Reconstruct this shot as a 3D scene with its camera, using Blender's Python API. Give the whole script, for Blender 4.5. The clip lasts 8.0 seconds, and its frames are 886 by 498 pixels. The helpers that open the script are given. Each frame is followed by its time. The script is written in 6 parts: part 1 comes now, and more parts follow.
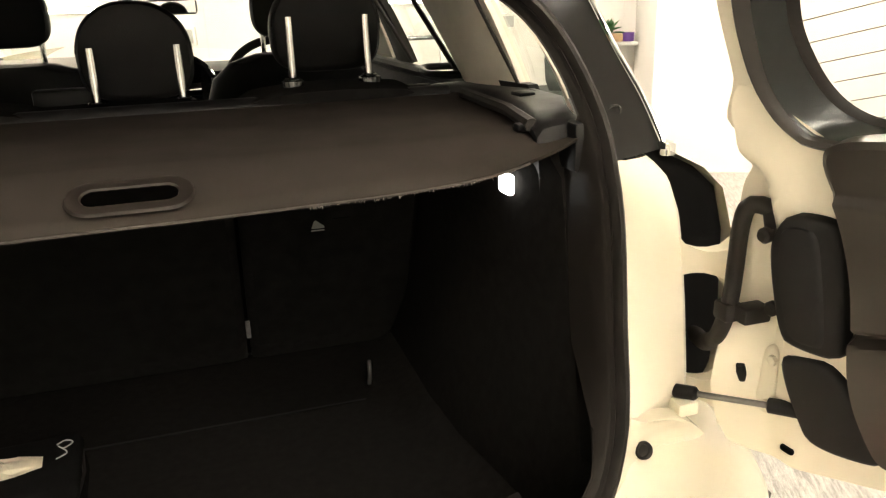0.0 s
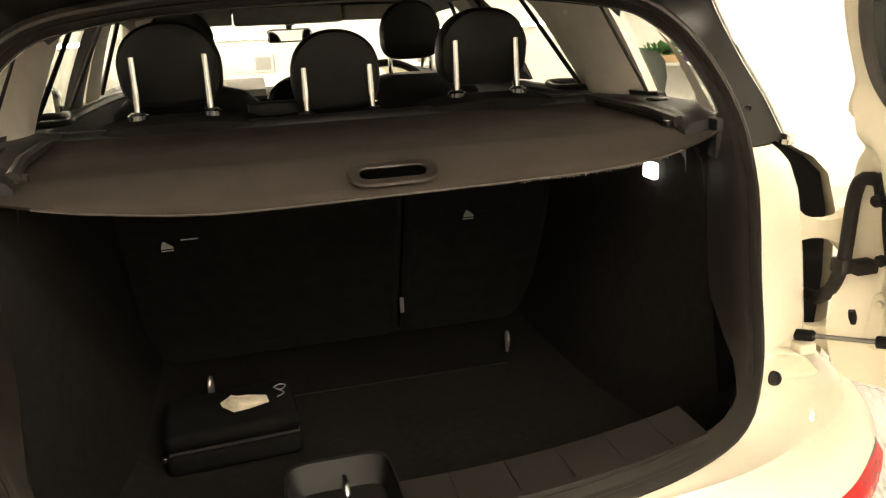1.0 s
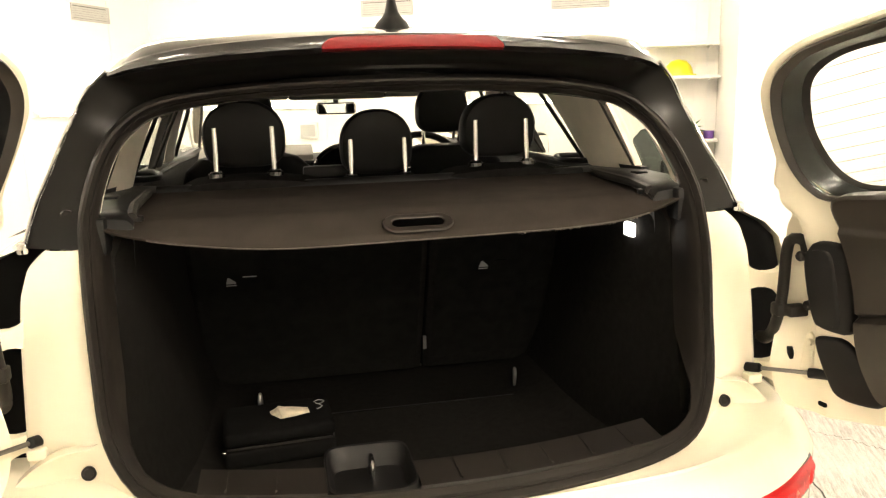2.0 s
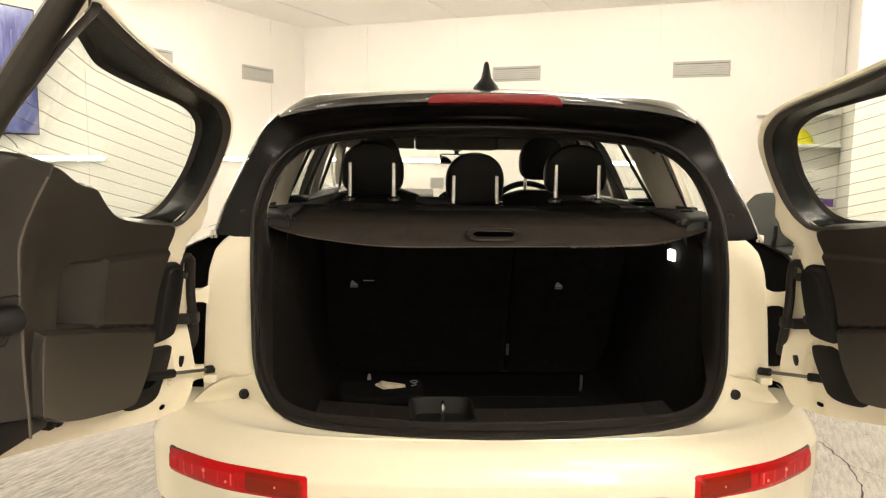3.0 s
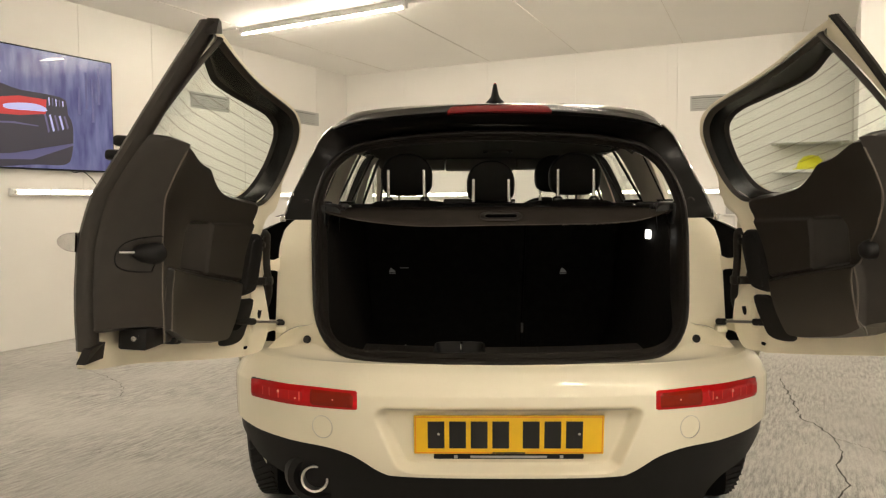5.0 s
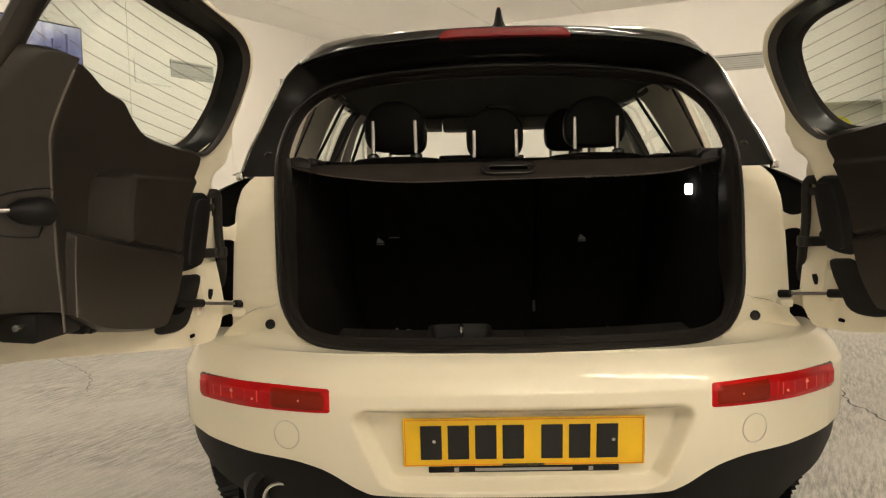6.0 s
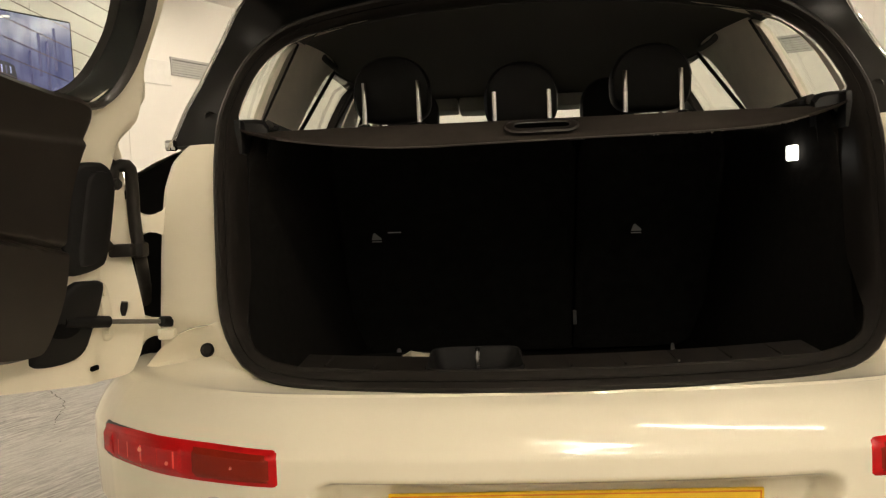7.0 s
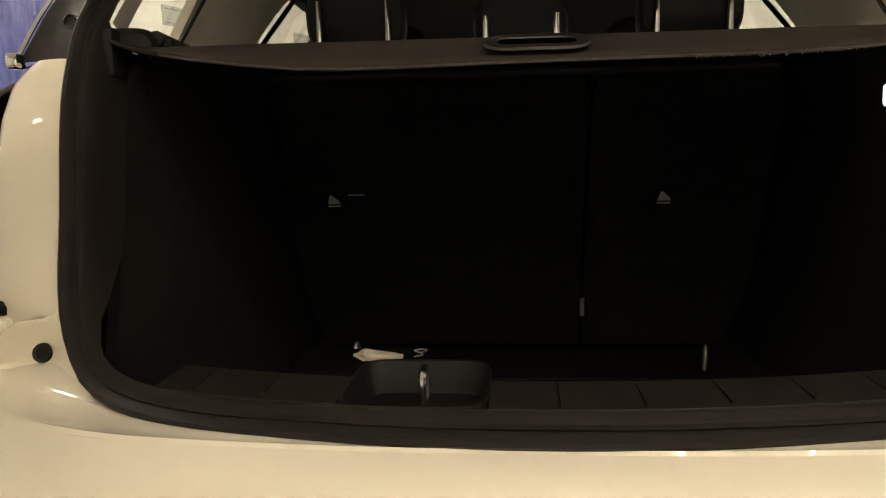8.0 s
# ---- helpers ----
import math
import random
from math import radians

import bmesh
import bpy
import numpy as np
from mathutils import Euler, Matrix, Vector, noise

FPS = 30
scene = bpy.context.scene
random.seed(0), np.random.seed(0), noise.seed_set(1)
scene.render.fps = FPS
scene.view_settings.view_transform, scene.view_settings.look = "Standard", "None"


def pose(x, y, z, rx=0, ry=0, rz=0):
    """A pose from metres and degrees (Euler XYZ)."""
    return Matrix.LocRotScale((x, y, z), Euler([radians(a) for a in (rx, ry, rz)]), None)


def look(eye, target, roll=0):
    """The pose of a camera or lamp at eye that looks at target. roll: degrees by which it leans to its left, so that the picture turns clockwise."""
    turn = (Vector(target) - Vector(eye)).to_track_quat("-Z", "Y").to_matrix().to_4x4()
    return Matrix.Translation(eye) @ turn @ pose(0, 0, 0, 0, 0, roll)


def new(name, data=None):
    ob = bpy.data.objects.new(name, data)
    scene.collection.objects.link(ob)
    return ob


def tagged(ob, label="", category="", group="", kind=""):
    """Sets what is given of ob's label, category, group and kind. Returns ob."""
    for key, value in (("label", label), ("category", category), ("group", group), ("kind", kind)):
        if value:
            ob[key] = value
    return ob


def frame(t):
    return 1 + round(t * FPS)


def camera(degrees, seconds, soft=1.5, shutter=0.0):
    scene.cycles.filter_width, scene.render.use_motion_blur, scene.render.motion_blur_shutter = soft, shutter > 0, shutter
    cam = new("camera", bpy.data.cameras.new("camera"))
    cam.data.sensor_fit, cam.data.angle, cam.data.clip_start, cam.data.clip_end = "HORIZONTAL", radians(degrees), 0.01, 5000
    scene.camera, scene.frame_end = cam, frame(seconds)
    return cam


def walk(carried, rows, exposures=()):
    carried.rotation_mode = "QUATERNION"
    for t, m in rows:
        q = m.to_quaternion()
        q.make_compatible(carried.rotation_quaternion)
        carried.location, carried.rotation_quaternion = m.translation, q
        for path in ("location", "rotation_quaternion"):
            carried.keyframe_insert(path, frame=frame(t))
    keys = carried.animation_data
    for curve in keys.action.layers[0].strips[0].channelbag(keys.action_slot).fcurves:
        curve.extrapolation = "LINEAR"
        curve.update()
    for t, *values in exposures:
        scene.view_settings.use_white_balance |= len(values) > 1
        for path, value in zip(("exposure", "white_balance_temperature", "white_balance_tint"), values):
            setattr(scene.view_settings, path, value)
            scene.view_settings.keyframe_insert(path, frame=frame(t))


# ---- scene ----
cam = camera(60.4, 8.0, 1.25)
PATH = [
    (0, (0.095, -0.511, 1.239), (0.654, 1.302, 0.605), -1.77),
    (0.5, (-0.023, -0.633, 1.269), (0.367, 1.224, 0.636), -2.75),
    (1, (-0.192, -0.728, 1.249), (0.269, 1.132, 0.678), -2.76),
    (1.5, (-0.249, -0.862, 1.263), (0.424, 0.947, 0.737), -2.85),
    (2, (-0.234, -1.043, 1.277), (0.161, 0.877, 0.879), -1.45),
    (2.2, (-0.212, -1.136, 1.282), (0.033, 0.811, 0.898), -0.27),
    (3.3, (-0.166, -1.657, 1.192), (-0.105, 0.335, 1.031), 0.73),
    (3.5, (-0.146, -1.741, 1.168), (-0.086, 0.255, 1.054), 1.10),
    (4, (-0.098, -1.941, 1.127), (-0.136, 0.058, 1.086), 1.48),
    (4.5, (-0.109, -2.051, 1.097), (-0.163, -0.054, 1.019), -0.09),
    (5, (-0.128, -2.049, 1.078), (-0.167, -0.053, 0.961), -0.32),
    (5.2, (-0.124, -1.992, 1.059), (-0.160, 0.004, 0.934), -0.36),
    (6.3, (-0.109, -1.426, 0.977), (-0.192, 0.565, 0.804), -2.38),
    (6.5, (-0.102, -1.309, 0.958), (-0.215, 0.681, 0.796), -2.83),
    (7, (-0.097, -1.043, 0.919), (-0.215, 0.949, 0.781), -2.41),
    (7.5, (-0.064, -0.807, 0.880), (-0.205, 1.181, 0.718), -1.90),
    (8, (-0.032, -0.624, 0.886), (-0.197, 1.357, 0.670), -1.03),
]
walk(cam, [(t, look(eye, target, roll)) for t, eye, target, roll in PATH], [(0, 1.20, 6250, 9), (1.0, 1.32, 6650, 9), (1.5, 1.42, 6650, 9), (2.0, 1.36, 6550, 9), (2.2, 1.05, 6450, 9), (3.3, 0.55, 6320, 9), (4.0, 0.14, 6330, 9), (5.0, -0.12, 6400, 9), (6.5, -0.10, 6500, 9), (8.0, 0.02, 6500, 9)])
# ---- world and light ----
world = bpy.data.worlds.new("world")
scene.world = world
world.use_nodes = True
world.node_tree.nodes["Background"].inputs[0].default_value = (0.9, 0.85, 0.78, 1)
world.node_tree.nodes["Background"].inputs[1].default_value = 0.02


# ---- materials ----
def mat(name, color, rough=0.5, metal=0.0, coat=0.0, var=0.0, scale=8.0, bump=0.0, bscale=200.0, spec=0.5, bdist=0.002):
    m = bpy.data.materials.new(name)
    m.use_nodes = True
    nt = m.node_tree
    b = nt.nodes["Principled BSDF"]
    b.inputs["Base Color"].default_value = (*color, 1)
    b.inputs["Roughness"].default_value = rough
    b.inputs["Metallic"].default_value = metal
    b.inputs["Coat Weight"].default_value = coat
    b.inputs["Coat Roughness"].default_value = 0.04
    b.inputs["Specular IOR Level"].default_value = spec
    tc = nt.nodes.new("ShaderNodeTexCoord")
    if var > 0:
        n = nt.nodes.new("ShaderNodeTexNoise")
        n.inputs["Scale"].default_value = scale
        n.inputs["Detail"].default_value = 6
        nt.links.new(tc.outputs["Object"], n.inputs["Vector"])
        r = nt.nodes.new("ShaderNodeValToRGB")
        r.color_ramp.elements[0].position, r.color_ramp.elements[1].position = 0.3, 0.7
        r.color_ramp.elements[0].color = (*[c * (1 - var) for c in color], 1)
        r.color_ramp.elements[1].color = (*[min(1, c * (1 + var)) for c in color], 1)
        nt.links.new(n.outputs["Fac"], r.inputs["Fac"])
        nt.links.new(r.outputs["Color"], b.inputs["Base Color"])
        mr = nt.nodes.new("ShaderNodeMapRange")
        mr.inputs["To Min"].default_value = max(0.02, rough * 0.85)
        mr.inputs["To Max"].default_value = min(1, rough * 1.15)
        nt.links.new(n.outputs["Fac"], mr.inputs["Value"])
        nt.links.new(mr.outputs["Result"], b.inputs["Roughness"])
    if bump > 0:
        n2 = nt.nodes.new("ShaderNodeTexNoise")
        n2.inputs["Scale"].default_value = bscale
        n2.inputs["Detail"].default_value = 3
        nt.links.new(tc.outputs["Object"], n2.inputs["Vector"])
        bp = nt.nodes.new("ShaderNodeBump")
        bp.inputs["Strength"].default_value = bump
        bp.inputs["Distance"].default_value = bdist
        nt.links.new(n2.outputs["Fac"], bp.inputs["Height"])
        nt.links.new(bp.outputs["Normal"], b.inputs["Normal"])
    return m


def glass_mat(name, tint, rough=0.0):
    m = bpy.data.materials.new(name)
    m.use_nodes = True
    nt = m.node_tree
    nt.nodes.clear()
    out = nt.nodes.new("ShaderNodeOutputMaterial")
    mix = nt.nodes.new("ShaderNodeMixShader")
    tr = nt.nodes.new("ShaderNodeBsdfTransparent")
    gl = nt.nodes.new("ShaderNodeBsdfGlossy")
    lw = nt.nodes.new("ShaderNodeLayerWeight")
    lw.inputs["Blend"].default_value = 0.5
    pw = nt.nodes.new("ShaderNodeMath")
    pw.operation = "POWER"
    pw.inputs[1].default_value = 4.0
    nt.links.new(lw.outputs["Facing"], pw.inputs[0])
    fr = nt.nodes.new("ShaderNodeMapRange")
    fr.inputs["To Min"].default_value = 0.03
    fr.inputs["To Max"].default_value = 0.75
    nt.links.new(pw.outputs["Value"], fr.inputs["Value"])
    tr.inputs["Color"].default_value = (*tint, 1)
    gl.inputs["Roughness"].default_value = rough
    nt.links.new(fr.outputs["Result"], mix.inputs["Fac"])
    nt.links.new(tr.outputs["BSDF"], mix.inputs[1])
    nt.links.new(gl.outputs["BSDF"], mix.inputs[2])
    nt.links.new(mix.outputs["Shader"], out.inputs["Surface"])
    return m


def emit_mat(name, color, strength):
    m = bpy.data.materials.new(name)
    m.use_nodes = True
    b = m.node_tree.nodes["Principled BSDF"]
    b.inputs["Base Color"].default_value = (*color, 1)
    b.inputs["Emission Color"].default_value = (*color, 1)
    b.inputs["Emission Strength"].default_value = strength
    return m


CREAM = mat("cream_paint", (0.80, 0.745, 0.595), 0.45, coat=0.9, var=0.015, scale=3, spec=0.2)
CREAM_IN = mat("cream_paint_inner", (0.80, 0.745, 0.595), 0.42, coat=0.3, var=0.05, scale=12)
REVEAL = mat("gloss_black_reveal", (0.006, 0.0064, 0.006), 0.25, spec=0.4, coat=0.15, var=0.1, scale=20)
EDGEGLINT = mat("painted_edge_glint", (0.11, 0.098, 0.086), 0.25, spec=0.6)
BRAKE = mat("dark_brake_lens", (0.15, 0.004, 0.005), 0.3, spec=0.25, bump=0.2, bscale=120)
GLOSS = mat("black_gloss", (0.006, 0.006, 0.007), 0.12, coat=1.0)
TRIM = mat("dark_brown_grained_plastic", (0.0205, 0.0168, 0.0139), 0.34, var=0.12, scale=30, bump=0.35, bscale=900, bdist=0.0006, spec=0.5)
DULLTRIM = mat("dull_brown_plastic", (0.0145, 0.0122, 0.0105), 0.52, var=0.12, scale=30, bump=0.35, bscale=900, bdist=0.0006, spec=0.22)
BLACKPL = mat("black_plastic", (0.008, 0.0075, 0.0075), 0.48, var=0.15, scale=25, bump=0.3, bscale=700, bdist=0.0006, spec=0.2)
RUBBER = mat("black_rubber", (0.016, 0.0138, 0.0122), 0.5, var=0.2, scale=40, bump=0.2, bscale=500, spec=0.2)
# near-black that puts the shade of gaps and hollows into the colour
CAVITYSHADE = mat("cavity_shade", (0.003, 0.003, 0.003), 0.9, var=0.2, scale=10, spec=0.05)
CARPET = mat("black_carpet", (0.0115, 0.0106, 0.0096), 0.95, var=0.3, scale=60, bump=0.6, bscale=1200, spec=0.03)
LEATHER = mat("black_leather", (0.010, 0.0098, 0.0098), 0.45, var=0.15, scale=40, bump=0.35, bscale=420, bdist=0.001, spec=0.2)
FABRIC = mat("black_seat_fabric", (0.011, 0.0105, 0.0098), 0.95, var=0.25, scale=60, bump=0.4, bscale=900, spec=0.02)
COVER = mat("dark_vinyl_cover", (0.034, 0.0288, 0.0252), 0.8, spec=0.0, var=0.10, scale=14, bump=0.3, bscale=800, bdist=0.0006)
HEADLINER = mat("grey_headliner", (0.105, 0.10, 0.088), 0.9, var=0.06, scale=30, bump=0.3, bscale=900)
HEADPL = mat("satin_black_plastic", (0.0065, 0.006, 0.0056), 0.33, spec=0.2, var=0.1, scale=20, bump=0.15, bscale=600, bdist=0.0005)
PILLAR = mat("beige_pillar_trim", (0.80, 0.74, 0.64), 0.7, var=0.05, scale=20, bump=0.25, bscale=900)
VISOR = mat("grey_visor_fabric", (0.34, 0.325, 0.29), 0.85, var=0.06, scale=30, bump=0.2, bscale=900)
CHROME = mat("chrome", (0.62, 0.62, 0.62), 0.07, metal=1.0)
STEEL = mat("bright_steel", (0.6, 0.6, 0.6), 0.25, metal=1.0, var=0.1, scale=60)
RED = mat("red_lens", (0.47, 0.0065, 0.008), 0.2, spec=0.25, bump=0.25, bscale=140, bdist=0.002)
DARKRED = mat("dark_red_lens", (0.22, 0.016, 0.006), 0.22, spec=0.2, bump=0.2, bscale=120, bdist=0.002)
YELLOW = mat("yellow_plate", (0.85, 0.52, 0.01), 0.35, coat=0.4, var=0.03, scale=20)
BLACKINK = mat("black_print", (0.008, 0.008, 0.008), 0.4)
GREYPRINT = mat("grey_print", (0.35, 0.35, 0.34), 0.6)
PAPER = mat("crumpled_paper", (0.62, 0.55, 0.42), 0.8, var=0.2, scale=40, bump=0.4, bscale=60)
CASE = mat("black_padded_nylon", (0.0065, 0.0063, 0.006), 0.9, var=0.25, scale=50, bump=0.5, bscale=900, spec=0.04)
WALLWHITE = mat("white_wall_panel", (0.80, 0.78, 0.74), 0.45, var=0.025, scale=1.3, bump=0.08, bscale=40)
CEILWHITE = mat("white_ceiling_panel", (0.86, 0.845, 0.81), 0.55, var=0.02, scale=1.1, spec=0.2)
JOINT = mat("grey_joint", (0.52, 0.49, 0.44), 0.8, var=0.2, scale=20)
CEILJOINT = mat("pale_ceiling_joint", (0.74, 0.71, 0.66), 0.8, var=0.2, scale=20)
VENT = mat("grey_vent_metal", (0.42, 0.42, 0.40), 0.5, var=0.06, scale=15)
VENTDARK = mat("dark_vent_slot", (0.10, 0.10, 0.09), 0.7)
WHITEPL = mat("white_plastic", (0.78, 0.77, 0.74), 0.4, var=0.03, scale=20)
TUBE = emit_mat("lit_tube", (1.0, 0.875, 0.71), 182.0)
FILLTUBE = emit_mat("lit_fill_tube", (1.0, 0.875, 0.71), 165.0)
WALLTUBE = emit_mat("lit_wall_tube", (1.0, 0.90, 0.76), 9.0)
LAMPGLOW = emit_mat("boot_lamp_glow", (1.0, 0.95, 0.86), 5.0)
GLASS = glass_mat("clear_glass", (0.93, 0.96, 0.94))
TINT = glass_mat("green_tinted_glass", (0.86, 0.90, 0.85))
WIRE = mat("brown_heater_wire", (0.10, 0.07, 0.05), 0.6)
GREEN = mat("green_leaf", (0.05, 0.16, 0.04), 0.5, var=0.4, scale=20)
WOOD = mat("pale_wood_tray", (0.45, 0.30, 0.16), 0.6, var=0.2, scale=15)
PURPLE = mat("purple_plastic", (0.14, 0.06, 0.30), 0.4)
LIME = mat("yellow_plastic", (0.75, 0.72, 0.02), 0.4)
TYRE = mat("tyre_rubber", (0.012, 0.012, 0.012), 0.8, var=0.25, scale=30, bump=0.4, bscale=200)


def floor_mat():
    m = mat("painted_concrete_floor", (0.24, 0.235, 0.225), 0.5)
    nt = m.node_tree
    b = nt.nodes["Principled BSDF"]
    tc = nt.nodes.new("ShaderNodeTexCoord")
    mp = nt.nodes.new("ShaderNodeMapping")
    mp.inputs["Rotation"].default_value = (0, 0, radians(-7.6))
    mp.inputs["Scale"].default_value = (22.0, 2.6, 1)
    nt.links.new(tc.outputs["Object"], mp.inputs["Vector"])
    n1 = nt.nodes.new("ShaderNodeTexNoise")
    n1.inputs["Scale"].default_value, n1.inputs["Detail"].default_value, n1.inputs["Roughness"].default_value = 3.0, 10, 0.75
    nt.links.new(mp.outputs["Vector"], n1.inputs["Vector"])
    n2 = nt.nodes.new("ShaderNodeTexNoise")
    n2.inputs["Scale"].default_value, n2.inputs["Detail"].default_value = 0.7, 5
    nt.links.new(tc.outputs["Object"], n2.inputs["Vector"])
    r = nt.nodes.new("ShaderNodeValToRGB")
    r.color_ramp.elements[0].position, r.color_ramp.elements[1].position = 0.40, 0.58
    r.color_ramp.elements[0].color, r.color_ramp.elements[1].color = (0.15, 0.143, 0.132, 1), (0.56, 0.54, 0.50, 1)
    nt.links.new(n1.outputs["Fac"], r.inputs["Fac"])
    mx = nt.nodes.new("ShaderNodeMix")
    mx.data_type = "RGBA"
    r2 = nt.nodes.new("ShaderNodeValToRGB")
    r2.color_ramp.elements[0].position, r2.color_ramp.elements[1].position = 0.35, 0.65
    r2.color_ramp.elements[0].color, r2.color_ramp.elements[1].color = (0.25, 0.238, 0.215, 1), (0.52, 0.505, 0.47, 1)
    nt.links.new(n2.outputs["Fac"], r2.inputs["Fac"])
    nt.links.new(r.outputs["Color"], mx.inputs[6])
    nt.links.new(r2.outputs["Color"], mx.inputs[7])
    # worn patches where the brush marks are ground away, fine aggregate and dark specks
    n3 = nt.nodes.new("ShaderNodeTexNoise")
    n3.inputs["Scale"].default_value, n3.inputs["Detail"].default_value = 1.4, 4
    nt.links.new(tc.outputs["Object"], n3.inputs["Vector"])
    worn = nt.nodes.new("ShaderNodeMapRange")
    worn.inputs["From Min"].default_value, worn.inputs["From Max"].default_value = 0.38, 0.62
    worn.inputs["To Min"].default_value, worn.inputs["To Max"].default_value = 0.25, 0.75
    nt.links.new(n3.outputs["Fac"], worn.inputs["Value"])
    nt.links.new(worn.outputs["Result"], mx.inputs[0])
    n4 = nt.nodes.new("ShaderNodeTexNoise")
    n4.inputs["Scale"].default_value, n4.inputs["Detail"].default_value, n4.inputs["Roughness"].default_value = 90.0, 6, 0.8
    nt.links.new(tc.outputs["Object"], n4.inputs["Vector"])
    grain = nt.nodes.new("ShaderNodeMapRange")
    grain.inputs["From Min"].default_value, grain.inputs["From Max"].default_value = 0.3, 0.7
    grain.inputs["To Min"].default_value, grain.inputs["To Max"].default_value = 0.82, 1.18
    nt.links.new(n4.outputs["Fac"], grain.inputs["Value"])
    v = nt.nodes.new("ShaderNodeTexVoronoi")
    v.inputs["Scale"].default_value = 7.0
    nt.links.new(tc.outputs["Object"], v.inputs["Vector"])
    speck = nt.nodes.new("ShaderNodeMapRange")
    speck.inputs["From Min"].default_value, speck.inputs["From Max"].default_value = 0.03, 0.06
    speck.inputs["To Min"].default_value, speck.inputs["To Max"].default_value = 0.45, 1.0
    nt.links.new(v.outputs["Distance"], speck.inputs["Value"])
    both = nt.nodes.new("ShaderNodeMath")
    both.operation = "MULTIPLY"
    nt.links.new(grain.outputs["Result"], both.inputs[0])
    nt.links.new(speck.outputs["Result"], both.inputs[1])
    tone = nt.nodes.new("ShaderNodeMix")
    tone.data_type, tone.blend_type = "RGBA", "MULTIPLY"
    tone.inputs[0].default_value = 1.0
    nt.links.new(mx.outputs[2], tone.inputs[6])
    nt.links.new(both.outputs["Value"], tone.inputs[7])
    nt.links.new(tone.outputs[2], b.inputs["Base Color"])
    bp = nt.nodes.new("ShaderNodeBump")
    bp.inputs["Strength"].default_value, bp.inputs["Distance"].default_value = 0.5, 0.006
    nt.links.new(n1.outputs["Fac"], bp.inputs["Height"])
    nt.links.new(bp.outputs["Normal"], b.inputs["Normal"])
    return m


FLOOR = floor_mat()


# ---- mesh helpers ----
def link(name, bm, material, smooth=True, angle=40):
    me = bpy.data.meshes.new(name)
    bmesh.ops.remove_doubles(bm, verts=bm.verts, dist=1e-5)
    bmesh.ops.recalc_face_normals(bm, faces=bm.faces)
    for f in bm.faces:
        f.smooth = smooth
    if smooth:
        for e in bm.edges:
            if len(e.link_faces) == 2 and e.calc_face_angle(0) > radians(angle):
                e.smooth = False
    bm.to_mesh(me)
    bm.free()
    me.materials.append(material)
    return new(name, me)


def part(name, bm, material, parent, label="", smooth=True, angle=40):
    ob = link(name, bm, material, smooth, angle)
    ob.parent = parent
    if label:
        ob["label"] = label
    return ob


def thing(name, label, category, group="", kind="", at=(0, 0, 0)):
    ob = new(name)
    ob.location = at
    ob.empty_display_size = 0.1
    return tagged(ob, label, category, group, kind)


def box(bm, lo, hi, bevel=0.0, seg=2, m=None):
    r = bmesh.ops.create_cube(bm, size=1.0)
    vs = r["verts"]
    for v in vs:
        v.co = Vector([(a + b) / 2 + c * (b - a) for a, b, c in zip(lo, hi, v.co)])
    if bevel > 0:
        es = list({e for v in vs for e in v.link_edges})
        r2 = bmesh.ops.bevel(bm, geom=es, offset=bevel, segments=seg, affect="EDGES", profile=0.5)
        vs = list({v for f in r2["faces"] for v in f.verts} | {v for v in vs if v.is_valid})
    if m is not None:
        done = set()
        for v in vs:
            if v.is_valid and v not in done:
                v.co = m @ v.co
                done.add(v)
    return bm


def boxes(*spec):
    bm = bmesh.new()
    for s in spec:
        box(bm, *s)
    return bm


def strip(rings, close_u=False, close_v=False, cap=False):
    """A surface through rings of equal length."""
    bm = bmesh.new()
    vs = [[bm.verts.new(p) for p in r] for r in rings]
    nr, nc = len(vs), len(vs[0])
    for i in range(nr if close_u else nr - 1):
        for j in range(nc if close_v else nc - 1):
            a, b = vs[i], vs[(i + 1) % nr]
            q = [a[j], a[(j + 1) % nc], b[(j + 1) % nc], b[j]]
            try:
                bm.faces.new(q)
            except ValueError:
                pass
    if cap and close_v:
        bm.faces.new(vs[0])
        bm.faces.new(list(reversed(vs[-1])))
    return bm


def tube(path, radius, n=10, closed=False, cap=True, bm=None):
    """A round bar along a path; radius a number or one for each point."""
    pts = [Vector(p) for p in path]
    rad = radius if isinstance(radius, (list, tuple)) else [radius] * len(pts)
    rings = []
    up = Vector((0.13, 0.31, 0.94))
    for i, p in enumerate(pts):
        if closed:
            t = pts[(i + 1) % len(pts)] - pts[i - 1]
        else:
            t = pts[min(i + 1, len(pts) - 1)] - pts[max(i - 1, 0)]
        t.normalize()
        s = t.cross(up)
        if s.length < 0.05:
            s = t.cross(Vector((1, 0, 0)))
        s.normalize()
        w = s.cross(t).normalized()
        up = w
        rings.append([p + (s * math.cos(a) + w * math.sin(a)) * rad[i] for a in [2 * math.pi * k / n for k in range(n)]])
    out = strip(rings, close_u=closed, close_v=True, cap=cap and not closed)
    if bm is None:
        return out
    me = bpy.data.meshes.new("tmp")
    out.to_mesh(me)
    out.free()
    bm.from_mesh(me)
    bpy.data.meshes.remove(me)
    return bm


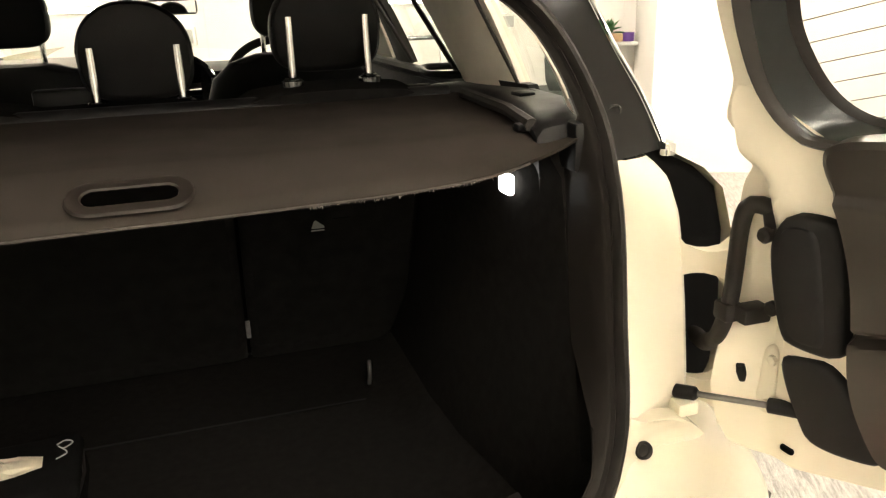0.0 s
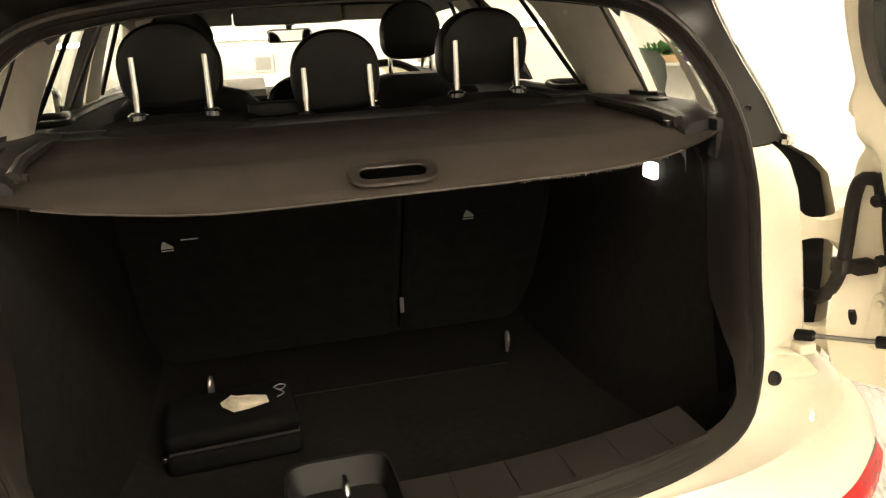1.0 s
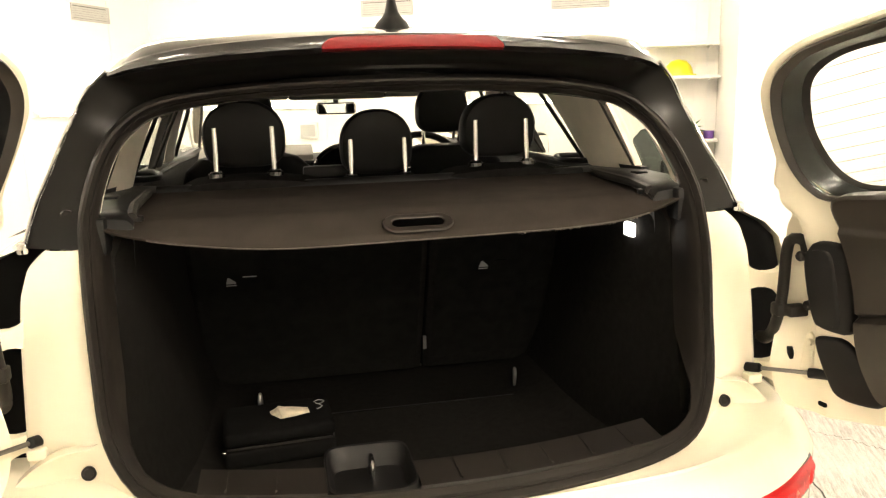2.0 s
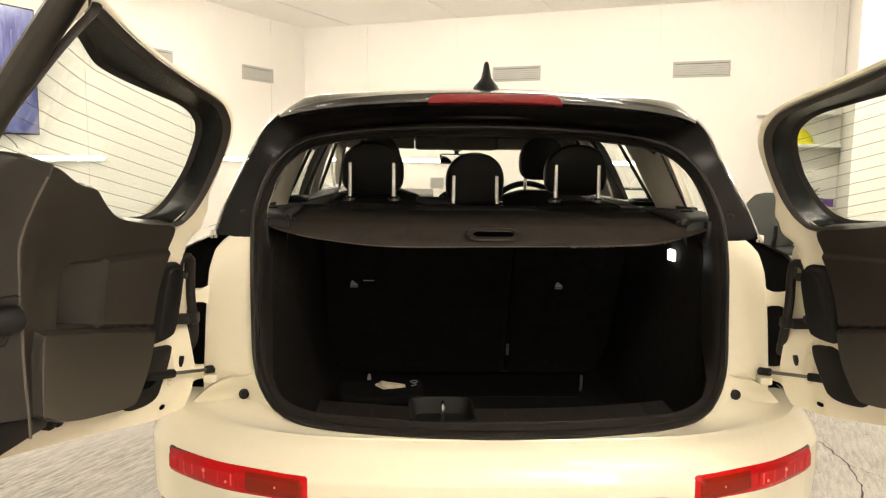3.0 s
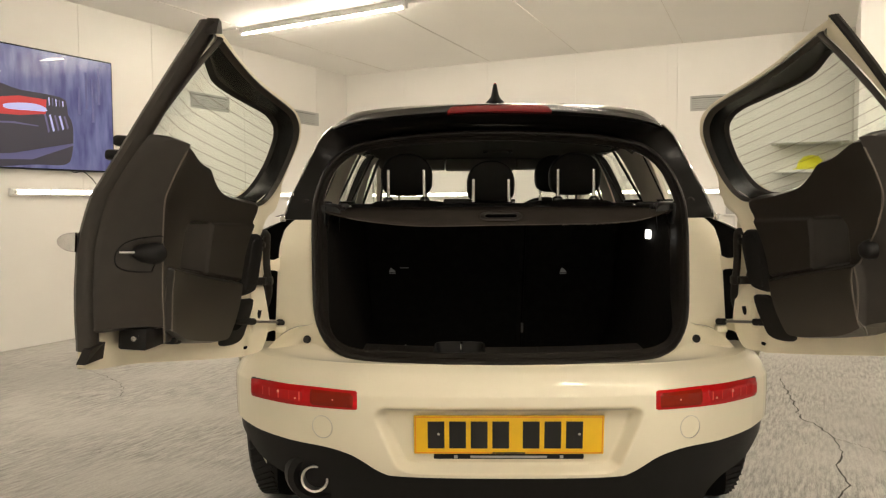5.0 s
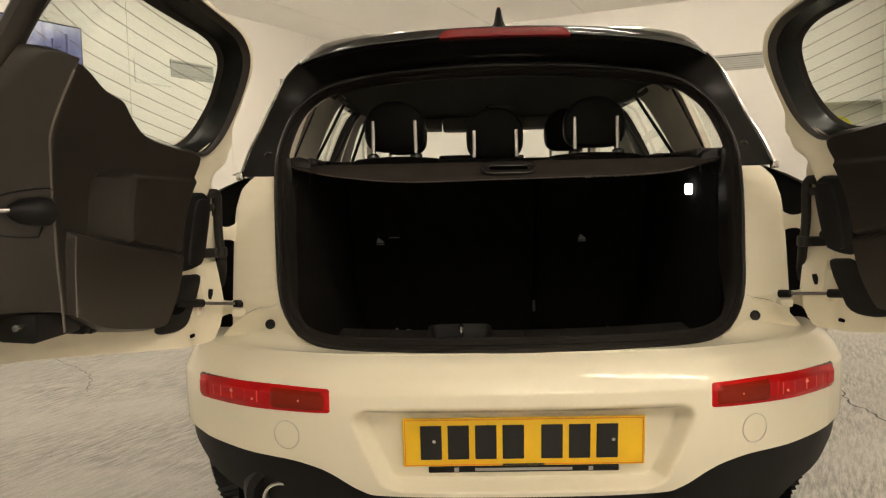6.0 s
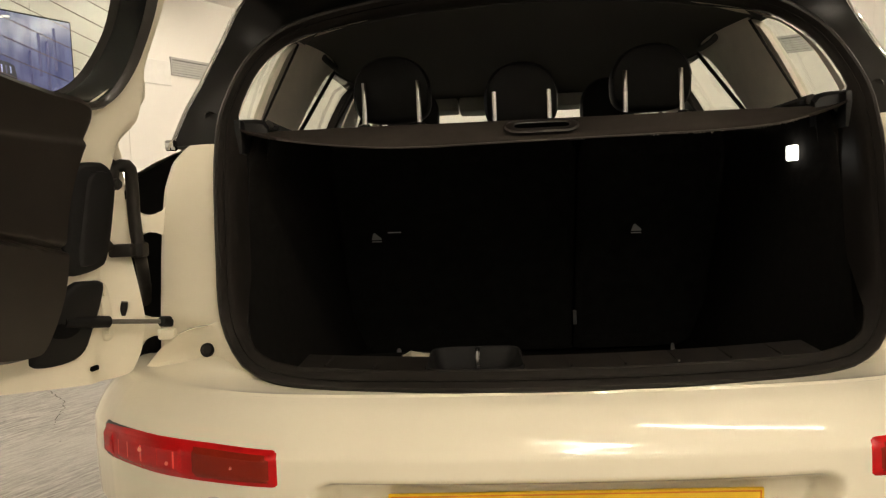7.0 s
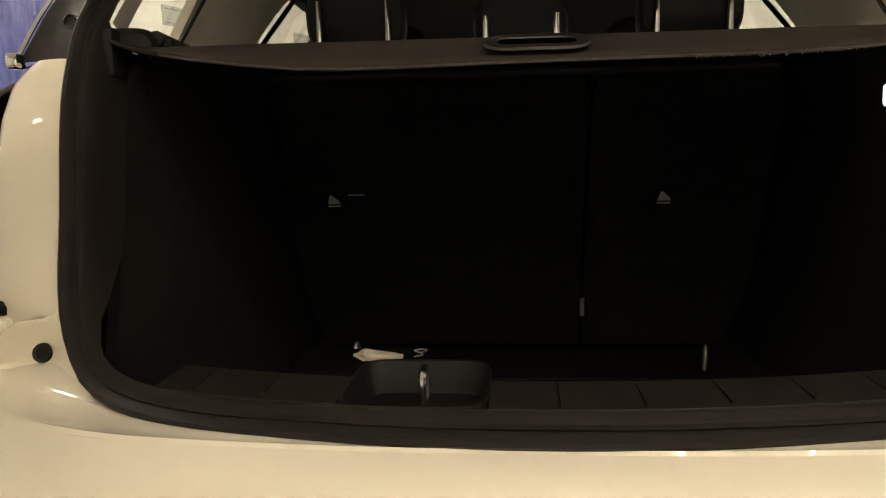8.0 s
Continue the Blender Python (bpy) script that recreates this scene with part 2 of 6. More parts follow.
def spline(ctrl, n, closed=False):
    """Catmull-Rom through the control points, n points evenly spaced along it."""
    c = [Vector(p) for p in ctrl]
    m = len(c)
    dense = []
    segs = m if closed else m - 1
    for i in range(segs):
        p0 = c[(i - 1) % m] if closed or i > 0 else c[0]
        p1, p2 = c[i % m], c[(i + 1) % m]
        p3 = c[(i + 2) % m] if closed or i + 2 < m else c[-1]
        for k in range(12):
            t = k / 12
            dense.append(0.5 * ((2 * p1) + (p2 - p0) * t + (2 * p0 - 5 * p1 + 4 * p2 - p3) * t * t + (3 * p1 - p0 - 3 * p2 + p3) * t ** 3))
    dense.append(c[0] if closed else c[-1])
    ln = [0.0]
    for a, b in zip(dense, dense[1:]):
        ln.append(ln[-1] + (b - a).length)
    out = []
    j = 0
    cnt = n if closed else n - 1
    for k in range(n):
        d = ln[-1] * k / cnt
        while j < len(ln) - 2 and ln[j + 1] < d:
            j += 1
        f = 0 if ln[j + 1] == ln[j] else (d - ln[j]) / (ln[j + 1] - ln[j])
        out.append(dense[j].lerp(dense[j + 1], min(1, max(0, f))))
    return out


def lerp_table(tab, z):
    if z <= tab[0][0]:
        return tab[0][1]
    for (a, p), (b, q) in zip(tab, tab[1:]):
        if z <= b:
            f = (z - a) / (b - a)
            f = f
            return p + (q - p) * f
    return tab[-1][1]


def smooth_table(tab):
    xs = [a for a, b in tab]
    pts = spline([(a, b, 0) for a, b in tab], 80)
    t2 = [(p.x, p.y) for p in pts]
    return lambda z: lerp_table(t2, z)


def inset(loop, d):
    """A closed 2D loop (x, z) moved inwards by d."""
    n = len(loop)
    area = sum(loop[i][0] * loop[(i + 1) % n][1] - loop[(i + 1) % n][0] * loop[i][1] for i in range(n))
    sgn = 1 if area > 0 else -1
    out = []
    for i in range(n):
        a, b = Vector(loop[i - 1][:2]), Vector(loop[(i + 1) % n][:2])
        t = (b - a).normalized()
        out.append((loop[i][0] - t.y * d * sgn, loop[i][1] + t.x * d * sgn))
    return out


def patch(loop, f, rings=5, centre=None, thick=0.0, back=None):
    """A sheet over a closed 2D loop (x, z), laid on y = f(x, z); with thickness towards back(x, z)."""
    n = len(loop)
    cx = centre or (sum(p[0] for p in loop) / n, sum(p[1] for p in loop) / n)
    bm = bmesh.new()

    def lay(g, flip):
        prev = None
        for k in range(rings):
            s = 1 - k / rings
            ring = []
            for p in loop:
                x, z = cx[0] + (p[0] - cx[0]) * s, cx[1] + (p[1] - cx[1]) * s
                ring.append(bm.verts.new((x, g(x, z), z)))
            if prev:
                for i in range(n):
                    bm.faces.new((prev[i], prev[(i + 1) % n], ring[(i + 1) % n], ring[i]))
            else:
                first = ring
            prev = ring
        mid = bm.verts.new((cx[0], g(*cx), cx[1]))
        for i in range(n):
            bm.faces.new((prev[i], prev[(i + 1) % n], mid))
        return first

    a = lay(f, False)
    if thick or back:
        b = lay(back or (lambda x, z: f(x, z) - thick), True)
        for i in range(n):
            bm.faces.new((a[i], a[(i + 1) % n], b[(i + 1) % n], b[i]))
    return bm


def mirror_loop(half):
    """Half an outline (x >= 0, from the bottom middle to the top middle) made whole."""
    return [(p[0], p[1]) for p in half] + [(-p[0], p[1]) for p in reversed(half[1:-1])]


# ---- the room ----
ROOM = Matrix.Rotation(radians(-25.4), 4, "Z")
U0, V1, U1, V0, U2 = -4.683, 6.292, 1.0, -5.0, 3.3
CEIL = 2.715


def room_part(ob, kind="structure", label=""):
    ob.matrix_basis = ROOM
    return tagged(ob, label, "", "", kind)


floor_ob = room_part(link("floor", boxes(((U0 - 0.2, V0 - 0.2, -0.12), (U2 + 0.2, V1 + 0.2, 0))), FLOOR, False), label="worn grey brushed concrete floor with fine cracks")


def slab_ceiling():
    bm = bmesh.new()
    vs = [bm.verts.new((u, v, CEIL + dz)) for dz in (0, 0.15) for u, v in ((U0 - .2, V0 - .2), (U2 + .2, V0 - .2), (U2 + .2, V1 + .2), (U0 - .2, V1 + .2))]
    for q in ((0, 1, 2, 3), (7, 6, 5, 4), (0, 4, 5, 1), (1, 5, 6, 2), (2, 6, 7, 3), (3, 7, 4, 0)):
        bm.faces.new([vs[i] for i in q])
    return bm


def ceiling_joints():
    bm = bmesh.new()
    for u, slant in ((-4.04, 0.0), (-2.70, 0.062), (-1.66, 0.065), (-0.56, 0.065), (0.55, 0.065), (1.66, 0.065)):
        ends = [(u - slant * (v - V1), v) for v in (V0, V1)]
        vs = [bm.verts.new((a + da, v, CEIL + dz)) for dz in (-0.004, 0.002) for a, v in ends for da in (-0.002, 0.002)]
        for q in ((0, 1, 3, 2), (4, 6, 7, 5), (0, 4, 5, 1), (2, 3, 7, 6), (0, 2, 6, 4), (1, 5, 7, 3)):
            bm.faces.new([vs[k] for k in q])
    for v in (-1.7, 0.9, 3.62):
        box(bm, (U0, v - 0.002, CEIL - 0.0035), (U2, v + 0.002, CEIL + 0.002))
    return bm


ceil_ob = room_part(link("ceiling", slab_ceiling(), CEILWHITE, False), label="white panelled ceiling with fine joints")
part("ceiling_joint", ceiling_joints(), CEILJOINT, ceil_ob, smooth=False)


def wall(name, lo, hi, axis, cuts, label):
    """A wall slab faced with tall panels between the cuts along it."""
    w = room_part(link(name, boxes((lo, hi)), JOINT, False), label=label)
    k = 0 if axis == "u" else 1
    for a, b in zip(cuts, cuts[1:]):
        p0, p1 = list(lo), list(hi)
        p0[k], p1[k] = a + 0.003, b - 0.003
        p0[2] = 0.002
        yield w, p0, p1


def panels(name, lo, hi, axis, cuts, face, label):
    for i, (w, p0, p1) in enumerate(wall(name, lo, hi, axis, cuts, label)):
        j = 1 if axis == "u" else 0
        if face < 0:
            p0[j], p1[j] = lo[j] - 0.006 - 0.001 * (i % 2), lo[j] - 0.0005
        else:
            p0[j], p1[j] = hi[j] + 0.0005, hi[j] + 0.006 + 0.001 * (i % 2)
        part("panel", boxes((p0, p1, 0.002, 1)), WALLWHITE, w, smooth=False)
        k = 1 - j
        if i and abs(p0[k]) < 6.0:
            q0, q1 = list(p0), list(p1)
            q0[k], q1[k] = p0[k] - 0.055, p0[k] + 0.049
            if face < 0:
                q0[j], q1[j] = lo[j] - 0.013, lo[j] - 0.0075
            else:
                q0[j], q1[j] = hi[j] + 0.0075, hi[j] + 0.013
            part("cover_strip", boxes((q0, q1, 0.002, 1)), WALLWHITE, w, smooth=False)


H = 2.9
panels("wall_back", (U0, V1, 0), (U2, V1 + 0.15, H), "u", [U0, -3.88, -2.79, -1.74, -0.66, 0.42, 0.85, 1.0], -1, "white panelled wall with air vents")
panels("wall_left", (U0 - 0.15, V0, 0), (U0, V1 + 0.15, H), "v", [V0, -3.3, -2.2, -1.1, 0.0, 1.1, 2.435, 3.19, 4.4, 5.68, V1], 1, "white panelled wall carrying the television")
room_part(link("wall_partition", boxes(((U1, 5.02, 0), (U2, V1, H))), WALLWHITE, False), label="white painted partition wall")
room_part(link("wall_right", boxes(((U2, V0, 0), (U2 + 0.15, 5.02, H))), WALLWHITE, False), label="plain white wall")
room_part(link("wall_rear", boxes(((U0, V0 - 0.15, 0), (U2, V0, H))), WALLWHITE, False), label="plain white wall")


def tube_lamp(a, b, up, glow):
    """A batten with a lit tube between two places of the room; up: the way from the tube to the surface behind it."""
    a, b, up = Vector(a), Vector(b), Vector(up)
    t = thing("tube_light", "white batten with a lit fluorescent tube", "light", "tube lights")
    x = (b - a).normalized()
    z = (up - x * up.dot(x)).normalized()
    y = z.cross(x)
    m = Matrix((x, y, z)).transposed().to_4x4()
    m.translation = (a + b) / 2
    t.matrix_basis = m
    h = (b - a).length / 2
    part("batten", boxes(((-h, -0.030, -0.034), (h, 0.030, 0), 0.006, 2)), WHITEPL, t, smooth=False)
    part("tube", tube([(-h + 0.02, 0, -0.048), (h - 0.02, 0, -0.048)], 0.016, 10), glow, t)
    shell = [[Vector((x, 0.0175 * math.cos(a), -0.048 + 0.0175 * math.sin(a))) for a in [math.pi * k / 12 for k in range(13)]] for x in (-h + 0.02, h - 0.02)]
    part("housing", strip(shell), WHITEPL, t)
    for s in (-1, 1):
        part("end_cap", tube([(s * h, 0, -0.048), (s * (h - 0.03), 0, -0.048)], 0.019, 10), WHITEPL, t)
        part("clip", boxes(((s * h * 0.6 - 0.008, -0.020, -0.067), (s * h * 0.6 + 0.008, 0.020, -0.025), 0.003, 1)), WHITEPL, t, smooth=False)
    return t


def rm(u, v, z):
    return ROOM @ Vector((u, v, z))


def conduit(points):
    part("ceiling_conduit", tube(points, 0.011, 8), WHITEPL, ceil_ob)


conduit([(-2.27, 3.55, CEIL - 0.012), (-1.56, 3.55, CEIL - 0.012)])
conduit([(U0 + 0.02, 3.60, CEIL - 0.012), (-4.09, 3.60, CEIL - 0.012)])
tube_lamp(rm(-4.09, 3.665, CEIL - 0.003), rm(-2.255, 3.515, CEIL - 0.003), (0, 0, 1), TUBE)
tube_lamp(rm(-1.548, 3.525, CEIL - 0.003), rm(0.177, 3.606, CEIL - 0.003), (0, 0, 1), TUBE)
# unseen third tube, added to brighten the ceiling and shelves on the right
tube_lamp(rm(0.95, 3.60, CEIL - 0.003), rm(2.68, 3.60, CEIL - 0.003), (0, 0, 1), TUBE)
# unseen tubes added as fill for the car, its doors and the floor
for v, us in ((0.4, (-3.17,)), (-0.7, (1.8,)), (-1.95, (1.8,)), (-3.2, (-2.86, 1.8))):
    for u in us:
        tube_lamp(rm(u - 0.87, v, CEIL - 0.003), rm(u + 0.87, v, CEIL - 0.003), (0, 0, 1), FILLTUBE)
LEFT, BACK = ROOM.to_3x3() @ Vector((-1, 0, 0)), ROOM.to_3x3() @ Vector((0, 1, 0))
tube_lamp(rm(U0 + 0.009, 1.737, 1.19), rm(U0 + 0.009, 3.27, 1.19), LEFT, WALLTUBE)
tube_lamp(rm(U0 + 0.009, 4.5, 1.195), rm(U0 + 0.009, 6.0, 1.195), LEFT, WALLTUBE)
tube_lamp(rm(-4.3, V1 - 0.009, 1.195), rm(-2.8, V1 - 0.009, 1.195), BACK, WALLTUBE)
tube_lamp(rm(-1.63, V1 - 0.009, 1.195), rm(-0.10, V1 - 0.009, 1.195), BACK, WALLTUBE)


def vent(u, v, z, length, height, face):
    t = thing("air_vent", "grey metal air vent set in the wall", "vent", "air vents")
    t.matrix_basis = ROOM @ Matrix.Translation((u, v, z)) @ Matrix.Rotation(radians(face), 4, "Z")
    a, b = length / 2, height / 2
    f = bmesh.new()
    for lo, hi in (((-a, -0.012, b - 0.02), (a, 0, b)), ((-a, -0.012, -b), (a, 0, -b + 0.02)), ((-a, -0.012, -b + 0.02), (-a + 0.02, 0, b - 0.02)), ((a - 0.02, -0.012, -b + 0.02), (a, 0, b - 0.02))):
        box(f, lo, hi, 0.002, 1)
    part("frame", f, VENT, t, smooth=False)
    part("backing", boxes(((-a + 0.02, -0.003, -b + 0.02), (a - 0.02, -0.001, b - 0.02))), VENTDARK, t, smooth=False)
    for k in range(5):
        z0 = b - 0.03 - (height - 0.05) * (k + 0.3) / 5
        part("slat", boxes(((-a + 0.02, -0.011, z0 - 0.010), (a - 0.02, -0.005, z0 + 0.008))), VENT, t, smooth=False)


vent(-2.058, V1 - 0.008, 2.110, 0.52, 0.152, 0)
vent(-0.218, V1 - 0.008, 2.094, 0.52, 0.152, 0)
vent(U0 + 0.008, 5.392, 2.098, 0.53, 0.152, 90)
vent(U0 + 0.008, 3.857, 2.098, 0.53, 0.152, 90)


def television():
    t = thing("television", "large wall television showing a dark car on blue", "television")
    t.matrix_basis = ROOM @ Matrix.Translation((U0 + 0.008, 1.83, 1.822)) @ Matrix.Rotation(radians(90), 4, "Z")
    a, b = 0.83, 0.461
    part("casing", boxes(((-a, -0.05, -b), (a, 0, b), 0.006, 2)), BLACKPL, t)
    m = bpy.data.materials.new("screen_picture")
    m.use_nodes = True
    nt = m.node_tree
    bs = nt.nodes["Principled BSDF"]
    bs.inputs["Base Color"].default_value = (0.01, 0.01, 0.015, 1)
    bs.inputs["Roughness"].default_value = 0.2
    tc = nt.nodes.new("ShaderNodeTexCoord")
    sep = nt.nodes.new("ShaderNodeSeparateXYZ")
    nt.links.new(tc.outputs["Object"], sep.inputs["Vector"])
    wv = nt.nodes.new("ShaderNodeTexNoise")
    mp = nt.nodes.new("ShaderNodeMapping")
    mp.inputs["Scale"].default_value = (3, 1, 0.8)
    nt.links.new(tc.outputs["Object"], mp.inputs["Vector"])
    nt.links.new(mp.outputs["Vector"], wv.inputs["Vector"])
    r = nt.nodes.new("ShaderNodeValToRGB")
    r.color_ramp.elements[0].position, r.color_ramp.elements[1].position = 0.3, 0.75
    r.color_ramp.elements[0].color, r.color_ramp.elements[1].color = (0.085, 0.085, 0.24, 1), (0.24, 0.245, 0.46, 1)
    nt.links.new(wv.outputs["Fac"], r.inputs["Fac"])
    nt.links.new(r.outputs["Color"], bs.inputs["Emission Color"])
    bs.inputs["Emission Strength"].default_value = 0.75
    scr = part("screen", boxes(((-a + 0.012, -0.053, -b + 0.012), (a - 0.012, -0.049, b - 0.012))), m, t, smooth=False)
    dark = emit_mat("screen_dark_car", (0.020, 0.018, 0.030), 0.8)
    mid = emit_mat("screen_shade", (0.075, 0.072, 0.16), 0.8)
    red = emit_mat("screen_red_lamp", (0.36, 0.025, 0.03), 0.8)
    pale = emit_mat("screen_highlight", (0.34, 0.36, 0.62), 0.8)
    glare = emit_mat("screen_bright_streak", (0.75, 0.72, 0.75), 0.9)

    def shape(name, ctrl, lift, material, n=0):
        o = [(p.x, p.y) for p in spline([(x + 0.035, z + 0.04, 0) for x, z in ctrl], n, True)] if n else [(x + 0.035, z + 0.04) for x, z in ctrl]
        part(name, patch(o, lambda x, z: -0.0552 - 0.0006 * lift, 2), material, scr)

    shape("pictured_car", [(-0.74, -0.46), (0.1, -0.462), (0.33, -0.45), (0.385, -0.37), (0.402, -0.23), (0.395, -0.12), (0.35, -0.04), (0.355, 0.01), (0.325, 0.065), (0.17, 0.083), (-0.05, 0.09), (-0.22, 0.125), (-0.45, 0.14), (-0.74, 0.13)], 0, dark, 60)
    shape("pictured_lamp", [(-0.70, -0.04), (-0.32, 0.0), (-0.05, 0.045), (0.175, 0.041), (0.165, -0.07), (-0.05, -0.10), (-0.32, -0.108), (-0.70, -0.13)], 1, red)
    shape("pictured_highlight", [(-0.18, -0.035), (-0.07, -0.010), (0.07, -0.002), (0.16, -0.02), (0.17, -0.05), (0.05, -0.057), (-0.145, -0.062)], 2, pale, 30)
    for k in range(5):
        x = 0.19 + 0.030 * k
        shape("pictured_reflection", [(x, 0.062 - 0.004 * k), (x + 0.011, 0.060 - 0.004 * k), (x + 0.012, 0.0), (x + 0.003, -0.002)], 1, mid if k % 2 else pale)
        x = 0.15 + 0.042 * k
        shape("pictured_reflection", [(x, -0.075), (x + 0.016, -0.070), (x + 0.045, -0.20 + 0.01 * k), (x + 0.030, -0.215 + 0.01 * k)], 1, pale if k % 2 else mid)
    shape("pictured_sill", [(-0.74, -0.44), (0.04, -0.40), (0.396, -0.28), (0.395, -0.30), (0.04, -0.425), (-0.74, -0.455)], 1, mid)
    shape("pictured_crease", [(-0.32, -0.165), (-0.1, -0.150), (0.1, -0.165), (0.1, -0.172), (-0.1, -0.160), (-0.32, -0.175)], 1, mid)
    shape("pictured_light", [(0.12, 0.325), (0.22, 0.345), (0.345, 0.372), (0.33, 0.385), (0.20, 0.362)], 1, glare)
    shape("pictured_light", [(-0.42, 0.125), (-0.30, 0.150), (-0.186, 0.205), (-0.20, 0.215), (-0.32, 0.17)], 1, glare)
    for x, z, h in ((0.45, -0.05, 0.22), (0.52, 0.0, 0.3), (0.58, -0.1, 0.35), (0.64, 0.05, 0.3)):
        shape("pictured_pillar", [(x, z), (x + 0.025, z + 0.005), (x + 0.022, z + h), (x + 0.004, z + h)], 1, mid)

    part("cord", tube(spline([(0.40, -0.012, -0.43), (0.46, -0.02, -0.47), (0.54, -0.02, -0.46), (0.62, -0.02, -0.51), (0.67, -0.012, -0.56)], 24), 0.004, 6), BLACKPL, t)


television()


# ---- the car ----
car = thing("estate_car", "cream small estate car with both rear barn doors open, black roof", "car")

# plan of the bumper from the middle to the flank, and how its face falls back with height
BPLAN = spline([(0, -0.045, 0), (0.2, -0.041, 0), (0.4, -0.022, 0), (0.5, 0.006, 0), (0.6, 0.05, 0), (0.7, 0.122, 0), (0.75, 0.172, 0), (0.80, 0.238, 0), (0.83, 0.32, 0), (0.852, 0.45, 0)], 40)
BFALL = smooth_table([(0.20, 0.060), (0.28, 0.040), (0.33, 0.022), (0.40, 0.006), (0.48, 0.0), (0.555, 0.0), (0.572, 0.006), (0.597, 0.022), (0.619, 0.045), (0.632, 0.072)])
RTAB = smooth_table([(0.634, 0.033), (0.70, 0.058), (0.82, 0.094), (0.95, 0.118), (1.02, 0.145), (1.10, 0.195), (1.20, 0.285), (1.28, 0.375), (1.32, 0.42), (1.38, 0.48)])
SEALY = lambda x, z: RTAB(z) + 0.5 * x * x


def bumper_at(s, z):
    """A point of the bumper face: s from -1 (left flank) over 0 to 1."""
    k = abs(s) * (len(BPLAN) - 1)
    i = min(int(k), len(BPLAN) - 2)
    p = BPLAN[i].lerp(BPLAN[i + 1], k - i)
    d = BFALL(z)
    side = min(1, max(0, (abs(p.x) - 0.6) / 0.25))
    return Vector((math.copysign(abs(p.x) - d * side * 0.8, s), p.y + d * (1 - 0.6 * side), z))


def s_of_x(x):
    lo, hi = 0.0, 1.0
    for _ in range(30):
        m = (lo + hi) / 2
        k = m * (len(BPLAN) - 1)
        i = min(int(k), len(BPLAN) - 2)
        if BPLAN[i].lerp(BPLAN[i + 1], k - i).x < abs(x):
            lo = m
        else:
            hi = m
    return math.copysign((lo + hi) / 2, x)


# lower edge of the painted bumper: deep in the middle, high on the flanks
BLOW = smooth_table([(0.0, 0.335), (0.28, 0.337), (0.34, 0.348), (0.40, 0.385), (0.44, 0.402), (0.50, 0.413), (0.60, 0.418), (0.7, 0.424), (0.78, 0.433), (0.85, 0.445)])
def REC(x, z):
    """Depth of the rounded recess round the number plate."""
    a, b, r = 0.372 - abs(x - 0.006) - max(0, (0.52 - z)) * 0.42, min(0.536 - z, (z - 0.346) * 1.6), 0.045
    d = r - math.hypot(max(0, r - a), max(0, r - b)) if a < r or b < r else r
    d = max(0, min(1, d / 0.030))
    return 0.052 * d * d * (3 - 2 * d)


def bumper_mesh():
    rings = []
    N = 480
    zs = [k / 90 for k in range(91)]
    for k in range(N + 1):
        s = -1 + 2 * k / N
        x = abs(bumper_at(s, 0.5).x)
        lo = BLOW(x)
        ring = []
        for f in zs:
            z = lo + (0.632 - lo) * f
            p = bumper_at(s, z)
            p.y += REC(p.x, z)
            ring.append(p)
        e = ring[0]
        ring.insert(0, Vector((e.x * 0.985, e.y + 0.03, e.z)))
        rings.append(ring)
    return strip(rings)


part("bumper", bumper_mesh(), CREAM, car, "cream painted bumper with a number plate recess")


# lower edge of the skirt, cut up in front of the wheels
BSKIRT = smooth_table([(0.0, 0.20), (0.52, 0.20), (0.56, 0.225), (0.60, 0.268), (0.64, 0.295), (0.70, 0.315), (0.745, 0.335), (0.775, 0.362), (0.81, 0.392), (0.85, 0.42)])


def bumper_lower():
    rings = []
    for k in range(101):
        s = -1 + 2 * k / 100
        x = abs(bumper_at(s, 0.5).x)
        lo = BLOW(x) - 0.001
        ring = []
        for f in (0, 0.25, 0.5, 0.75, 1):
            z = lo + (BSKIRT(x) - lo) * f
            p = bumper_at(s, z)
            p.y += 0.012
            p.x *= 0.992
            ring.append(p)
        e = ring[-1]
        ring.append(Vector((e.x * 0.985, e.y + 0.010, e.z - 0.004)))
        ring.append(Vector((e.x * 0.97, e.y + 0.05, e.z + 0.01)))
        rings.append(ring)
    return strip(rings)


part("bumper_skirt", bumper_lower(), BLACKPL, car, "black plastic lower bumper")


# boot opening outline, half, from the bottom middle to the top middle
OPEN = spline([(0, 0.634, 0), (0.2, 0.632, 0), (0.33, 0.628, 0), (0.40, 0.629, 0), (0.458, 0.636, 0), (0.504, 0.653, 0), (0.533, 0.681, 0), (0.554, 0.717, 0), (0.566, 0.765, 0), (0.571, 0.82, 0), (0.574, 0.87, 0), (0.577, 0.95, 0), (0.582, 1.02, 0), (0.586, 1.07, 0), (0.581, 1.12, 0), (0.562, 1.19, 0), (0.528, 1.24, 0), (0.47, 1.277, 0), (0.36, 1.298, 0), (0.2, 1.310, 0), (0, 1.314, 0)], 60)
LOOP = mirror_loop([(p.x, p.y) for p in OPEN])


def loop_ring(d, dy):
    return [Vector((x, SEALY(x0, z0) + dy, z)) for (x, z), (x0, z0) in zip(inset(LOOP, d), LOOP)]


def upper_side(z):
    """1 along the uprights beside the quarter windows, where the lining is shallow, else 0."""
    return max(0, min(1, (z - 1.06) / 0.03)) * max(0, min(1, (1.30 - z) / 0.02))


